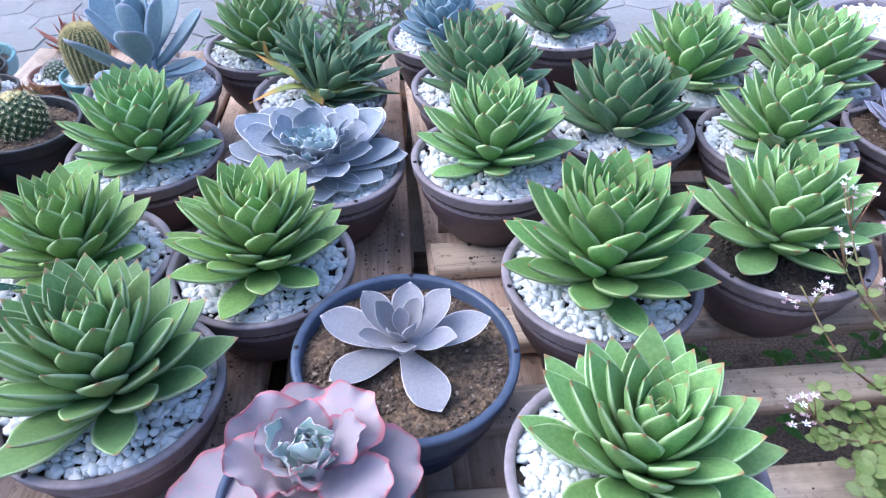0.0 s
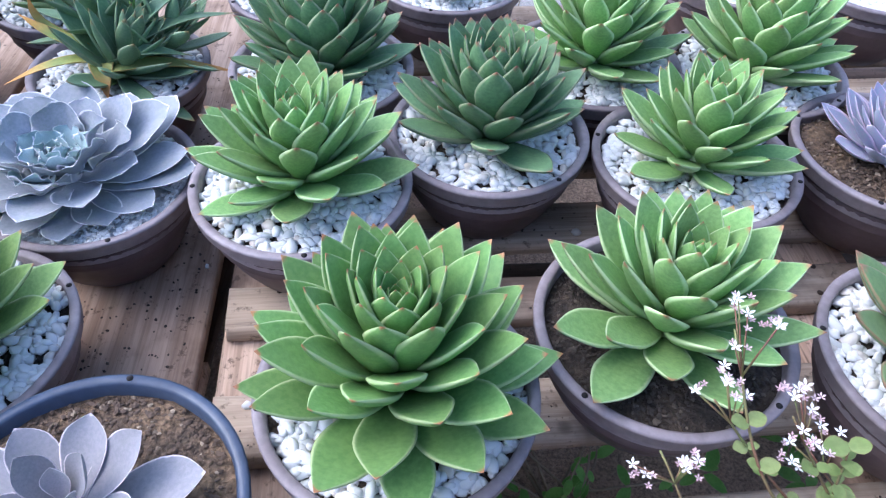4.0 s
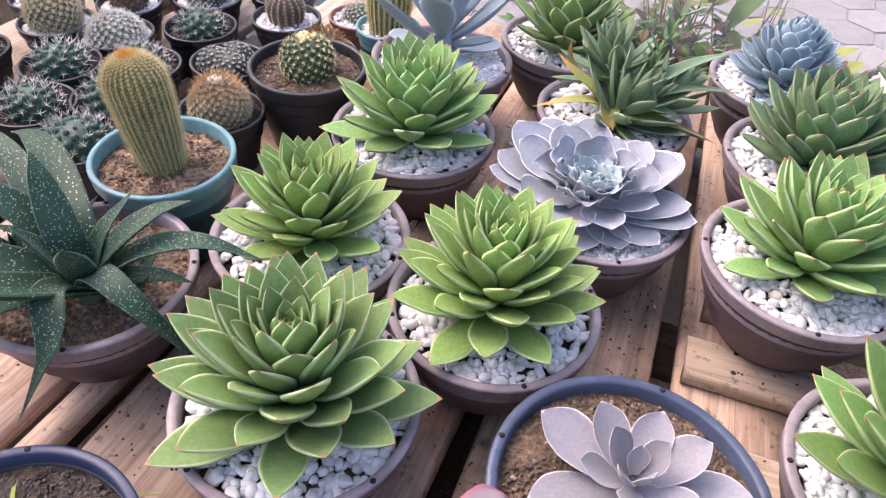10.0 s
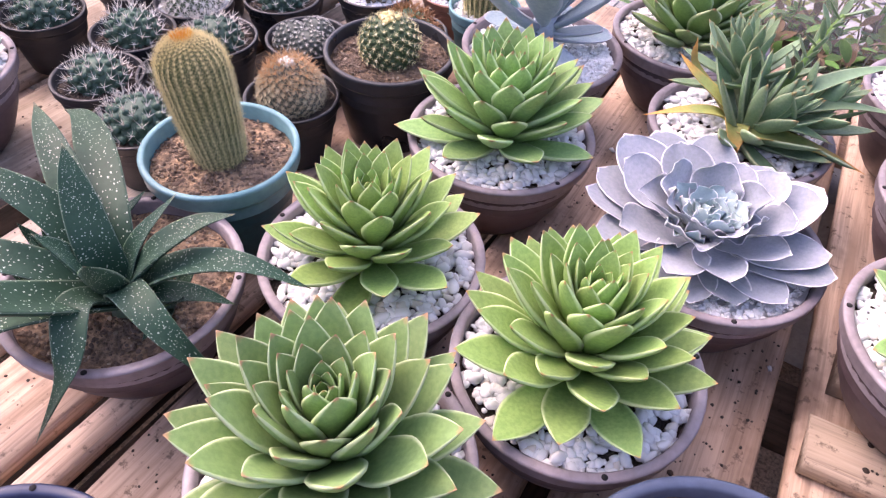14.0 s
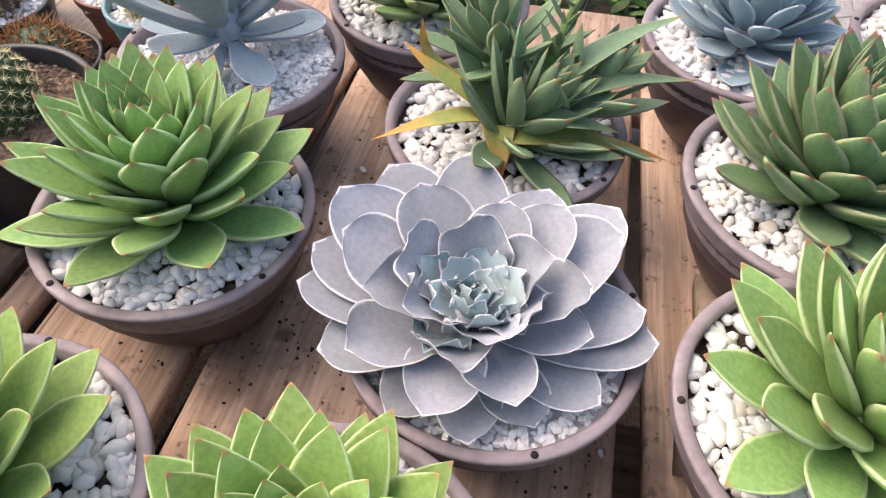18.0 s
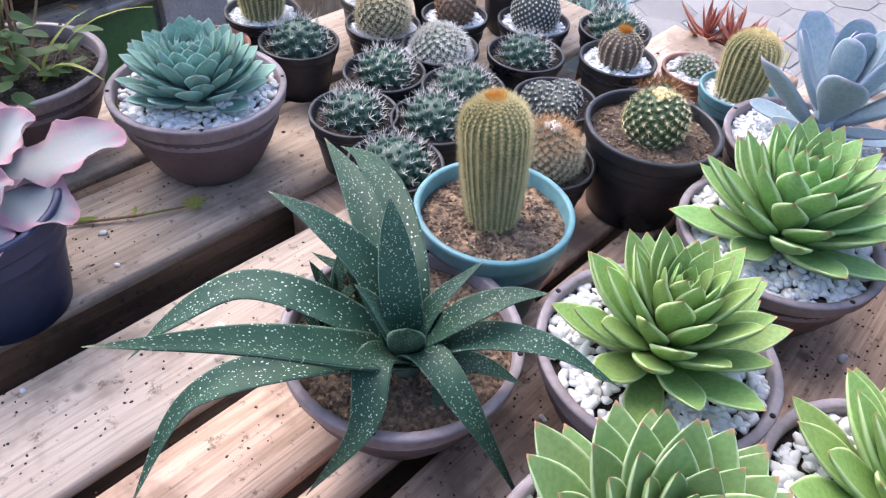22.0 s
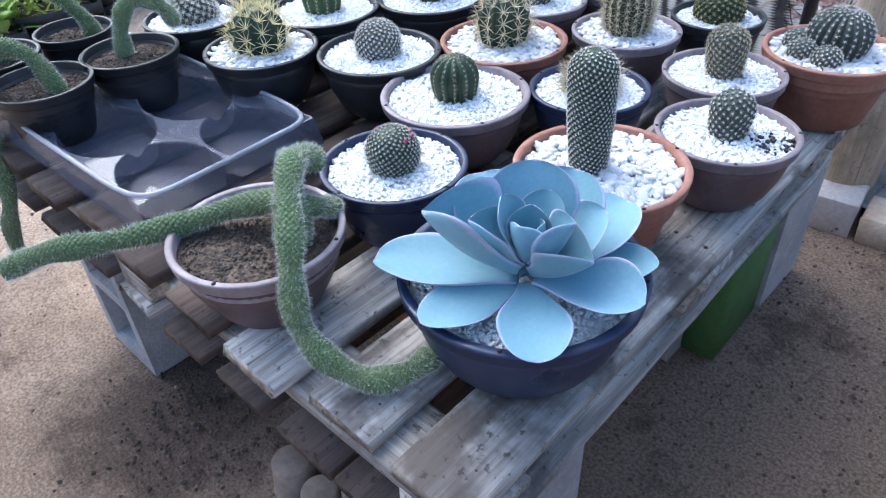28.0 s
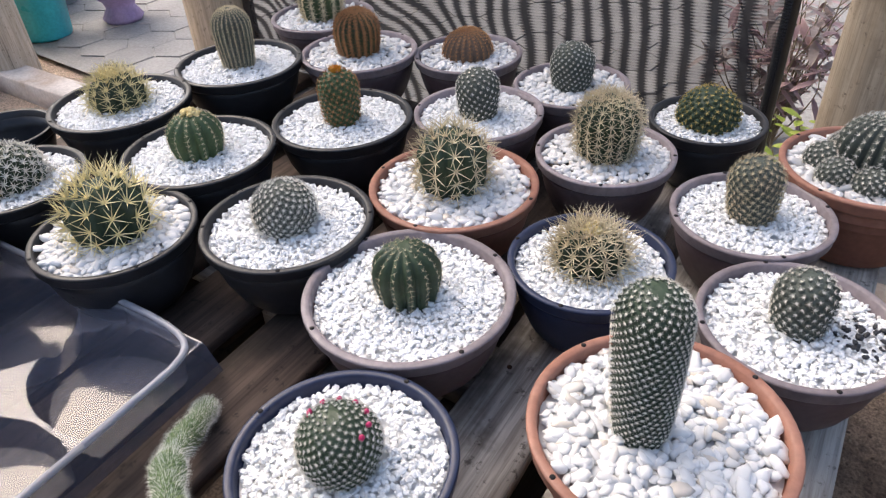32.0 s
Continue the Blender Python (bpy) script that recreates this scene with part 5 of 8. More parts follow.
for i in range(22):
    p = line[5 + i % (len(line) - 5)]
    m = Matrix.Translation(p) @ Matrix.Rotation(i * 2.4, 4, "Z") @ Matrix.Rotation(-rng.uniform(0.5, 1.1), 4, "Y") @ Matrix.Scale(0.024 + 0.010 * rng.uniform(), 4)
    part("leaf", NARROW[i % 3], AGAVE_LEAF, stalk, m=m)
for wd, mat, *way in ((0.030, YELLOW_LEAF, (-0.190, 1.055, 0.650), (-0.140, 1.068, 0.652), (-0.092, 1.090, 0.636), (-0.050, 1.102, 0.622)),
                      (0.034, YELLOW_LEAF, (-0.205, 1.062, 0.652), (-0.198, 1.040, 0.648), (-0.190, 1.018, 0.630)),
                      (0.024, YELLOW_LEAF, (-0.228, 1.064, 0.655), (-0.262, 1.036, 0.662), (-0.305, 1.010, 0.652)),
                      (0.026, YELLOW_LEAF, (-0.235, 1.078, 0.665), (-0.272, 1.080, 0.685), (-0.302, 1.088, 0.702)),
                      (0.022, YELLOW_LEAF, (-0.238, 1.086, 0.660), (-0.280, 1.092, 0.690), (-0.288, 1.098, 0.722)),
                      (0.034, AGAVE_LEAF, (-0.180, 1.070, 0.660), (-0.140, 1.070, 0.668), (-0.098, 1.085, 0.655)),
                      (0.032, AGAVE_LEAF, (-0.172, 1.085, 0.668), (-0.110, 1.110, 0.690), (-0.045, 1.135, 0.690)),
                      (0.034, AGAVE_LEAF, (-0.175, 1.095, 0.675), (-0.120, 1.130, 0.715), (-0.070, 1.160, 0.735))):
    pts = [(x + 0.203, y - 1.099, z - LEFT_TOP) for x, y, z in ((-0.205, 1.085, 0.628), *way)]
    part("leaf", strap_leaf(pts, wd, 0.20, 0.30), mat, withered if mat is YELLOW_LEAF else clump, m=AGAVE_TURN)

# frilled pink rosettes
PINK_AT = pose(-1.012, 0.256, LEFT_TOP, 0, 0, 40 * 31.0)
th = potted("potted_echeveria", "frilled pink and grey rosette in a tall dark blue pot", "succulent", -1.012, 0.256, LEFT_TOP, "taper", 0.092, 0.15, POT_NAVY, POT_NAVY, "soil", 40)
PINK_OUT = [(tip, wide * 0.74, 0.20, bend, 0.150) for tip, wide, bend in (((-1.011, 0.423, 0.676), 0.72, 0.25), ((-1.150, 0.150, 0.680), 0.82, -0.15), ((-0.952, 0.150, 0.660), 0.92, -0.30), ((-0.938, 0.335, 0.646), 0.95, -0.45),
                                                                   ((-1.112, 0.350, 0.690), 0.85, 0.20), ((-1.160, 0.255, 0.690), 0.85, 0.10), ((-1.052, 0.130, 0.655), 0.90, -0.35), ((-0.915, 0.245, 0.650), 0.95, -0.40))]
PINK_MID = [(tip, wide * 0.80, 0.26, bend, 0.165) for tip, wide, bend in (((-1.125, 0.249, 0.741), 0.85, 0.40), ((-1.024, 0.348, 0.720), 0.85, 0.45), ((-0.945, 0.285, 0.692), 0.95, 0.15), ((-1.100, 0.180, 0.715), 0.90, 0.25),
                                                                   ((-0.985, 0.175, 0.690), 0.95, 0.10), ((-1.080, 0.310, 0.738), 0.85, 0.45), ((-0.960, 0.220, 0.690), 0.90, 0.20))]
placed_leaves(th, PINK_AT, PINK_LEAF, (-1.020, 0.250), 0.135, 0.195, PINK_OUT, "obovate", seed=120, ruffle=0.052, folds=4.6, crisp=0.7, point=0.0)
placed_leaves(th, PINK_AT, PINK_LEAF, (-1.020, 0.250), 0.135, 0.200, PINK_MID, "obovate", seed=140, ruffle=0.062, folds=4.6, crisp=0.7, point=0.0, name="middle_rosette")
rosette(th, CURLY, PINK_HEART, 13, 0.066, 0.185, 0.022, 32, 82, 0.4, 0.8, 1.0, 45, 0.012, 10, name="inner_rosette")
th = potted("potted_echeveria", "frilled pink-edged rosette in a dark blue pot", "succulent", -0.105, 0.335, LEFT_TOP, "taper", 0.088, 0.125, POT_NAVY, RIM_NAVY, "soil", 41)
FRILL = [frill_leaf(0.88 + 0.05 * (i % 3), 0.12, 0.25 - 0.15 * i, 0.058, 4.8 + 0.5 * i, nv=28, k=38, seed=i + 3, crisp=0.7) for i in range(5)]
rosette(th, FRILL, PINK_DEEP, 15, 0.112, 0.122, 0.05, 2, 58, 0.40, 0.95, 1.0, 41, 0.014, 13)
rosette(th, CURLY, PINK_HEART, 12, 0.046, 0.167, 0.02, 40, 82, 0.4, 0.8, 1.0, 46, 0.010, 10, name="inner_rosette")


# spotted gasteria with long arching leaves
def gasteria():
    gx, gy = -0.620, 0.490
    th = thing("potted_gasteria", "dark green white-spotted plant with long arching leaves", "succulent", gx, gy, LEFT_TOP)
    pot_parts(th, "bowl", BOWL_R, BOWL_H, POT_BROWN, RIM_BROWN)
    fill(th, "tan", BOWL_R * 0.9, BOWL_H * 0.93 - 0.006, 44)
    heart = part("heart", mesh("heart", *lathe([(0, 0.10), (0.014, 0.105), (0.010, 0.128), (0, 0.136)], 10)), GASTERIA_LEAF, th, m=pose(0.025, -0.020, 0))
    foot = (-0.595, 0.470, 0.630)
    # width, then the points that the leaf passes on its way to its tip
    for wd, *way in ((0.052, (-0.606, 0.415, 0.672), (-0.623, 0.336, 0.735), (-0.634, 0.244, 0.800)),
                     (0.040, (-0.655, 0.430, 0.676), (-0.711, 0.386, 0.688), (-0.737, 0.328, 0.664), (-0.766, 0.292, 0.615)),
                     (0.038, (-0.625, 0.395, 0.660), (-0.655, 0.330, 0.662), (-0.675, 0.290, 0.630), (-0.672, 0.232, 0.560)),
                     (0.036, (-0.590, 0.430, 0.665), (-0.559, 0.389, 0.642), (-0.577, 0.342, 0.570)),
                     (0.034, (-0.560, 0.462, 0.672), (-0.499, 0.454, 0.655), (-0.447, 0.479, 0.550)),
                     (0.042, (-0.640, 0.470, 0.700), (-0.690, 0.455, 0.735), (-0.738, 0.438, 0.750)),
                     (0.040, (-0.650, 0.492, 0.690), (-0.740, 0.530, 0.712), (-0.836, 0.572, 0.692)),
                     (0.046, (-0.635, 0.505, 0.682), (-0.720, 0.560, 0.690), (-0.800, 0.598, 0.672), (-0.860, 0.612, 0.650)),
                     (0.040, (-0.610, 0.475, 0.690), (-0.636, 0.490, 0.735), (-0.657, 0.504, 0.762)),
                     (0.034, (-0.565, 0.495, 0.685), (-0.540, 0.530, 0.710), (-0.517, 0.557, 0.716)),
                     (0.036, (-0.545, 0.500, 0.678), (-0.490, 0.530, 0.692), (-0.435, 0.556, 0.672)),
                     (0.030, (-0.560, 0.480, 0.652), (-0.530, 0.505, 0.648), (-0.503, 0.525, 0.632)),
                     (0.024, (-0.592, 0.500, 0.680), (-0.582, 0.547, 0.712)),
                     (0.036, (-0.575, 0.450, 0.690), (-0.565, 0.440, 0.722)),
                     (0.034, (-0.612, 0.450, 0.692), (-0.622, 0.436, 0.728))):
        pts = [(x - gx, y - gy, z - LEFT_TOP) for x, y, z in (foot, *way)]
        part("leaf", strap_leaf(pts, wd), GASTERIA_LEAF, heart, m=pose(-0.025, 0.020, 0))
    young = variants("leaf", 2, "strap", 0.34, 0.12, 0.25, 0.2)
    for ax, ay, s in ((-0.055, 0.0, 1), (-0.072, -0.022, 2), (-0.045, -0.055, 3), (-0.075, 0.025, 4), (0.055, 0.005, 5)):
        rosette(th, young, GASTERIA_LEAF, 10, 0.062, 0.108, 0.018, 25, 75, 0.5, 1, 1, 50 + s, 0.006, 10, name="offshoot", at=(ax, ay))


gasteria()

# ---- cacti ----
def spine_mesh(bases, tips, width):
    """Needles: a thin three-sided cone from each base to its tip."""
    b, t = np.asarray(bases, dtype=float), np.asarray(tips, dtype=float)
    d = t - b
    d /= np.maximum(np.linalg.norm(d, axis=1, keepdims=True), 1e-9)
    ref = np.where(np.abs(d[:, 2:3]) < 0.9, np.array([[0, 0, 1.0]]), np.array([[1.0, 0, 0]]))
    s = np.cross(d, ref)
    s /= np.linalg.norm(s, axis=1, keepdims=True)
    u = np.cross(d, s)
    n = len(b)
    v = np.empty((n, 4, 3))
    for k in range(3):
        a = 2 * math.pi * k / 3
        v[:, k] = b + (s * math.cos(a) + u * math.sin(a)) * width
    v[:, 3] = t
    f = []
    for i in range(n):
        q = 4 * i
        f += [(q, q + 1, q + 3), (q + 1, q + 2, q + 3), (q + 2, q, q + 3)]
    return v.reshape(-1, 3), f


def outline(r, h, s, waist=0.78):
    """Radius and height of a cactus body at the share s of its outline, foot to crown."""
    dome = min(0.85, 0.95 * r / h)
    if s < 0.5:
        return r * (waist + (1 - waist) * math.sin(s * math.pi)), h * (1 - dome) * s / 0.5
    a = (s - 0.5) / 0.5 * math.pi / 2
    return r * math.cos(a), h * (1 - dome) + h * dome * math.sin(a)


def even(r, h, waist, by_area):
    """A function that spreads shares 0 to 1 evenly over the outline, by its length or by the area it sweeps."""
    s = np.linspace(0, 1, 200)
    p = np.array([outline(r, h, q, waist) for q in s])
    step = np.hypot(np.diff(p[:, 0]), np.diff(p[:, 1]))
    if by_area:
        step = step * (p[1:, 0] + p[:-1, 0]) / 2
    total = np.concatenate([[0], np.cumsum(step)])
    return lambda q: float(np.interp(q, total / total[-1], s))


def cactus(th, z0, r, h, seed, skin, spine, ribs=0, rows=0, needles=6, length=0.006, width=0.00035, spread=1.0, waist=0.78, at=(0, 0), tilt=0.0, bump=0.10, crown=None, name="cactus_body", upward=0.2, dots=0.0):
    """A body with ribs, or with warts in a spiral where ribs is 0, and its needles."""
    rng = np.random.default_rng(seed)
    seg, lev = (max(ribs * 6, 48), 26) if ribs else (64, 40)
    spots, normals = [], []
    spread_out = even(r, h, waist, not ribs)
    if ribs:
        for k in range(ribs):
            for q in range(rows):
                s = spread_out(0.04 + 0.92 * (q + 0.5 * (k % 2)) / rows)
                if s > 0.97:
                    continue
                rr, zz = outline(r, h, s, waist)
                r2, z2 = outline(r, h, min(s + 0.02, 1), waist)
                a = 2 * math.pi * k / ribs
                nr = np.array([z2 - zz, -(r2 - rr)])
                nr /= max(np.linalg.norm(nr), 1e-9)
                spots.append(((rr * (1 + bump * 0.8)) * math.cos(a), (rr * (1 + bump * 0.8)) * math.sin(a), zz))
                normals.append((nr[0] * math.cos(a), nr[0] * math.sin(a), nr[1]))
    else:
        for i in range(rows):
            s = spread_out(0.01 + 0.985 * i / rows)
            rr, zz = outline(r, h, s, waist)
            r2, z2 = outline(r, h, min(s + 0.01, 1), waist)
            a = i * 2.39996
            nr = np.array([z2 - zz, -(r2 - rr)])
            nr /= max(np.linalg.norm(nr), 1e-9)
            spots.append((rr * 1.02 * math.cos(a), rr * 1.02 * math.sin(a), zz))
            normals.append((nr[0] * math.cos(a), nr[0] * math.sin(a), nr[1]))
    spots, normals = np.array(spots), np.array(normals)
    prof = [outline(r, h, i / lev, waist) for i in range(lev)]
    if ribs:
        v, f = lathe([(0, 0)] + prof + [(0, h * 0.97)], seg, lambda a, z: 1 + bump * (abs(math.cos(a * ribs / 2)) * 2 - 1.15))
    else:
        v, f = lathe([(0, 0)] + prof + [(0, h * 0.985)], seg)
        gap = math.sqrt(2 * math.pi * r * h / max(rows, 1))
        wart = gap * 0.56
        warts = []
        for p, nrm in zip(spots, normals):
            size = wart * min(1.0, 0.35 + 0.9 * math.hypot(p[0], p[1]) / r)
            warts.append((ICO1[0] * size * np.array([1.0, 1.0, 0.92]) + p - nrm * size * (0.75 - 4.0 * bump), ICO1[1]))
        spots = spots + normals * (wart * 4.0 * bump + 0.0004)
    m = Matrix.Translation((at[0], at[1], z0)) @ Matrix.Rotation(radians(tilt), 4, "Y")
    body = part(name, mesh(name, v, f), skin, th, m=m)
    if not ribs:
        part("wart_coat", mesh("wart_coat", *join(warts)), skin, body, kind="stuff")
    base, tip = [], []
    width *= 1.0 if length < 0.0095 else 1.9
    for p, nrm in zip(spots, normals):
        side = np.cross(nrm, (0, 0, 1.0))
        side /= max(np.linalg.norm(side), 1e-6)
        up = np.cross(side, nrm)
        a0 = rng.uniform(0, 6.28)
        for k in range(needles):
            a = a0 + 2 * math.pi * k / needles
            d = nrm * rng.uniform(0.35, 0.9) + (side * math.cos(a) + up * math.sin(a)) * spread + np.array([0, 0, upward])
            d /= np.linalg.norm(d)
            base.append(p)
            tip.append(p + d * length * rng.uniform(0.65, 1.25))
    if base:
        part("spine_coat", mesh("spine_coat", *spine_mesh(base, tip, width), smooth=False), spine, body, kind="stuff")
    if dots:
        blobs = [(ICO1[0] * dots * rng.uniform(0.8, 1.2) + p, ICO1[1]) for p in spots]
        part("areole_coat", mesh("areole_coat", *join(blobs)), SPINE_WHITE, body, kind="stuff")
    if crown is ORANGE:
        feet = [(r * 0.22 * math.sqrt(q) * math.cos(k * 2.4), r * 0.22 * math.sqrt(q) * math.sin(k * 2.4), h * 0.972) for k, q in enumerate(np.linspace(0, 1, 150))]
        ends = [(x * 1.9 + rng.uniform(-0.001, 0.001), y * 1.9 + rng.uniform(-0.001, 0.001), z + rng.uniform(0.008, 0.014)) for x, y, z in feet]
        part("crown_wool", mesh("crown_wool", *spine_mesh(feet, ends, 0.0007), smooth=False), crown, body, kind="stuff")
    elif crown:
        cv, cf = stones(rng, 40, r * 0.34, r * 0.11, flat=0.8)
        part("crown_wool", mesh("crown_wool", cv + np.array([0, 0, h * 0.985]), cf), crown, body, kind="stuff")
    return body


def cactus_pot(x, y, r, seed, wall, lip, bedding, label, h=0.112, style="round", group="cacti on the grey bench"):
    th = potted("potted_cactus", label, "cactus", x, y, bench_z(x) - 0.001, style, r, h, wall, lip, bedding, seed, group)
    return th, h * 0.93 - 0.008


BR, BK, CL, NV = (POT_BROWN, RIM_BROWN), (POT_BLACK, POT_BLACK), (POT_CLAY, RIM_CLAY), (POT_NAVY, POT_NAVY)

# the grey bench
th, z = cactus_pot(-2.053, 0.361, 0.122, 1, *CL, "coarse", "tall dark warty cactus column in a terracotta pot of pebbles", 0.125, "taper")
cactus(th, z, 0.0305, 0.178, 1, CACTUS_DEEP, SPINE_WHITE, 0, 900, 8, 0.0040, 0.00028, 1.5, 0.78, at=(-0.017, -0.001), bump=0.08, tilt=-2, dots=0.0010)
th, z = cactus_pot(-2.268, 0.165, 0.107, 2, *NV, "grit", "round grey green cactus with magenta buds in white grit")
b = cactus(th, z, 0.037, 0.070, 2, CACTUS, SPINE_WHITE, 0, 430, 9, 0.0042, 0.00035, 1.3, bump=0.07, dots=0.0010)
for i in range(7):
    a = i * 0.55 - 1.0
    part("bud", mesh("bud", *lathe([(0, -0.004), (0.0026, 0), (0.0028, 0.004), (0, 0.008)], 8)), MAGENTA, b, "magenta flower bud", pose(0.028 * math.cos(a), 0.028 * math.sin(a), 0.057, 30 * math.cos(a), 20, 0))
th, z = cactus_pot(-1.998, 0.592, 0.107, 3, *BR, "grit", "short grey cactus column in a brown bowl of white grit")
cactus(th, z, 0.030, 0.076, 3, CACTUS_GREY, SPINE_WHITE, 0, 200, 8, 0.005, 0.00045, 1.2, bump=0.08, tilt=4, dots=0.0010)
sv, sf = stones(np.random.default_rng(8), 60, 0.035, 0.004, flat=0.6)
part("dead_offset", mesh("dead_offset", sv, sf, smooth=False), POT_BLACK, th, "blackened withered offset", pose(0.017, -0.060, z + 0.006), kind="stuff")
th, z = cactus_pot(-2.369, 0.374, 0.125, 4, *BR, "grit", "round ribbed green cactus in a wide bowl of white grit")
cactus(th, z, 0.036, 0.080, 4, CACTUS, SPINE_PALE, 13, 12, 4, 0.005, 0.00045, 1.0, bump=0.14)
th, z = cactus_pot(-2.230, 0.552, 0.101, 5, *NV, "grit", "small spiny cactus with a yellow woolly crown in a navy bowl")
cactus(th, z, 0.038, 0.058, 5, CACTUS, SPINE_PALE, 13, 6, 9, 0.030, 0.00055, 0.85, bump=0.14, crown=WOOL)
th, z = cactus_pot(-2.110, 0.766, 0.104, 6, *BR, "grit", "pale spiny cactus column in a brown bowl of white grit")
cactus(th, z, 0.031, 0.092, 6, CACTUS_GREY, SPINE_PALE, 0, 260, 8, 0.007, 0.00055, 1.1, bump=0.07, tilt=3)
th, z = cactus_pot(-2.015, 0.958, 0.118, 7, *CL, "coarse", "cluster of grey woolly cactus heads in a terracotta pot", 0.125, "taper")
cactus(th, z, 0.050, 0.088, 7, CACTUS_GREY, SPINE_WHITE, 22, 11, 6, 0.006, 0.00065, 1.1, bump=0.10, tilt=-6)
for i, (ax, ay, q) in enumerate(((0.056, -0.017, 0.026), (0.057, 0.026, 0.024), (0.024, 0.057, 0.024), (0.010, -0.062, 0.020))):
    cactus(th, z, q, q * 1.6, 70 + i, CACTUS_GREY, SPINE_WHITE, 0, 120, 7, 0.005, 0.00055, 1.2, at=(ax, ay), bump=0.09, name="cactus_head")
th, z = cactus_pot(-2.469, 0.588, 0.121, 8, *CL, "coarse", "dark ribbed cactus with long pale spines in a terracotta bowl")
cactus(th, z, 0.045, 0.098, 8, CACTUS, SPINE_PALE, 11, 6, 8, 0.030, 0.00055, 0.85, bump=0.14)
th, z = cactus_pot(-2.592, 0.384, 0.116, 9, *BK, "grit", "round grey cactus in a black bowl of white grit")
cactus(th, z, 0.040, 0.070, 9, CACTUS_GREY, SPINE_WHITE, 0, 300, 12, 0.0065, 0.00035, 1.2, bump=0.07, dots=0.0010)
th, z = cactus_pot(-2.760, 0.231, 0.108, 10, *BK, "coarse", "dark cactus with long golden spines in a black bowl")
cactus(th, z, 0.046, 0.088, 10, CACTUS_DEEP, SPINE_STRAW, 11, 5, 9, 0.034, 0.00055, 0.8, bump=0.16, upward=0.4)
th, z = cactus_pot(-2.848, 0.430, 0.119, 11, *BK, "grit", "round ribbed cactus with a yellow crown in a black bowl")
cactus(th, z, 0.038, 0.076, 11, CACTUS_GREEN, SPINE_PALE, 13, 12, 5, 0.006, 0.00045, 1.0, bump=0.13, crown=WOOL)
th, z = cactus_pot(-3.000, 0.210, 0.104, 12, *BK, "grit", "low dark spiny cactus in a black bowl of white grit")
cactus(th, z, 0.046, 0.062, 12, CACTUS, SPINE_WHITE, 0, 150, 8, 0.012, 0.00065, 1.1, bump=0.12)
th, z = cactus_pot(-3.105, 0.450, 0.122, 13, *BK, "grit", "round dark cactus with long straw-coloured spines in white grit")
cactus(th, z, 0.043, 0.066, 13, CACTUS, SPINE_STRAW, 12, 6, 9, 0.026, 0.00055, 0.9, bump=0.14, crown=WOOL, upward=0.4)
th, z = cactus_pot(-2.742, 0.638, 0.117, 14, *BK, "grit", "brown-spined warty cactus column in a black bowl")
cactus(th, z, 0.030, 0.096, 14, CACTUS_GREEN, SPINE_BROWN, 0, 230, 7, 0.006, 0.00065, 1.1, bump=0.11, crown=ORANGE)
th, z = cactus_pot(-3.072, 0.685, 0.122, 15, *BK, "grit", "tall hairy grey green cactus in a black bowl of grit")
cactus(th, z, 0.034, 0.118, 15, CACTUS_GREY, SPINE_PALE, 24, 24, 5, 0.006, 0.00055, 1.0, bump=0.06)
th, z = cactus_pot(-2.920, 0.862, 0.116, 16, *BR, "pebble", "dark spiny cactus column in a brown bowl of pebbles")
cactus(th, z, 0.040, 0.094, 16, CACTUS, SPINE_BROWN, 20, 16, 7, 0.010, 0.00065, 1.1, bump=0.09)
th, z = cactus_pot(-2.573, 0.789, 0.109, 17, *BR, "grit", "grey pink cactus column in a brown bowl of grit")
cactus(th, z, 0.034, 0.088, 17, CACTUS_GREY, SPINE_WHITE, 0, 240, 8, 0.0045, 0.00045, 1.3, bump=0.06, dots=0.0011)
th, z = cactus_pot(-2.737, 0.978, 0.106, 18, *BR, "pebble", "wide low brown cactus in a brown bowl of pebbles")
cactus(th, z, 0.046, 0.060, 18, CACTUS_BROWN, SPINE_BROWN, 22, 12, 7, 0.008, 0.00065, 1.1, bump=0.07)
th, z = cactus_pot(-2.502, 0.972, 0.103, 19, *BR, "pebble", "smooth grey egg-shaped cactus in a brown bowl of pebbles")
cactus(th, z, 0.037, 0.088, 19, CACTUS_GREY, SPINE_WHITE, 0, 330, 8, 0.0035, 0.00055, 1.4, bump=0.05)
th, z = cactus_pot(-2.340, 0.795, 0.105, 20, *BR, "pebble", "dark cactus with long bristly white spines in pebbles")
cactus(th, z, 0.042, 0.104, 20, CACTUS, SPINE_PALE, 17, 10, 8, 0.020, 0.00045, 0.9, bump=0.11)
th, z = cactus_pot(-2.258, 0.985, 0.092, 21, *BK, "grit", "dark green round cactus in a black bowl of white grit")
cactus(th, z, 0.046, 0.064, 21, CACTUS, SPINE_GOLD, 0, 190, 5, 0.006, 0.00055, 1.2, bump=0.13)
th, z = cactus_pot(-3.128, 0.962, 0.114, 22, *BR, "pebble", "dark spiny ribbed cactus in a brown bowl at the bench end")
cactus(th, z, 0.042, 0.085, 22, CACTUS_GREEN, SPINE_PALE, 12, 9, 8, 0.016, 0.00075, 1.2, bump=0.12)
th = thing("empty_pot", "empty black plastic pot at the end of the bench", "pot", -3.215, 0.285, bench_z(-3.215))
pot_parts(th, "round", 0.085, 0.09, POT_BLACK, POT_BLACK)

# powder blue rosette in the navy bowl
BLUE_Z = bench_z(-1.972) - 0.001
th = thing("potted_echeveria", "large powder blue rosette in a navy bowl of white grit", "succulent", -1.972, 0.120, BLUE_Z)
pot_parts(th, "round", 0.143, 0.132, POT_NAVY, POT_NAVY)
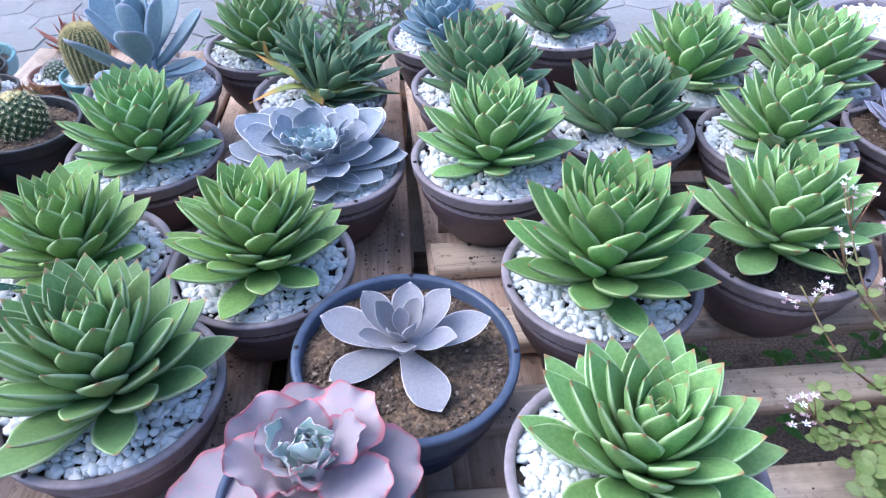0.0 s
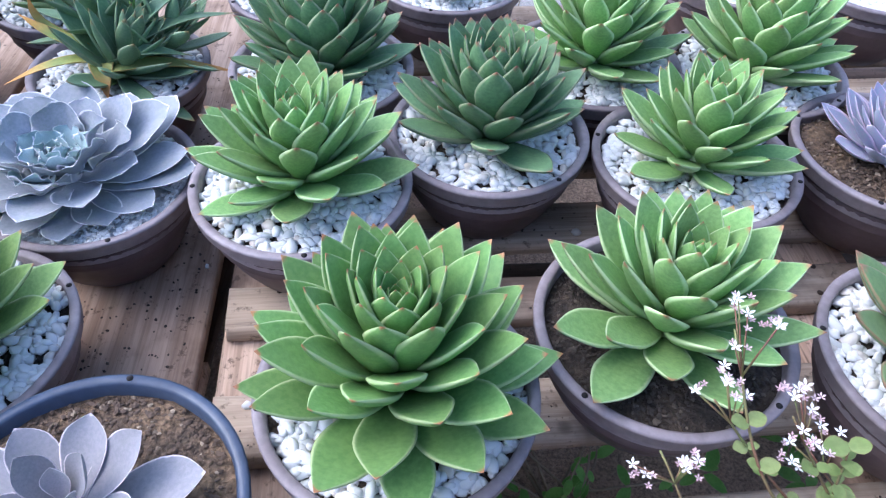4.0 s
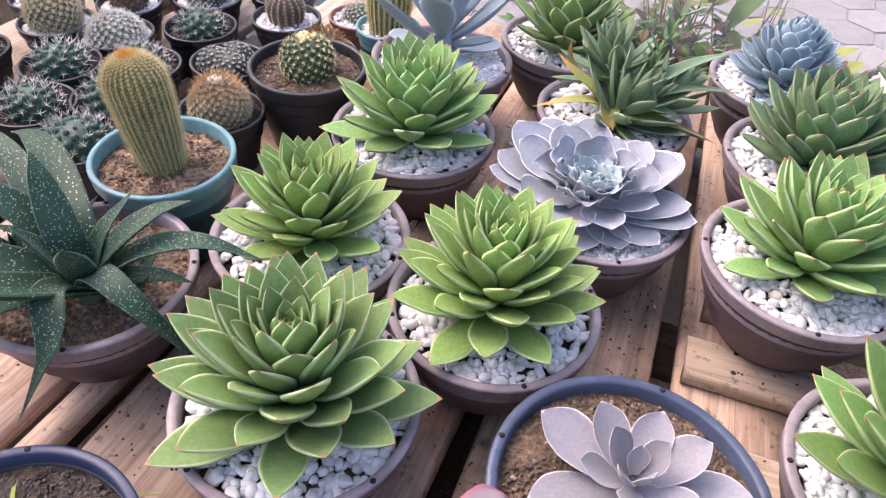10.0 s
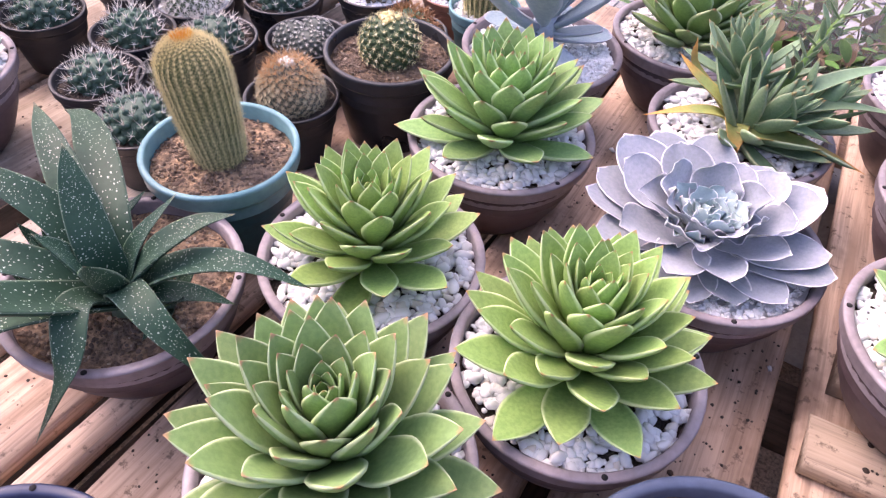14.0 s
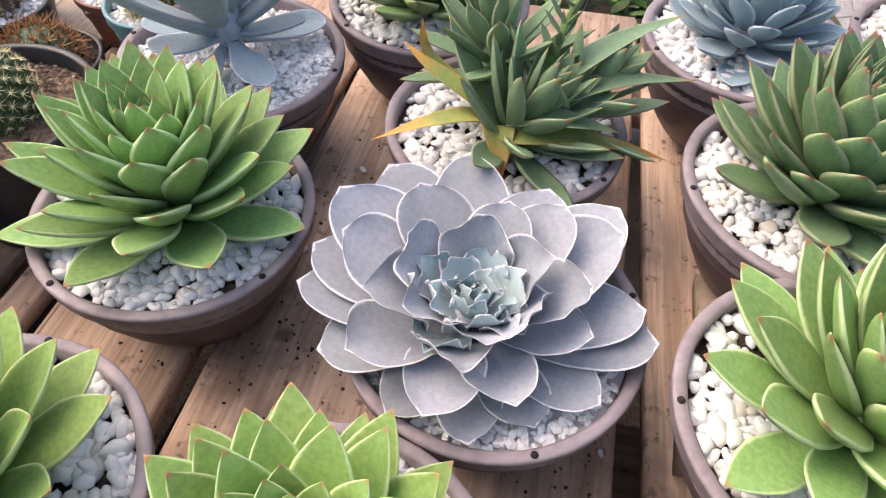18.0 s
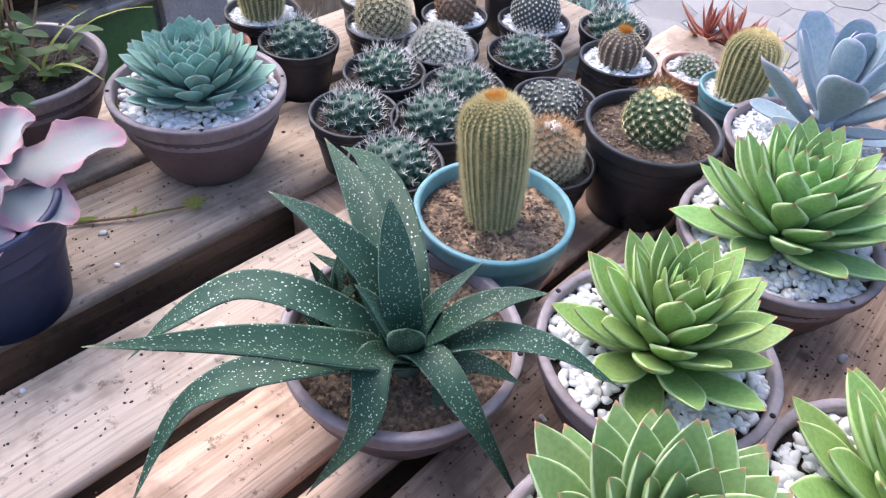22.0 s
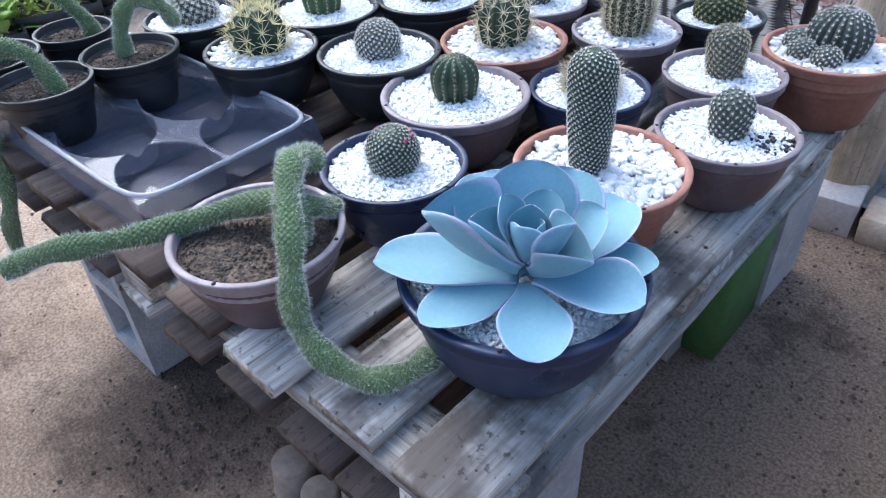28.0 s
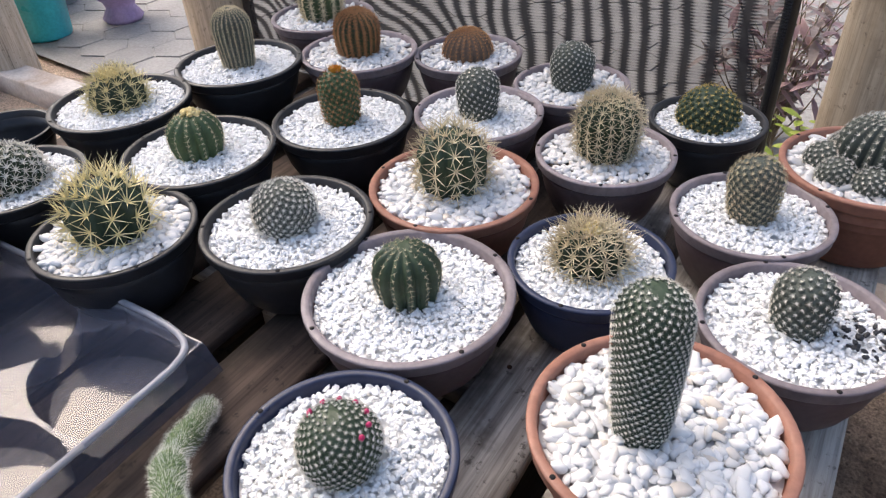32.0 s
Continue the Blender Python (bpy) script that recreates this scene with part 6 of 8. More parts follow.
fill(th, "grit", 0.130, 0.117, 3)


BLUE_LEAVES = (((-2.085, -0.003, 0.622), 0.54, 0.40, 0.10, 0.118), ((-1.972, -0.030, 0.618), 0.56, 0.22, 0.05, 0.116), ((-1.850, 0.014, 0.622), 0.66, 0.14, -0.20, 0.120),
               ((-1.824, 0.140, 0.634), 0.74, 0.40, 0.15, 0.124), ((-1.868, 0.224, 0.622), 0.56, 0.20, 0.05, 0.114), ((-1.943, 0.266, 0.642), 0.62, 0.30, 0.20, 0.116),
               ((-2.084, 0.162, 0.664), 0.70, 0.35, 0.25, 0.122),
               ((-1.975, 0.208, 0.696), 0.80, 0.22, 0.30, 0.128), ((-2.042, 0.108, 0.696), 0.86, 0.25, 0.30, 0.128), ((-1.992, 0.154, 0.724), 0.90, 0.25, 0.35, 0.134),
               ((-2.034, 0.030, 0.697), 0.74, 1.25, 0.60, 0.132), ((-1.905, 0.174, 0.690), 0.84, 0.30, 0.40, 0.132), ((-1.872, 0.114, 0.674), 0.84, 1.30, 0.50, 0.132),
               ((-1.899, 0.114, 0.708), 0.66, 1.00, 0.55, 0.142), ((-1.987, 0.053, 0.698), 0.72, 0.95, 0.60, 0.140), ((-1.980, 0.094, 0.712), 0.62, 0.50, 0.50, 0.146),
               ((-1.958, 0.144, 0.706), 0.72, 0.50, 0.50, 0.146), ((-1.953, 0.110, 0.706), 0.85, 0.55, 0.60, 0.150), ((-1.940, 0.080, 0.700), 0.85, 0.60, 0.60, 0.150), ((-1.930, 0.104, 0.698), 0.75, 0.60, 0.60, 0.152))
placed_leaves(th, pose(-1.972, 0.120, BLUE_Z), POWDER_LEAF, (-1.943, 0.097), 0.11, 0.165, [(tip, w, cup, bend, z0 + 0.5 - BLUE_Z) for tip, w, cup, bend, z0 in BLUE_LEAVES], "obovate", wave=0.08)


# hairy trailing stems
def hairy_stem(parent, pts, radius, seed, pale_end=False):
    rng = np.random.default_rng(seed)
    line = smooth_line(pts, 9)
    n = len(line)
    rad = [radius * (0.9 + 0.12 * math.sin(i * 0.5)) * (1 if i < n - 5 else 0.55 + 0.09 * (n - i)) for i in range(n)]
    stem = part("stem", mesh("stem", *tube(line, rad, 14)), CACTUS_SOFT, parent, "hairy grey green trailing stem")
    warts = []
    for i in range(0, n - 1):
        d = (line[i + 1] - line[i]).normalized()
        o = d.orthogonal().normalized()
        for row in range(2):
            p = line[i].lerp(line[i + 1], 0.5 * row)
            for q in range(12):
                w = Matrix.Rotation(6.2832 * (q + 0.5 * ((2 * i + row) % 2)) / 12, 3, d) @ o
                warts.append((ICO1[0] * rad[i] * 0.25 + np.array(p + w * rad[i] * 0.93), ICO1[1]))
    part("wart_coat", mesh("wart_coat", *join(warts)), CACTUS_SOFT, stem, kind="stuff")
    base, tip = [], []
    for i in range(n - 1):
        for _ in range(int((120 if i < n - 7 else 190) * min(radius / 0.0145, 1.0))):
            t = rng.uniform(0, 1)
            p = line[i].lerp(line[i + 1], t)
            d = (line[i + 1] - line[i]).normalized()
            o = d.orthogonal().normalized()
            o = Matrix.Rotation(rng.uniform(0, 6.283), 3, d) @ o
            r = rad[i] * (1 - t) + rad[i + 1] * t
            base.append(p + o * r * 0.95)
            tip.append(p + o * (r + rng.uniform(0.0030, 0.0085)) + d * rng.uniform(-0.002, 0.004))
    part("hair_coat", mesh("hair_coat", *spine_mesh(base, tip, 0.00021), smooth=False), HAIR, stem, kind="stuff")


th = thing("potted_cactus", "brown bowl of dark soil with long hairy trailing stems", "cactus", -2.257, -0.062, 0.486)
pot_parts(th, "bowl", 0.112, 0.117, POT_BROWN, RIM_BROWN)
fill(th, "soil", 0.10, 0.102, 4)
hairy_stem(th, [(0.05, 0.03, 0.103), (0.039, 0.037, 0.158), (-0.033, 0.003, 0.135), (-0.078, -0.065, 0.117), (-0.105, -0.15, 0.119), (-0.12, -0.21, 0.128), (-0.115, -0.265, 0.131)], 0.0145, 1)
hairy_stem(th, [(0.045, 0.025, 0.133), (0.03, 0.045, 0.171), (-0.05, 0.085, 0.153), (-0.115, 0.115, 0.121), (-0.165, 0.142, 0.083), (-0.215, 0.19, 0.043), (-0.245, 0.225, 0.024)], 0.014, 8)
hairy_stem(th, [(0.012, 0.094, 0.181), (0.017, 0.070, 0.201), (0.048, 0.034, 0.203), (0.096, 0.002, 0.173), (0.128, -0.024, 0.131), (0.142, -0.034, 0.079), (0.178, -0.028, 0.043), (0.219, 0.001, 0.0165), (0.238, 0.043, 0.0125), (0.236, 0.098, 0.0120)], 0.0145, 2)
hairy_stem(th, [(0.030, 0.020, 0.093), (0.040, 0.024, 0.143), (0.060, 0.020, 0.189)], 0.0140, 9)
hairy_stem(th, [(0.036, 0.045, 0.148), (0.034, 0.075, 0.131), (0.026, 0.105, 0.113)], 0.013, 3)


def tray_pot(x, y, r, seed, label):
    th = thing("potted_cactus", label, "cactus", x, y, bench_z(x) + 0.012, 0, "pots with arching hairy stems")
    pot_parts(th, "taper", r, 0.105, POT_BLACK, POT_BLACK)
    fill(th, "soil", r * 0.9, 0.086, seed)
    return th


th = tray_pot(-2.885, -0.130, 0.088, 1, "black pot with a hairy stem hanging over the tray")
hairy_stem(th, [(0.03, 0.02, 0.085), (0.0, 0.0, 0.15), (-0.03, -0.045, 0.165), (-0.045, -0.085, 0.10), (-0.055, -0.10, 0.0), (-0.045, -0.12, -0.10), (-0.06, -0.14, -0.17), (-0.06, -0.15, -0.25)], 0.0145, 4)
th = tray_pot(-2.905, 0.037, 0.090, 2, "black pot with a hooked hairy stem on the tray")
hairy_stem(th, [(-0.02, -0.005, 0.085), (-0.02, 0.0, 0.13), (-0.015, 0.02, 0.175), (0.0, 0.055, 0.185), (0.0, 0.085, 0.16), (-0.005, 0.10, 0.125)], 0.0145, 5)
th = tray_pot(-3.060, -0.167, 0.088, 3, "black pot with a drooping hairy stem on the tray")
hairy_stem(th, [(0.0, 0.03, 0.085), (0.02, 0.0, 0.16), (0.035, -0.04, 0.205), (0.02, -0.08, 0.19), (0.0, -0.115, 0.13), (-0.01, -0.13, 0.07)], 0.0145, 6)
th = tray_pot(-3.085, -0.005, 0.076, 4, "black pot with a long arching hairy stem on the tray")
hairy_stem(th, [(0.01, 0.035, 0.085), (0.005, 0.02, 0.13), (-0.01, -0.03, 0.195), (0.03, -0.09, 0.215), (0.07, -0.14, 0.20), (0.09, -0.165, 0.165)], 0.0145, 7)


# the moulded plastic tray
def tray():
    th = thing("plastic_tray", "smoky clear moulded plastic seedling tray on the bench", "tray", -2.832, -0.014, bench_z(-2.832) + 0.003, 8.5)
    th.matrix_world = pose(-2.832, -0.014, bench_z(-2.832) + 0.003, 0, 2.0, 8.5)
    n, k, sx, sy, hgt = 211, 115, 0.315, 0.168, 0.052

    def height(x, y):
        edge = max((abs(x) - sx), (abs(y) - sy))
        far = min(math.hypot((x - wx) / 0.095, (abs(y) - 0.0790) / 0.071) for wx in (0.2570, 0.0575, -0.1475, -0.3100))
        up = min(max((far - 1.0) / 0.07, 0.0), 1.0) * 0.84
        wall = min(max((edge + 0.014) / 0.008, 0.0), 1.0)
        if edge > 0:
            return 0.006 + hgt * max(1.0 - edge / 0.009, 0.0)
        return 0.006 + hgt * max(up, wall)
    gx, gy = np.linspace(-1, 1, n), np.linspace(-1, 1, k)
    out_x, out_y = sx + 0.009, sy + 0.009
    v = [(x * out_x, y * out_y, height(x * out_x, y * out_y)) for x in gx for y in gy]
    f = [(i * k + j, i * k + k + j, i * k + k + j + 1, i * k + j + 1) for i in range(n - 1) for j in range(k - 1)]
    part("shell", mesh("shell", v, f, smooth=False), CLEAR_TRAY, th)
    line = []
    for k in range(33):
        a = 2 * math.pi * k / 32
        c, s = math.cos(a), math.sin(a)
        line.append((math.copysign(abs(c) ** 0.22, c) * sx * 1.01, math.copysign(abs(s) ** 0.22, s) * sy * 1.01, hgt + 0.008))
    part("rim", mesh("rim", *tube(line, [0.0045] * len(line), 8)), TRAY_RIM, th)


tray()

# ---- small cacti on the brown bench ----
G1 = "small cacti on the brown bench"
L1 = LEFT_TOP


def small_pot(x, y, seed, label, bedding="soil", r=0.063, h=0.088, wall=POT_BLACK, lip=POT_BLACK, raise_by=0.0):
    th = potted("potted_cactus", label, "cactus", x, y, L1 + raise_by, "taper", r, h, wall, lip, bedding, seed, G1, 0.9)
    return th, h * 0.9 - 0.008


for i, (x, y) in enumerate(((-0.970, 0.722), (-0.887, 0.797), (-0.848, 0.688), (-1.028, 0.829), (-0.921, 0.890), (-1.180, 0.785), (-0.930, 1.045), (-0.890, 1.238))):
    th, z = small_pot(x, y, i, "small dark star-ribbed cactus with cream spines in a black pot")
    cactus(th, z, 0.034 + 0.003 * (i % 3), 0.040 + 0.004 * (i % 2), 100 + i, CACTUS_STAR, SPINE_CREAM, 0, 58, 5, 0.016, 0.00034, 0.70, bump=0.20, upward=0.55, dots=0.0012)
th, z = small_pot(-1.145, 0.930, 9, "brown-haired pale cactus in a black pot of white grit", "grit")
cactus(th, z, 0.040, 0.070, 110, CACTUS_GREEN, SPINE_PALE, 0, 190, 8, 0.013, 0.00055, 0.9, bump=0.06)
th, z = small_pot(-1.030, 0.950, 10, "low whitish haired cactus in a black pot of grit", "grit")
cactus(th, z, 0.043, 0.045, 111, CACTUS_GREEN, SPINE_WHITE, 0, 150, 8, 0.013, 0.00055, 0.9, bump=0.06)
th, z = small_pot(-0.996, 1.145, 11, "white ball-shaped cactus in a black pot of white grit", "grit")
cactus(th, z, 0.040, 0.072, 112, CACTUS_GREY, SPINE_WHITE, 0, 330, 9, 0.0035, 0.00065, 1.5, bump=0.05)
th, z = small_pot(-0.825, 1.153, 12, "short brown cactus with a burnt orange top in white grit", "grit")
cactus(th, z, 0.032, 0.062, 113, CACTUS_BROWN, SPINE_PALE, 16, 12, 6, 0.006, 0.00055, 1.1, bump=0.08, crown=ORANGE)
th, z = small_pot(-0.812, 0.972, 13, "small blue grey clustered cactus in dark soil")
for k, (ax, ay) in enumerate(((0.012, 0.01), (-0.022, 0.0), (0.0, -0.026))):
    cactus(th, z, 0.026, 0.036, 114 + k, CACTUS_GREY, SPINE_WHITE, 0, 90, 6, 0.005, 0.00055, 1.2, at=(ax, ay), bump=0.12)
th, z = small_pot(-0.735, 1.260, 14, "pale cactus in a red clay pot of white pebbles", "pebble", 0.058, 0.07, POT_CLAY, RIM_CLAY)
cactus(th, z, 0.030, 0.036, 118, CACTUS_GREEN, SPINE_WHITE, 0, 120, 8, 0.008, 0.00055, 1.0, bump=0.06)
th, z = small_pot(-0.640, 1.200, 15, "golden cactus column in a small teal pot", "grit", 0.058, 0.10, POT_TEAL, RIM_TEAL)
cactus(th, z, 0.036, 0.105, 119, CACTUS_GOLD, SPINE_GILT, 24, 24, 10, 0.0092, 0.00030, 0.9, bump=0.07, tilt=6)
th, z = small_pot(-1.275, 0.683, 16, "small round green cactus in a low terracotta pot", "tan", 0.063, 0.075, POT_CLAY, POT_CLAY)
cactus(th, z, 0.034, 0.038, 120, CACTUS_GREEN, SPINE_WHITE, 9, 5, 3, 0.004, 0.00055, 1.1, bump=0.09)
th, z = small_pot(-1.300, 0.800, 17, "golden cactus column in a black pot of white grit", "grit")
cactus(th, z, 0.036, 0.112, 121, CACTUS_GOLD, SPINE_GILT, 24, 24, 10, 0.0092, 0.00030, 0.9, bump=0.07, crown=ORANGE)
th, z = small_pot(-1.107, 1.243, 18, "tall pale green cactus column in a large black pot of grit", "grit", 0.083, 0.125)
cactus(th, z, 0.038, 0.130, 122, CACTUS_GREEN, SPINE_WHITE, 22, 26, 5, 0.006, 0.00055, 1.1, bump=0.06, tilt=3)
th, z = small_pot(-1.302, 1.060, 19, "dark warty cactus in a black pot of brown soil")
cactus(th, z, 0.034, 0.066, 123, CACTUS_BROWN, SPINE_PALE, 0, 150, 6, 0.005, 0.00055, 1.1, bump=0.10)
for i, (x, y) in enumerate(((-1.205, 1.125), (-1.235, 0.985), (-1.095, 1.050))):
    th, z = small_pot(x, y, 20 + i, "short brown cactus with a burnt crown in white grit", "grit", 0.058)
    cactus(th, z, 0.032, 0.066, 124 + i, CACTUS_BROWN, SPINE_BROWN, 0, 150, 6, 0.006, 0.00055, 1.1, bump=0.08, crown=ORANGE if i < 2 else None)
th, z = small_pot(-0.721, 0.837, 24, "round cactus with rusty hairs in a grey black pot", "soil", 0.064, 0.095)
cactus(th, z, 0.040, 0.060, 130, CACTUS_GREY, SPINE_PALE, 0, 220, 10, 0.010, 0.0004, 1.0, bump=0.05)
cactus(th, z + 0.034, 0.030, 0.032, 131, CACTUS_GREY, SPINE_RUST, 0, 80, 8, 0.018, 0.0003, 0.8, bump=0.05, name="cactus_top", upward=0.5, crown=SPINE_WHITE)
th, z = small_pot(-0.647, 0.957, 25, "round green cactus with pale warts in a large black pot", "tan", 0.090, 0.135)
cactus(th, z, 0.037, 0.064, 132, CACTUS_GREEN, SPINE_STRAW, 0, 150, 8, 0.008, 0.0004, 1.0, bump=0.13, crown=WOOL, dots=0.0011)
th, z = small_pot(-0.700, 1.075, 28, "low bristly cactus with reddish spines in brown soil", "soil", 0.060, 0.09)
cactus(th, z, 0.036, 0.048, 135, CACTUS_GREEN, SPINE_BROWN, 0, 90, 7, 0.018, 0.00055, 1.0, bump=0.08, upward=0.6)
# golden column in the teal pot
th = thing("potted_cactus", "tall golden cactus with an orange crown in a teal pot", "cactus", -0.668, 0.668, L1)
pot_parts(th, "taper", 0.088, 0.140, POT_TEAL, RIM_TEAL)
fill(th, "tan", 0.080, 0.122, 5)
cactus(th, 0.118, 0.0330, 0.150, 140, CACTUS_GOLD, SPINE_GILT, 28, 34, 9, 0.0092, 0.00028, 0.8, waist=0.70, bump=0.07, tilt=-7, crown=ORANGE)

# ---- leafy plants, pots at the front, and the surroundings ----
THIN = {}


def thin_leaf(kind, width, bend, cup=0.15):
    key = (kind, width, bend)
    if key not in THIN:
        v, f, uv, rows, cols = [], [], [], 7, 5
        for i in range(rows):
            t = i / (rows - 1)
            q = 0.35 * t + 0.65 * math.sin(t * math.pi / 2)
            w = max(width * 0.5 * leaf_shape(kind, q), 0.004)
            a = bend * q
            for j in range(cols):
                y = 2 * j / (cols - 1) - 1
                z = cup * w * abs(y) ** 1.3 + 0.10 * w * math.sin(5.0 * q + 2.0 * y)
                v.append((math.sin(a) / bend - z * math.sin(a), y * w, (1 - math.cos(a)) / bend + z * math.cos(a)))
                uv.append((0.5 + 0.5 * y, q))
        f = [(i * cols + j, i * cols + cols + j, i * cols + cols + j + 1, i * cols + j + 1) for i in range(rows - 1) for j in range(cols - 1)]
        THIN[key] = (np.array(v), f, np.array(uv))
    return THIN[key]


def cloud(name, rows, mat, parent, kind="oval", width=0.5, bend=-0.3, label=""):
    """Many thin leaves in one mesh: rows of (place, azimuth, climb, length)."""
    bv, bf, buv = thin_leaf(kind, width, bend)
    vs, fs, us = [], [], []
    for i, (p, az, el, ln) in enumerate(rows):
        m = np.array(Matrix.Rotation(az, 3, "Z") @ Matrix.Rotation(-el, 3, "Y"))
        vs.append((bv * ln) @ m.T + np.array(p))
        n = i * len(bv)
        fs += [tuple(q + n for q in face) for face in bf]
        us.append(buv)
    return part(name, mesh(name, np.concatenate(vs), fs, np.concatenate(us)), mat, parent, label, kind="stuff")


def shrub(th, seed, stems, height, spread, leaf_len, per, mat, wood=STEM, kind="oval", width=0.5, start=(0, 0, 0), thick=0.004, lean=(0, 0), bend=-0.3, droop=0.2):
    rng = np.random.default_rng(seed)
    rows = []
    for _ in range(stems):
        a = rng.uniform(0, 6.283)
        h = height * rng.uniform(0.55, 1.1)
        sp = spread * rng.uniform(0.3, 1.0)
        p0 = Vector(start) + Vector((rng.uniform(-0.3, 0.3) * spread * 0.4, rng.uniform(-0.3, 0.3) * spread * 0.4, 0))
        tip = p0 + Vector((math.cos(a) * sp + lean[0], math.sin(a) * sp + lean[1], h))
        mid = p0.lerp(tip, 0.5) + Vector((rng.uniform(-1, 1) * sp * 0.25, rng.uniform(-1, 1) * sp * 0.25, h * 0.12))
        line = smooth_line([p0, mid, tip], 5)
        part("stem", mesh("stem", *tube(line, [thick * (1 - 0.7 * i / len(line)) for i in range(len(line))], 5)), wood, th)
        for _ in range(per):
            t = rng.uniform(0.15, 1.0) ** 0.8
            k = min(int(t * (len(line) - 1)), len(line) - 2)
            p = line[k].lerp(line[k + 1], rng.uniform(0, 1))
            rows.append((tuple(p), rng.uniform(0, 6.283), rng.uniform(-0.5, 0.9) - droop, leaf_len * rng.uniform(0.55, 1.25)))
    cloud("foliage", rows, mat, th, kind, width, bend)
    return rows


def blossoms(th, rng, spots, size, mat, name="blossom"):
    """Five-petalled small flowers."""
    out = []
    for p in spots:
        rows = []
        for k in range(5):
            a = k * 1.2566 + rng.uniform(0, 0.3)
            d = np.array([math.cos(a), math.sin(a), 0.35]) * size
            s = np.array([-math.sin(a), math.cos(a), 0]) * size * 0.22
            c = np.array(p)
            rows.append((np.array([c, c + d * 0.55 + s, c + d, c + d * 0.55 - s]), [(0, 1, 2, 3)]))
        out.append(join(rows))
    part(name, mesh(name, *join(out), smooth=False), mat, th, kind="stuff")


# leggy shrub in the large brown pot
th = thing("potted_shrub", "leggy shrub with red stems and pale pink flowers", "plant", -1.300, 0.410, LEFT_TOP)
pot_parts(th, "bowl", 0.118, 0.125, POT_BROWN, RIM_BROWN)
fill(th, "soil", 0.106, 0.105, 2)
rng = np.random.default_rng(91)
rows, flowers = [], []
for tipx, tipy, tipz, n, bloom in ((-0.075, -0.10, 0.42, 13, 1), (-0.12, -0.06, 0.36, 11, 1), (0.0, -0.14, 0.283, 11, 1), (0.009, 0.05, 0.327, 12, 1), (-0.08, 0.06, 0.48, 14, 1),
                                    (0.03, 0.10, 0.41, 12, 0), (0.10, 0.05, 0.42, 13, 0), (-0.142, -0.189, 0.366, 12, 0), (-0.20, -0.10, 0.30, 12, 1), (-0.19, 0.12, 0.44, 13, 1), (-0.10, 0.16, 0.30, 10, 0),
                                    (-0.16, -0.16, 0.10, 12, 0), (-0.06, -0.20, 0.02, 11, 0), (0.12, -0.05, 0.20, 10, 0)):
    rise = tipz - 0.10
    line = smooth_line([(0.02 * np.sign(tipx), 0, 0.10), (tipx * 0.2 + rng.uniform(-0.02, 0.02), tipy * 0.2 + rng.uniform(-0.02, 0.02), 0.11 + abs(rise) * 0.55), (tipx * 0.65, tipy * 0.65, 0.11 + rise * 0.92), (tipx, tipy, tipz)], 6)
    part("stem", mesh("stem", *tube(line, [0.0024 * (1 - 0.7 * i / len(line)) for i in range(len(line))], 6)), RED_STEM, th)
    for _ in range(n):
        k = int(rng.integers(4, len(line) - 1))
        rows.append((tuple(line[k]), rng.uniform(0, 6.28), rng.uniform(-0.6, 0.5), rng.uniform(0.018, 0.038)))
    if bloom:
        flowers += [tuple(line[-1] + Vector(rng.uniform(-0.026, 0.026, 3))) for _ in range(16)]
for _ in range(30):
    a, r = rng.uniform(0, 6.28), rng.uniform(0.02, 0.11)
    rows.append(((r * math.cos(a), r * math.sin(a), 0.112 + rng.uniform(0, 0.06)), a + rng.uniform(-1, 1), rng.uniform(-0.2, 0.8), rng.uniform(0.022, 0.045)))
withered = []
for _ in range(85):
    a, r = rng.uniform(2.2, 5.4), rng.uniform(0.06, 0.22)
    spot = (r * math.cos(a), r * math.sin(a), rng.uniform(0.07, 0.16) + 0.22 * rng.uniform(0, 1) ** 2)
    (withered if rng.uniform() < 0.42 else rows).append((spot, a + rng.uniform(-1.2, 1.2), rng.uniform(-0.7, 0.5), rng.uniform(0.016, 0.034)))
for k in range(9):
    a = 2.2 + 0.36 * k
    line = smooth_line([(0.03 * math.cos(a), 0.03 * math.sin(a), 0.10), (0.12 * math.cos(a), 0.12 * math.sin(a), 0.20 + 0.03 * (k % 3)), (0.20 * math.cos(a), 0.20 * math.sin(a), 0.16 + 0.05 * (k % 2)), (0.25 * math.cos(a), 0.25 * math.sin(a), 0.10)], 6)
    part("stem", mesh("stem", *tube(line, [0.0020 * (1 - 0.6 * i / len(line)) for i in range(len(line))], 6)), RED_STEM, th)
cloud("foliage", rows, SHRUB_LEAF, th, "oval", 0.68, -0.3)
cloud("withered_foliage", withered, BARK_LEAF, th, "oval", 0.6, -0.5, "brown withered leaves")
blossoms(th, rng, flowers, 0.009, PINK_PETAL)
cloud("grass_tuft", [((0.03, 0.03, 0.10), 0.9, 1.2, 0.20), ((0.035, 0.02, 0.10), 0.2, 1.0, 0.17), ((0.03, 0.02, 0.10), 1.6, 1.3, 0.13), ((0.03, 0.03, 0.10), 3.9, 1.2, 0.10)], BLADE_LEAF, th, "strap", 0.07, -1.2)

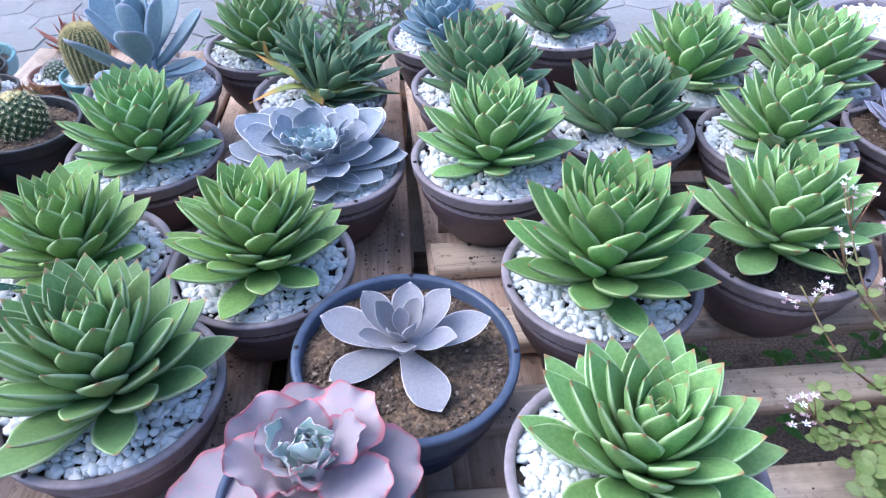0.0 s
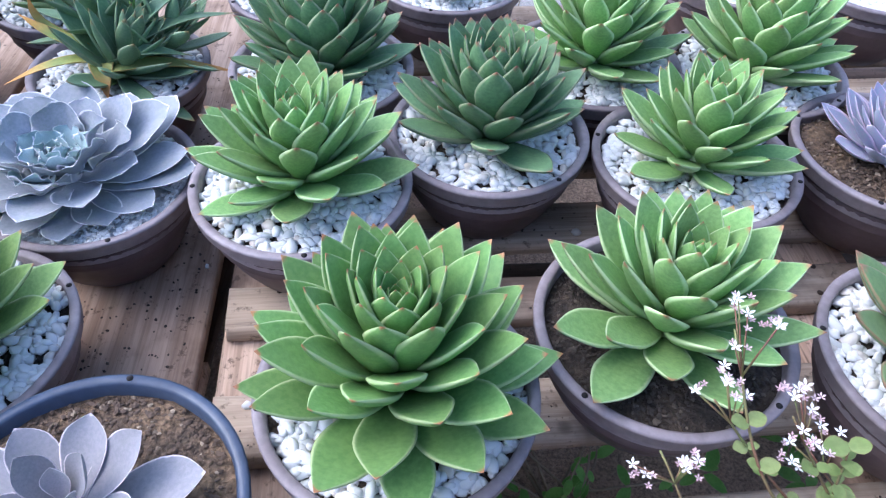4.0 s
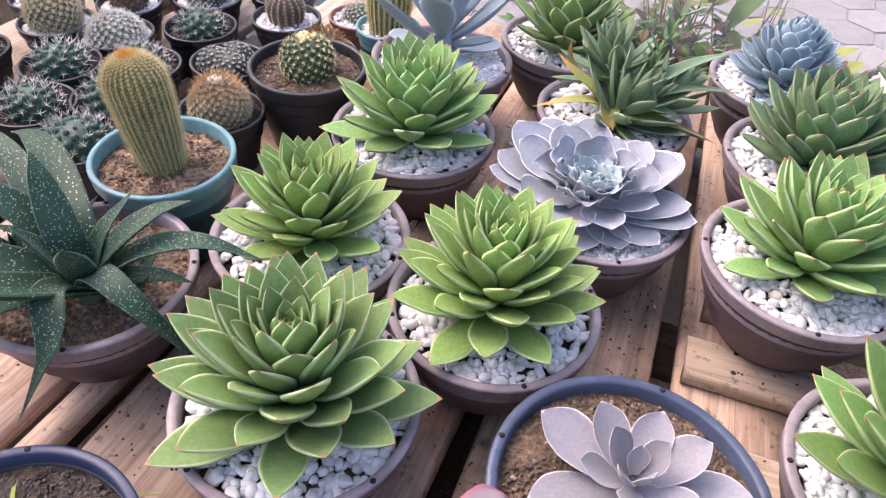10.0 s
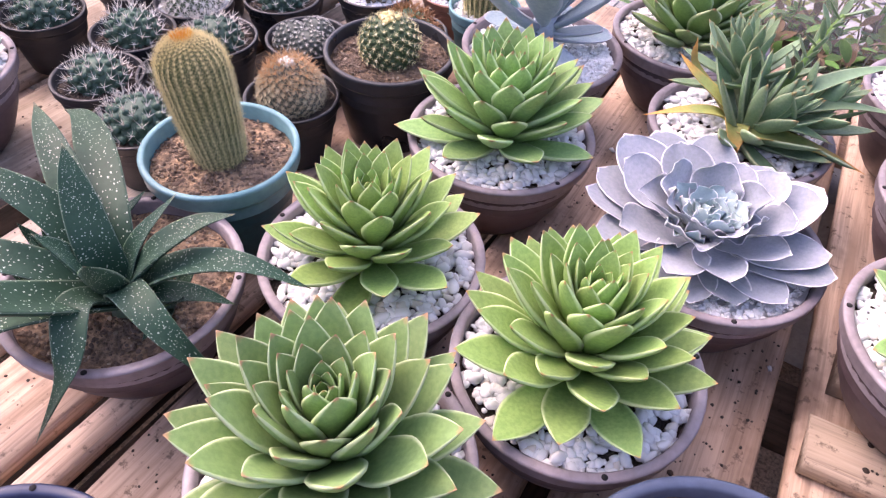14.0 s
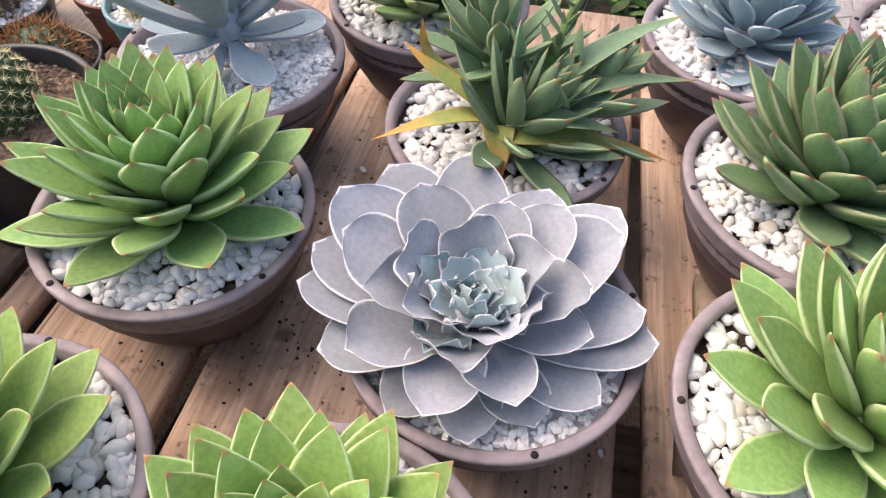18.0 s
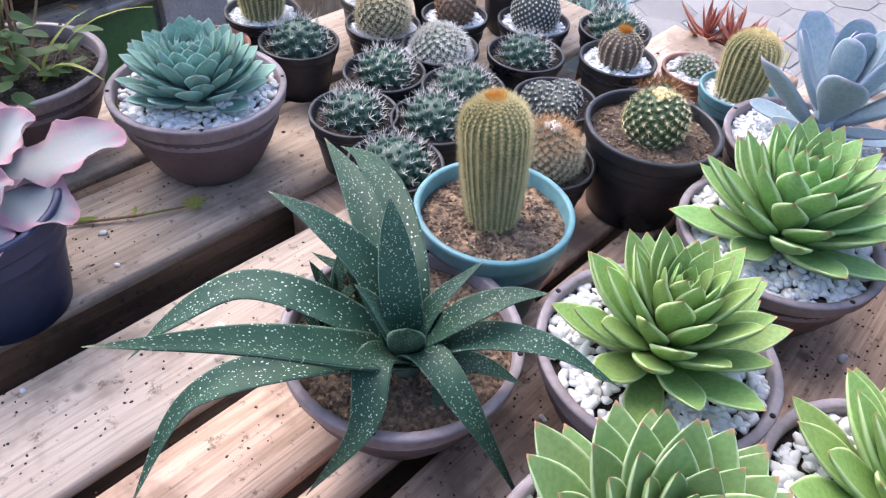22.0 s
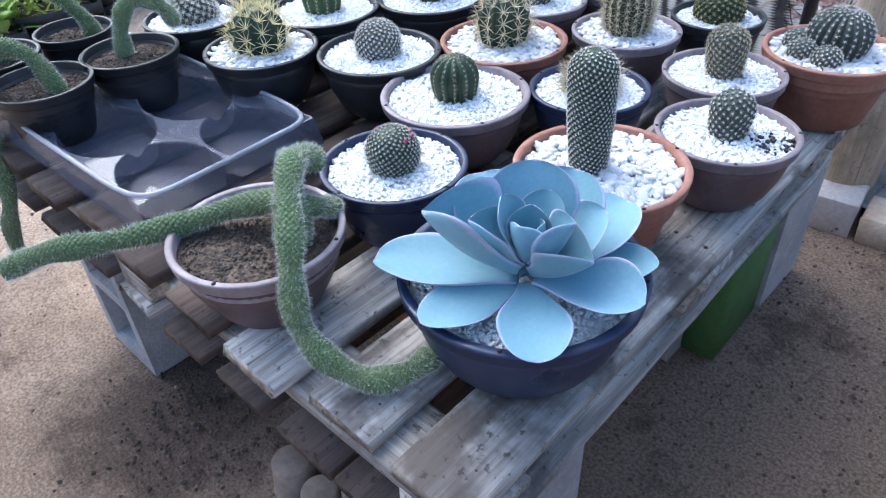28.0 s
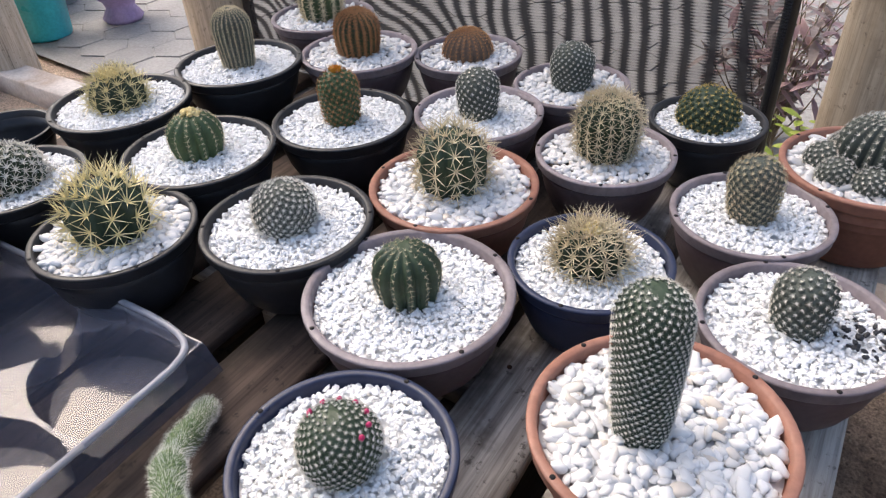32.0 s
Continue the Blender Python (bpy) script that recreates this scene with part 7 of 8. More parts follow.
# a fallen green sprig along the bench edge and one loose flower stalk
th = thing("ivy_trail", "green leafy runner trailing over the bench edge", "plant", -1.43, 0.24, LEFT_TOP - 0.05)
rows = [((rng.uniform(-0.05, 0.05), rng.uniform(-0.25, 0.28), rng.uniform(-0.05, 0.05)), rng.uniform(0, 6.28), rng.uniform(-0.3, 0.7), rng.uniform(0.025, 0.05)) for _ in range(80)]
part("stem", mesh("stem", *tube(smooth_line([(0, -0.28, -0.04), (-0.02, -0.1, 0.01), (0.02, 0.1, 0.0), (0.03, 0.27, 0.03)]), [0.004] * 19, 6)), STEM, th)
cloud("foliage", rows, SHRUB_LEAF, th, "oval", 0.55, -0.4)
th = thing("flower_stalk", "cut green stalk with a dried flower head on the boards", "plant", -1.055, 0.425, LEFT_TOP + 0.004)
part("stem", mesh("stem", *tube([(-0.06, -0.10, 0.0), (0, 0, 0.004), (0.03, 0.07, 0.004)], [0.002, 0.002, 0.0015], 6)), RED_STEM, th)
cloud("foliage", [((-0.04, -0.06, 0.003), 1.0, 0.2, 0.03), ((0.0, 0.0, 0.004), 2.5, 0.2, 0.02)] + [((0.03, 0.07, 0.006), i * 0.7, 0.3, 0.018) for i in range(9)], WEED_LEAF, th, "oval", 0.3)

# terracotta pots with trailing stems at the bench corner
for i, (x, y) in enumerate(((-1.332, 0.024), (-1.204, 0.012), (-1.058, 0.062))):
    th = thing("potted_cactus", "terracotta plastic pot of dry soil with drooping hairy stems", "cactus", x, y, LEFT_TOP, 0, "terracotta corner pots")
    pot_parts(th, "taper", 0.069, 0.095, POT_CLAY, POT_CLAY)
    fill(th, "soil", 0.062, 0.078, i)
    for k in range(2):
        a = -2.4 + 0.55 * k + 0.1 * i
        c, s = math.cos(a), math.sin(a)
        hairy_stem(th, [(0.02 * c, 0.02 * s, 0.075), (0.05 * c, 0.05 * s, 0.115), (0.10 * c, 0.10 * s, 0.095), (0.125 * c, 0.125 * s, 0.03), (0.13 * c, 0.13 * s, -0.05)], 0.0075, 30 + 5 * i + k)
th = thing("potted_cactus", "dark navy pot with a thick drooping stem", "cactus", -0.915, 0.085, LEFT_TOP)
pot_parts(th, "taper", 0.055, 0.085, POT_NAVY, RIM_NAVY)
fill(th, "soil", 0.05, 0.07, 1)
hairy_stem(th, [(0.0, 0.0, 0.07), (0.02, -0.02, 0.10), (0.05, -0.05, 0.095), (0.08, -0.08, 0.07)], 0.010, 60)

# grassy plant in a dark pot at the front edge
th = thing("potted_grass", "yellow green narrow-bladed plant in a black pot", "plant", -0.455, 0.225, LEFT_TOP)
pot_parts(th, "bowl", 0.112, 0.10, POT_BLACK, POT_NAVY)
fill(th, "soil", 0.10, 0.085, 2)
rng = np.random.default_rng(17)
cloud("blade_tuft", [((rng.uniform(-0.03, 0.05), rng.uniform(-0.03, 0.05), 0.085), rng.uniform(-1.2, 2.6), rng.uniform(0.1, 0.6), rng.uniform(0.06, 0.115)) for _ in range(22)], BLADE_LEAF, th, "strap", 0.045, -1.0)

# round-leaved sedum with white star flowers
th = thing("potted_sedum", "round-leaved trailing plant with white star flowers", "plant", 0.575, 0.425, RIGHT_TOP)
pot_parts(th, "taper", 0.086, 0.066, POT_BROWN, RIM_BROWN)
fill(th, "soil", 0.077, 0.056, 1)
rng = np.random.default_rng(23)
rows, spots, dull = [], [], []


def sprig(tip, leaves, flower, size=0.016):
    start = (tip[0] * 0.2 + rng.uniform(-0.03, 0.03), tip[1] * 0.2 + rng.uniform(-0.03, 0.03), 0.05)
    line = smooth_line([start, (tip[0] * 0.7 + rng.uniform(-0.02, 0.02), tip[1] * 0.65 + rng.uniform(-0.02, 0.02), 0.05 + (tip[2] - 0.05) * 0.55), tip], 7)
    part("stem", mesh("stem", *tube(line, [0.0015 * (1 - 0.5 * k / len(line)) for k in range(len(line))], 5)), RED_STEM, th)
    for k in range(2, len(line) - (4 if flower else 0), 2 if flower else 1):
        for q in range(leaves):
            rows.append((tuple(line[k]), k * 1.57 + q * 3.14 + rng.uniform(-0.4, 0.4), rng.uniform(-0.1, 0.5), size * rng.uniform(0.7, 1.25)))
    if flower:
        for _ in range(flower):
            p = line[-1] + Vector((rng.uniform(-0.022, 0.022), rng.uniform(-0.018, 0.018), rng.uniform(-0.012, 0.022)))
            part("twig", mesh("twig", *tube([line[-3], p], [0.0008, 0.0005], 4)), RED_STEM, th)
            spots.append(tuple(p))
            dull.extend(tuple(p + Vector(rng.uniform(-0.009, 0.009, 3))) for _ in range(2))


for tip in ((-0.165, 0.145, 0.245), (-0.205, 0.095, 0.175), (-0.145, 0.085, 0.240), (-0.17, 0.12, 0.20), (-0.22, -0.01, 0.11), (-0.04, 0.05, 0.19), (-0.01, -0.06, 0.15), (0.06, 0.09, 0.20), (0.02, 0.12, 0.22), (-0.10, 0.10, 0.17)):
    sprig(tip, 2, 6, 0.0115)
for tip in ((-0.095, 0.085, 0.205), (-0.03, 0.09, 0.19), (0.03, 0.01, 0.18), (0.05, 0.10, 0.20), (-0.14, 0.03, 0.17), (-0.06, 0.02, 0.19), (0.09, 0.06, 0.16)):
    sprig(tip, 2, 0, 0.0135)
for i in range(84):
    tx, ty = rng.uniform(-0.20, 0.12), rng.uniform(-0.16, 0.05)
    sprig((tx, ty, 0.055 + rng.uniform(0.0, 0.125) * (1.1 - abs(tx + 0.03) / 0.24)), 2, 0, 0.0150)
cloud("foliage", rows, SEDUM_LEAF, th, "oval", 0.92, -0.2)
blossoms(th, rng, spots, 0.0050, PETAL)
blossoms(th, rng, dull, 0.0032, PINK_PETAL, "bud_spray")

# weeds and dry shrubs behind the benches
def weeds(x, y, z, seed, height, spread, label, mats, stems=14, per=7, leaf_len=0.05, name="weed_clump", width=0.5):
    th = thing(name, label, "plant", x, y, z, 0, "weeds behind the benches")
    for k, m in enumerate(mats):
        shrub(th, seed + k, stems, height, spread, leaf_len, per, m, start=(0, 0, 0), thick=0.003, width=width)
    return th


for x, y, sd, hgt, sp in ((-0.22, 1.86, 200, 0.66, 0.15), (-0.05, 1.84, 203, 0.60, 0.13), (-0.42, 1.87, 206, 0.58, 0.14), (0.12, 1.86, 209, 0.50, 0.14)):
    weeds(x, y, 0.0, sd, hgt, sp, "thin bare stalks with small yellowing leaves", (WEED_LEAF,), 24, 6, 0.042, width=0.55)
    weeds(x + 0.03, y, 0.0, sd + 1, hgt * 0.62, sp * 1.1, "tangled low green and dry undergrowth", (SOFT_LEAF, DRY_LEAF), 12, 12, 0.034, width=0.4)
th = weeds(-0.12, 1.80, 0.0, 220, 0.55, 0.10, "weed with a few large broad green leaves", (), 0)
rng = np.random.default_rng(221)
for k, (ax, ay, hz) in enumerate(((0.02, 0.0, 0.52), (0.06, -0.02, 0.44), (-0.03, 0.02, 0.40), (0.09, 0.02, 0.36))):
    part("stem", mesh("stem", *tube(smooth_line([(0, 0, 0), (ax * 0.4, ay, hz * 0.5), (ax, ay, hz)]), [0.005 - 0.00018 * i for i in range(13)], 6)), STEM, th)
cloud("foliage", [((0.02, 0, 0.50), 0.6, 1.1, 0.17), ((0.06, -0.02, 0.43), -0.2, 0.8, 0.15), ((-0.03, 0.02, 0.40), 2.6, 0.5, 0.15), ((0.09, 0.02, 0.36), 0.2, 0.2, 0.17), ((0.05, 0, 0.30), -1.2, 0.1, 0.15), ((0.0, 0, 0.33), 1.9, 0.3, 0.14), ((0.07, 0, 0.40), 1.2, 0.7, 0.16)], SOFT_LEAF, th, "oval", 0.42, -0.5)
for x, y, sd, hgt, sp in ((-0.42, 1.76, 260, 0.44, 0.13), (-0.28, 1.73, 263, 0.50, 0.13), (-0.10, 1.74, 266, 0.50, 0.13), (0.06, 1.78, 269, 0.46, 0.12)):
    th = weeds(x, y, 0.0, sd, hgt, sp, "dense low brown and green undergrowth behind the bench", (SHRUB_LEAF, BARK_LEAF), 24, 15, 0.045, width=0.5)
    rng = np.random.default_rng(sd + 90)
    for mat in (SHRUB_LEAF, BARK_LEAF, SOFT_LEAF):
        rows = [((rng.normal(0, 0.075), rng.normal(0, 0.06), rng.uniform(0.10, 1.0) ** 0.8 * hgt), rng.uniform(0, 6.28), rng.uniform(-0.6, 0.9), rng.uniform(0.025, 0.05)) for _ in range(230)]
        cloud("undergrowth", rows, mat, th, "oval", 0.5, -0.4)
th = thing("weed_clump", "weed with broad pale green leaves on short stalks", "plant", 0.03, 1.76, 0.0, 0, "weeds behind the benches")
for ax, ay, hz in ((0.02, 0.0, 0.44), (-0.04, -0.01, 0.40), (0.08, 0.02, 0.42)):
    part("stem", mesh("stem", *tube(smooth_line([(0, 0, 0), (ax * 0.4, ay, hz * 0.5), (ax, ay, hz)]), [0.005 - 0.00018 * i for i in range(13)], 6)), STEM, th)
cloud("foliage", [((0.02, 0, 0.43), 0.2, 0.9, 0.16), ((0.0, -0.01, 0.38), 3.6, 0.6, 0.13), ((-0.04, 0, 0.40), 2.4, 0.8, 0.15), ((0.08, 0.02, 0.41), 0.7, 0.7, 0.14), ((0.07, 0, 0.36), -0.9, 0.3, 0.12), ((-0.03, 0, 0.34), -2.2, 0.1, 0.13), ((0.05, 0, 0.33), 1.5, 0.4, 0.12)], BLADE_LEAF, th, "oval", 0.46, -0.4)
weeds(-0.80, 1.78, 0.0, 215, 0.40, 0.10, "low grassy weeds behind the bench", (WEED_LEAF, BLADE_LEAF), 14, 5, 0.05, width=0.15)
weeds(0.35, 1.85, 0.0, 218, 0.35, 0.16, "low green weeds behind the bench", (SOFT_LEAF,), 18, 8, 0.045)
weeds(0.45, 0.78, 0.0, 222, 0.14, 0.30, "low dark weeds on the ground under the bench", (SOFT_LEAF,), 24, 8, 0.04)
weeds(0.9, 0.95, 0.0, 226, 0.16, 0.25, "low weeds on the ground under the pale bench", (SOFT_LEAF,), 20, 8, 0.04)
weeds(-1.78, 2.03, 0.0, 230, 0.50, 0.24, "dried grey mauve shrub with drooping leaves", (DRY_LEAF, PLUM_LEAF), 20, 9, 0.10, "dry_shrub", 0.16)
weeds(-1.60, 1.80, 0.0, 236, 0.42, 0.18, "tangled grey dry stalks and leaves", (DRY_LEAF, WEED_LEAF), 16, 7, 0.06, "dry_shrub", 0.25)
weeds(-2.05, 1.95, 0.0, 240, 0.55, 0.16, "spiky dry flower stalks", (DRY_LEAF,), 14, 12, 0.022, "dry_shrub", 0.4)
weeds(-2.28, 1.72, 0.0, 244, 0.26, 0.12, "green weeds at the foot of the post", (BLADE_LEAF,), 12, 6, 0.05)
weeds(-2.42, 2.10, 0.0, 248, 0.55, 0.25, "dusty pink leafy plants behind the netting", (DRY_LEAF, ROSE_LEAF), 20, 9, 0.10, "dry_shrub", 0.22)
# red pointed rosettes in a pot behind the cacti
SPIKY = variants("leaf", 2, "strap", 0.18, 0.10, 0.2, 0.3)
th = thing("potted_aloe", "reddish pointed rosettes in a pot behind the cacti", "succulent", -0.81, 1.545, 0.40)
pot_parts(th, "taper", 0.075, 0.10, POT_TEAL, RIM_TEAL)
fill(th, "soil", 0.067, 0.085, 1)
for k, (ax, ay) in enumerate(((-0.045, 0.01), (0.045, -0.005), (0.0, 0.035))):
    rosette(th, SPIKY, RED_LEAF, 16, 0.105, 0.088, 0.02, 15, 80, 0.5, 0.9, 1, 60 + k, 0.008, 10, at=(ax, ay))
tagged(part("concrete_block", BLOCK, CONCRETE, m=pose(-0.81, 1.545, 0.0) @ Matrix.Diagonal((1, 1, 0.40 / 0.372, 1))), "upright hollow grey concrete block behind the bench", "block", "concrete blocks")
# grey blue pot of pale succulents on the paving
th = thing("potted_sedum", "grey blue pot of small pale green succulents on the paving", "succulent", -1.38, 1.93, 0.02)
pot_parts(th, "taper", 0.125, 0.27, POT_TEAL, RIM_TEAL)
fill(th, "soil", 0.112, 0.24, 2)
rng = np.random.default_rng(66)
for k in range(7):
    ax, ay = 0.075 * math.cos(k * 0.9), 0.075 * math.sin(k * 0.9)
    rosette(th, SPIKY, TEAL_LEAF, 14, 0.06, 0.25, 0.02, 15, 80, 0.5, 0.9, 1, 90 + k, 0.008, 10, at=(ax, ay) if k else (0, 0))

# white foam planter
th = thing("foam_planter", "white foam box planter with small green plants", "planter", -2.0, 1.72, 0.0, 10)
for cx, cy, lx, ly in ((0, -0.085, 0.30, 0.03), (0, 0.085, 0.30, 0.03), (-0.135, 0, 0.03, 0.138), (0.135, 0, 0.03, 0.138)):
    part("side_wall", mesh("side_wall", *box(cx, cy, 0.10, lx, ly, 0.20)), WHITE_FOAM, th)
part("soil", mesh("soil", *box(0, 0, 0.09, 0.236, 0.136, 0.15)), SOIL, th)
rng = np.random.default_rng(29)
cloud("foliage", [((rng.uniform(-0.11, 0.11), rng.uniform(-0.06, 0.06), 0.165), rng.uniform(0, 6.28), rng.uniform(0.2, 1.2), rng.uniform(0.025, 0.05)) for _ in range(80)], SOFT_LEAF, th, "oval", 0.4)

# pebbles and soil spilled on the boards round the bowls
def on_board(x, y):
    if x < -0.05:
        return any(x0 + 0.012 < x - 0.02 * (y - 0.7) < x1 - 0.012 for x0, x1 in ((-1.37, -1.185), (-1.145, -0.974), (-0.908, -0.765), (-0.742, -0.632), (-0.562, -0.418), (-0.402, -0.225), (-0.203, -0.036)))
    return any(abs(y - c - 0.1 * (x - 0.694)) < width / 2 - 0.006 for c, width, mat in RIGHT_ROWS) and 0.02 < x < 1.35


def spill(name, label, seed, count, size, mat, far):
    rng = np.random.default_rng(seed)
    bowls = ((-0.441, 0.907), (-0.445, 0.654), (-0.216, 0.655), (-0.332, 0.457), (0.077, 0.847), (0.19, 0.60), (0.42, 0.672), (-0.031, 0.494), (-0.203, 1.099), (-0.166, 0.845), (-0.62, 0.49), (-1.0, 0.45), (0.504, 0.905), (-0.9, 0.3))
    out = []
    while len(out) < count:
        bx, by = bowls[int(rng.integers(0, len(bowls)))]
        a, r = rng.uniform(0, 6.283), 0.075 + abs(rng.normal(0, far))
        x, y = bx + r * math.cos(a), by + r * math.sin(a)
        if on_board(x, y):
            v, f = stones(rng, 1, 0.001, size, flat=0.7, dome=0.0, fine=False)
            out.append((v + np.array([x, y, (LEFT_TOP if x < -0.05 else RIGHT_TOP) + size * 0.35 - v[:, 2].mean()]), f))
    tagged(part(name, mesh(name, *join(out)), mat), label, "gravel", kind="stuff")


spill("spilled_pebble", "white pebbles spilled on the boards between the bowls", 51, 30, 0.0048, PEBBLE, 0.07)
spill("spilled_soil", "dark crumbs of soil spilled on the pallet boards", 52, 1500, 0.0014, CRUMB_DARK, 0.10)

# clutter on the ground below the grey bench
for x, y, s in ((-2.24, -0.075, 0.9), (-2.19, -0.02, 1.0), (-2.32, -0.08, 1.0), (-2.27, 0.01, 0.9)):
    th = thing("seedling_pot", "small dusty dark plastic seedling pot on the ground", "pot", x, y, 0.0, 0, "small pots on the ground")
    v, f = lathe([(0, 0.075), (0.032, 0.075), (0.036, 0.072), (0.042, 0.004), (0.044, 0.0), (0.040, 0.0), (0.033, 0.068)], 24)
    part("pot", mesh("pot", v * s, f), POT_DUSTY, th)
rng = np.random.default_rng(31)
th = thing("leaf_litter", "heap of rusty brown dry leaves on the ground", "leaves", -2.35, 0.42, 0.0)
cloud("leaf_heap", [((rng.normal(0, 0.09), rng.normal(0, 0.09), rng.uniform(0, 0.03)), rng.uniform(0, 6.28), rng.uniform(-0.2, 0.5), rng.uniform(0.02, 0.05)) for _ in range(160)], RED_LEAF, th, "oval", 0.5)

# ---- the nursery beds to the left ----
def crate(x, y, turn, sx, sy, h, mat, label):
    th = thing("plant_crate", label, "crate", x, y, 0.0, turn)
    t = 0.014
    for k, (cx, cy, lx, ly) in enumerate(((0, -sy / 2, sx, t), (0, sy / 2, sx, t), (-sx / 2, 0, t, sy - 2 * t), (sx / 2, 0, t, sy - 2 * t))):
        for z in (h * 0.22, h * 0.72):
            part("slat", mesh("slat", *box(0, 0, 0, lx, ly, h * 0.42)), mat, th, m=pose(cx, cy, z))
    part("soil", mesh("soil", *box(0, 0, 0, sx - 0.05, sy - 0.05, h * 0.7)), SOIL, th, m=pose(0, 0, h * 0.37))
    return th


rng = np.random.default_rng(41)
BLUE_CRATE = plain("pale blue plastic", (0.30, 0.42, 0.52), (0.55, 0.60, 0.60), 0.5, 60, 6, 0.1)
for x, y, turn, sx, sy, h, mat, lab, leafmat, hh, w in (
        (-5.05, -0.72, 80, 0.40, 0.28, 0.13, BLUE_CRATE, "pale blue plastic crate of green seedlings", BLADE_LEAF, 0.22, 0.14),
        (-5.02, -0.33, 80, 0.36, 0.28, 0.08, WOOD, "low wooden tray of seedling tubes", SOFT_LEAF, 0.25, 0.12),
        (-5.10, 0.06, 82, 0.34, 0.30, 0.10, POT_BLACK, "black crate of broad-leaved seedlings", BED_LEAF, 0.20, 0.6),
        (-5.18, 0.40, 84, 0.36, 0.30, 0.12, POT_BLACK, "dark plastic crate of grassy seedlings", BLADE_LEAF, 0.25, 0.14),
        (-5.30, 0.72, 86, 0.26, 0.30, 0.10, POT_BLACK, "dark crate of purple-leaved seedlings", PLUM_LEAF, 0.16, 0.5)):
    th = crate(x, y, turn, sx, sy, h, mat, lab)
    rows = [((rng.uniform(-0.45, 0.45) * sx, rng.uniform(-0.45, 0.45) * sy, h * 0.7 + rng.uniform(0, hh * 0.5)), rng.uniform(0, 6.28), rng.uniform(0.2, 1.3), hh * rng.uniform(0.3, 0.7)) for _ in range(150)]
    cloud("foliage", rows, leafmat, th, "strap" if w < 0.3 else "oval", w, -0.6)


def bed_plant(x, y, seed, height, spread, mat, label, leaf_len=0.08, width=0.5, stems=16, per=16, kind="oval"):
    th = thing("nursery_plant", label, "plant", x, y, 0.0, 0, "nursery plants")
    v, f = lathe([(0, 0), (0.06, 0), (0.075, 0.09), (0.068, 0.09), (0.06, 0.07), (0, 0.07)], 20)
    part("pot", mesh("pot", v, f), POT_BLACK, th)
    shrub(th, seed, stems, height, spread, leaf_len, per, mat, start=(0, 0, 0.06), thick=0.004, width=width, kind=kind, droop=0.0)
    rng = np.random.default_rng(seed + 50)
    rows = [((rng.normal(0, spread * 0.45), rng.normal(0, spread * 0.45), rng.uniform(0.08, 0.5) * height), rng.uniform(0, 6.28), rng.uniform(-0.2, 0.8), leaf_len * rng.uniform(0.6, 1.2)) for _ in range(110)]
    cloud("low_foliage", rows, mat, th, kind, width, -0.4)


LEAFY, GRASSY, PURPLE = "bright green leafy nursery plant in a black pot", "grassy narrow-leaved nursery plant in a black pot", "purple-leaved nursery plant in a black pot"
beds = []
rng = np.random.default_rng(57)
for row, (dx, hgt) in enumerate(((-5.42, 0.30), (-5.66, 0.36), (-5.95, 0.46), (-6.25, 0.58), (-6.6, 0.75), (-7.0, 0.95))):
    for k in range(9):
        y = -1.75 + k * 0.30 + 0.13 * (row % 2)
        if y < 0.75 - 0.05 * row:
            beds.append((dx - 0.10 * (y > 0.2) + rng.uniform(-0.05, 0.05), y + rng.uniform(-0.04, 0.04), hgt * rng.uniform(0.75, 1.25)))
for i, (x, y, hgt) in enumerate(beds):
    pick = (i * 7) % 10
    if y > 0.25 and x > -5.9:
        bed_plant(x, y, 300 + i, hgt * 0.8, 0.15, PLUM_LEAF, PURPLE, 0.06, 0.5, 8, 10)
    elif pick in (2, 6):
        bed_plant(x, y, 300 + i, hgt, 0.15, BLADE_LEAF, GRASSY, 0.16, 0.10, 8, 12, "strap")
    elif pick == 9:
        bed_plant(x, y, 300 + i, hgt * 0.9, 0.16, ROSE_LEAF, "dusty pink-leaved nursery plant in a black pot", 0.07, 0.5, 8, 10)
    else:
        bed_plant(x, y, 300 + i, hgt, 0.18, (BED_LEAF, WEED_LEAF, BED_LEAF, SOFT_LEAF)[i % 4], LEAFY, 0.06 + 0.012 * (i % 5), 0.55, 8, 12)
for x, y, z in ((-6.0, -0.85, 0.75), (-5.95, -0.35, 0.55)):
    th = thing("red_flower", "red flower head above the green nursery plants", "flower", x, y, 0.0)
    part("stalk", mesh("stalk", *tube([(0, 0, 0.0), (0, 0.01, z)], [0.004, 0.003], 6)), STEM, th)
    cloud("petal_ring", [((0, 0.01, z), i * 0.7, 0.3, 0.045) for i in range(9)], RED_LEAF, th, "oval", 0.6)

# ---- beyond the entrance ----
ROSETTE_LEAF = variants("leaf", 2, "mucro", 0.44, 0.08, 0.2, 0.35)


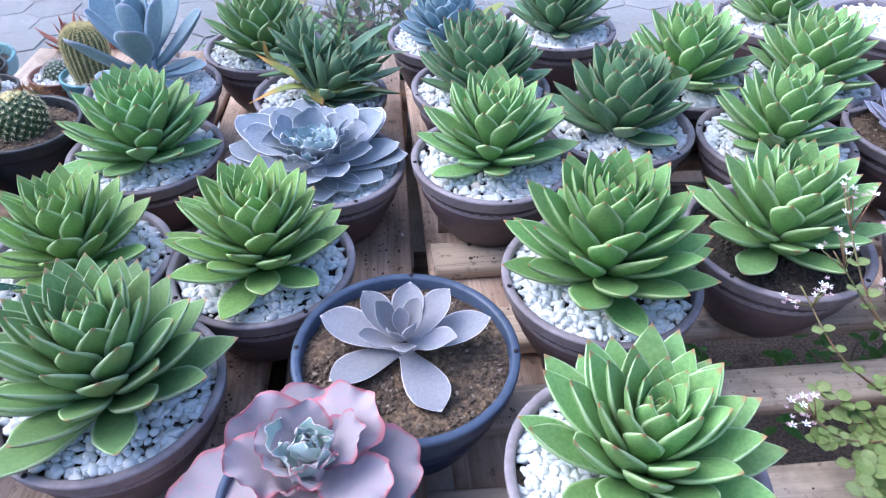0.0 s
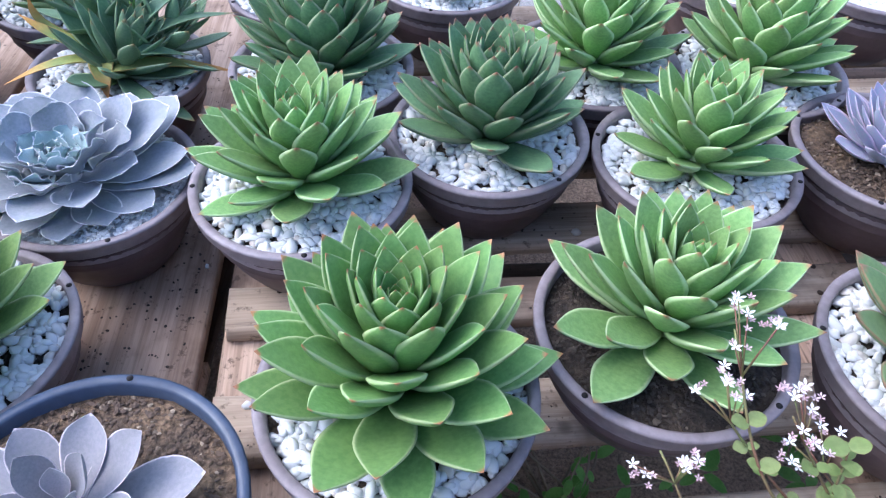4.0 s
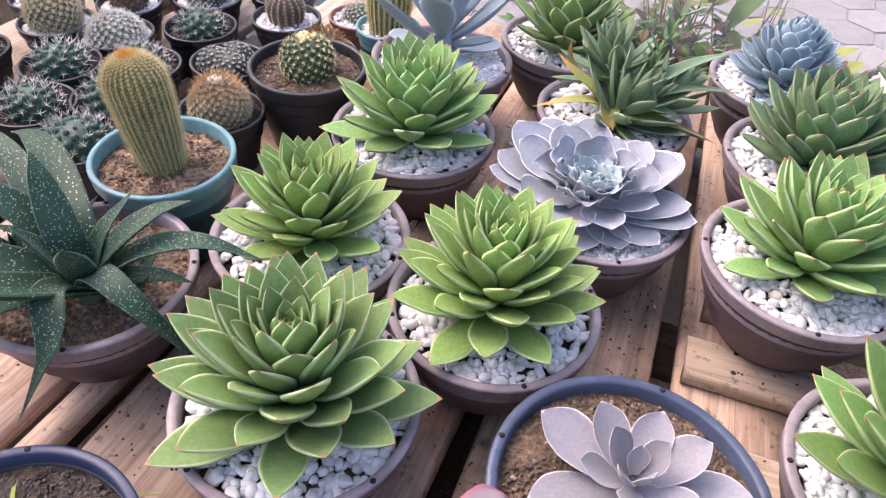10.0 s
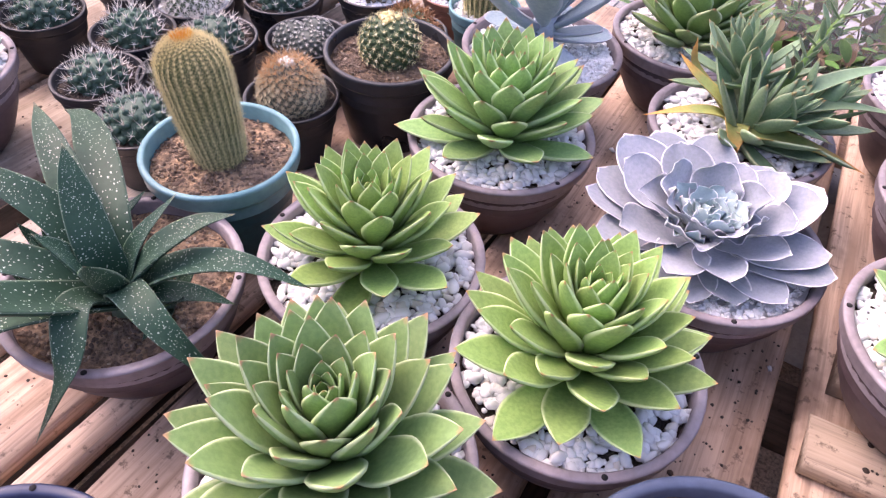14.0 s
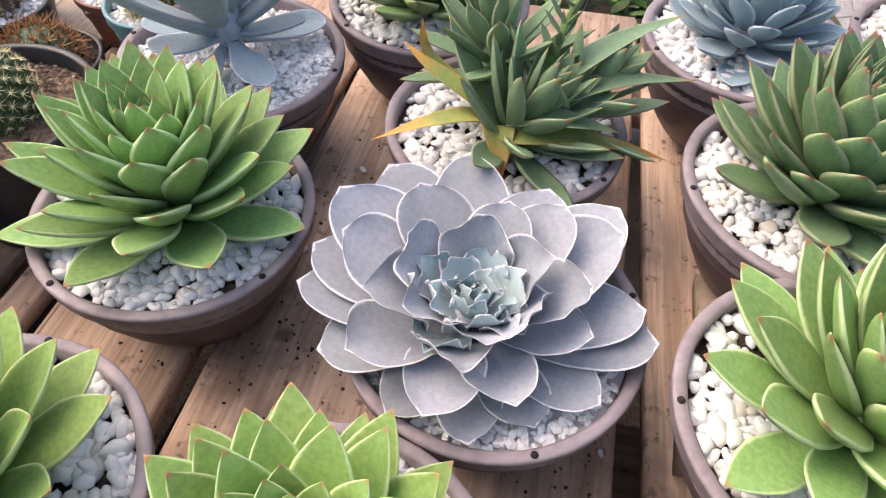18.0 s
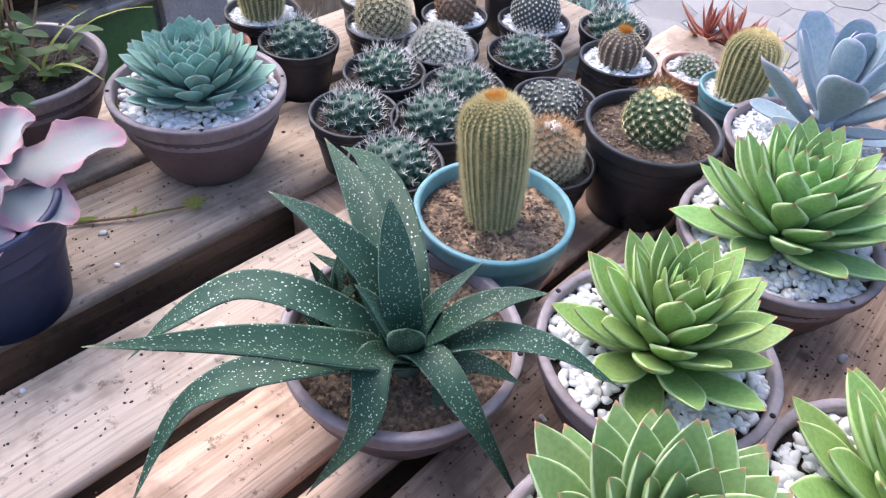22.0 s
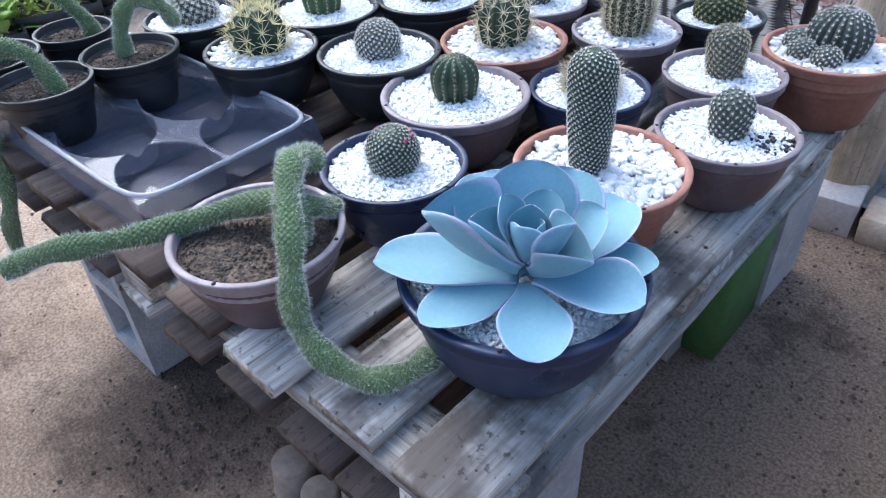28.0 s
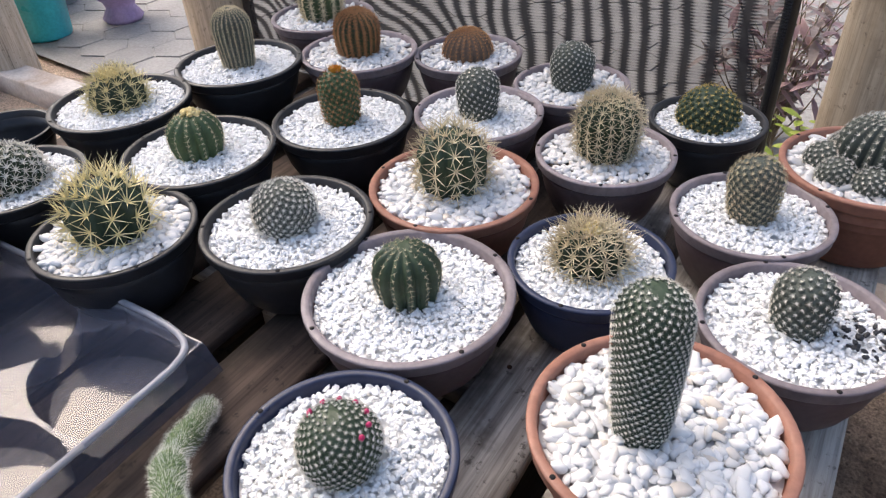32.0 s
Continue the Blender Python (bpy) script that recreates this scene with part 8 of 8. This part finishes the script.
def urn(x, y, seed, prof, mat, label, leaf_len=0.22, stalk=True):
    th = thing("potted_echeveria", label, "succulent", x, y, 0.018)
    part("pot", mesh("pot", *lathe(prof, 40)), mat, th)
    top = max(z for _, z in prof)
    part("soil", mesh("soil", *lathe([(0, top - 0.03), (prof[-3][0] * 0.9, top - 0.03)], 30)), SOIL, th)
    rosette(th, ROSETTE_LEAF, ROSE_LEAF, 36, leaf_len, top - 0.02, 0.06, 12, 76, 0.3, 0.9, 1, seed, 0.03, 6)
    if stalk:
        line = smooth_line([(0, 0, top), (0.02, 0.01, top + 0.25), (0.0, 0.03, top + 0.5), (0.03, 0.0, top + 0.62)])
        part("flower_stalk", mesh("flower_stalk", *tube(line, [0.012 - 0.0004 * i for i in range(len(line))], 8)), ROSE_LEAF, th)
        rng = np.random.default_rng(seed)
        cloud("bud_spike", [(tuple(line[int(rng.integers(6, len(line)))]), rng.uniform(0, 6.28), rng.uniform(0, 1), 0.05) for _ in range(40)], ROSE_LEAF, th, "oval", 0.6)


urn(-5.46, 1.66, 71, [(0, 0), (0.085, 0), (0.10, 0.02), (0.07, 0.07), (0.08, 0.10), (0.145, 0.16), (0.17, 0.23), (0.172, 0.27), (0.182, 0.30), (0.165, 0.30), (0.15, 0.26)], POT_LILAC, "lilac painted urn with a dusty pink rosette", 0.19)
urn(-6.15, 1.62, 72, [(0, 0), (0.16, 0), (0.20, 0.16), (0.24, 0.30), (0.25, 0.32), (0.235, 0.32), (0.22, 0.28)], SLATE_LEAF, "blue grey pot with a dusty pink rosette", 0.26)
th = thing("potted_plant", "turquoise plastic bucket pot beside the entrance", "pot", -5.585, 1.325, 0.018)
part("pot", mesh("pot", *lathe([(0, 0), (0.105, 0), (0.11, 0.01), (0.13, 0.22), (0.145, 0.23), (0.145, 0.26), (0.13, 0.262), (0.125, 0.21), (0, 0.2)], 40)), POT_TURQUOISE, th)
rng = np.random.default_rng(73)
cloud("foliage", [((rng.uniform(-0.08, 0.08), rng.uniform(-0.08, 0.08), 0.21), rng.uniform(0, 6.28), rng.uniform(0.3, 1.2), 0.06) for _ in range(30)], TEAL_LEAF, th, "oval", 0.3)
urn(-6.4, 2.6, 74, [(0, 0), (0.08, 0), (0.10, 0.18), (0.11, 0.2), (0.10, 0.2), (0.09, 0.17), (0.08, 0.15)], POT_NAVY, "small dark blue pot with a pink rosette", 0.12, False)


def hedge(name, x0, y0, x1, y1, height, depth, count, seed, mat, label):
    rng = np.random.default_rng(seed)
    th = thing(name, label, "hedge", x0, y0, 0.0)
    rows = []
    for _ in range(count):
        s = rng.uniform(0, 1)
        h = height * (0.75 + 0.3 * noise.noise((s * 9, seed, 0)))
        rows.append(((s * (x1 - x0) + rng.normal(0, depth), s * (y1 - y0) + rng.normal(0, depth), rng.uniform(0.05, 1) ** 0.7 * h), rng.uniform(0, 6.28), rng.uniform(-0.5, 0.9), rng.uniform(0.15, 0.32)))
    cloud("foliage", rows, mat, th, "oval", 0.55, -0.3)
    for k in range(8):
        s = (k + 0.5) / 8
        part("trunk", mesh("trunk", *tube([(s * (x1 - x0), s * (y1 - y0), 0), (s * (x1 - x0) + 0.1, s * (y1 - y0), height * 0.7)], [0.05, 0.02], 8)), STEM, th)


hedge("hedge", -13, 13.2, 6, 13.6, 2.2, 0.35, 2600, 81, SOFT_LEAF, "green hedge along the far side of the paved yard")
hedge("hedge", -8.8, -4.0, -8.2, 1.0, 1.7, 0.35, 1500, 82, SOFT_LEAF, "dense dark green planting behind the nursery beds")
hedge("hedge", -16, 3, -15, 13, 2.6, 0.4, 1400, 83, BED_LEAF, "tall green hedge beyond the entrance")


def far_wall(name, a, b, h, mat, label):
    between(a, b, 0.0, h, 0.2, name, mat, label, "wall")


far_wall("wall_north", (-18, 15.0), (9, 15.0), 2.6, KERB_STONE, "pale plain wall closing the yard")
far_wall("wall_west", (-17.5, -6), (-17.5, 15.0), 2.6, KERB_STONE, "pale plain wall beside the yard")
far_wall("wall_south", (-18, -6.0), (9, -6.0), 2.6, KERB_STONE, "pale plain wall behind the nursery")
far_wall("wall_east", (9, -6), (9, 15.0), 2.6, KERB_STONE, "pale plain wall at the end of the yard")

# ---- the nearest paving stones ----
for _, x, y in NEAR_STONES:
    i = int(rng.integers(0, 4))
    if not isinstance(STONE_MESHES[i], bpy.types.Mesh):
        STONE_MESHES[i] = mesh("paving_stone", *STONE_MESHES[i], smooth=False)
    part("paving_stone", STONE_MESHES[i], STONE, pavement, m=pose(x, y, float(rng.uniform(-0.003, 0.003)), float(rng.uniform(-0.6, 0.6)), float(rng.uniform(-0.6, 0.6)), 60.0 * int(rng.integers(0, 6))))
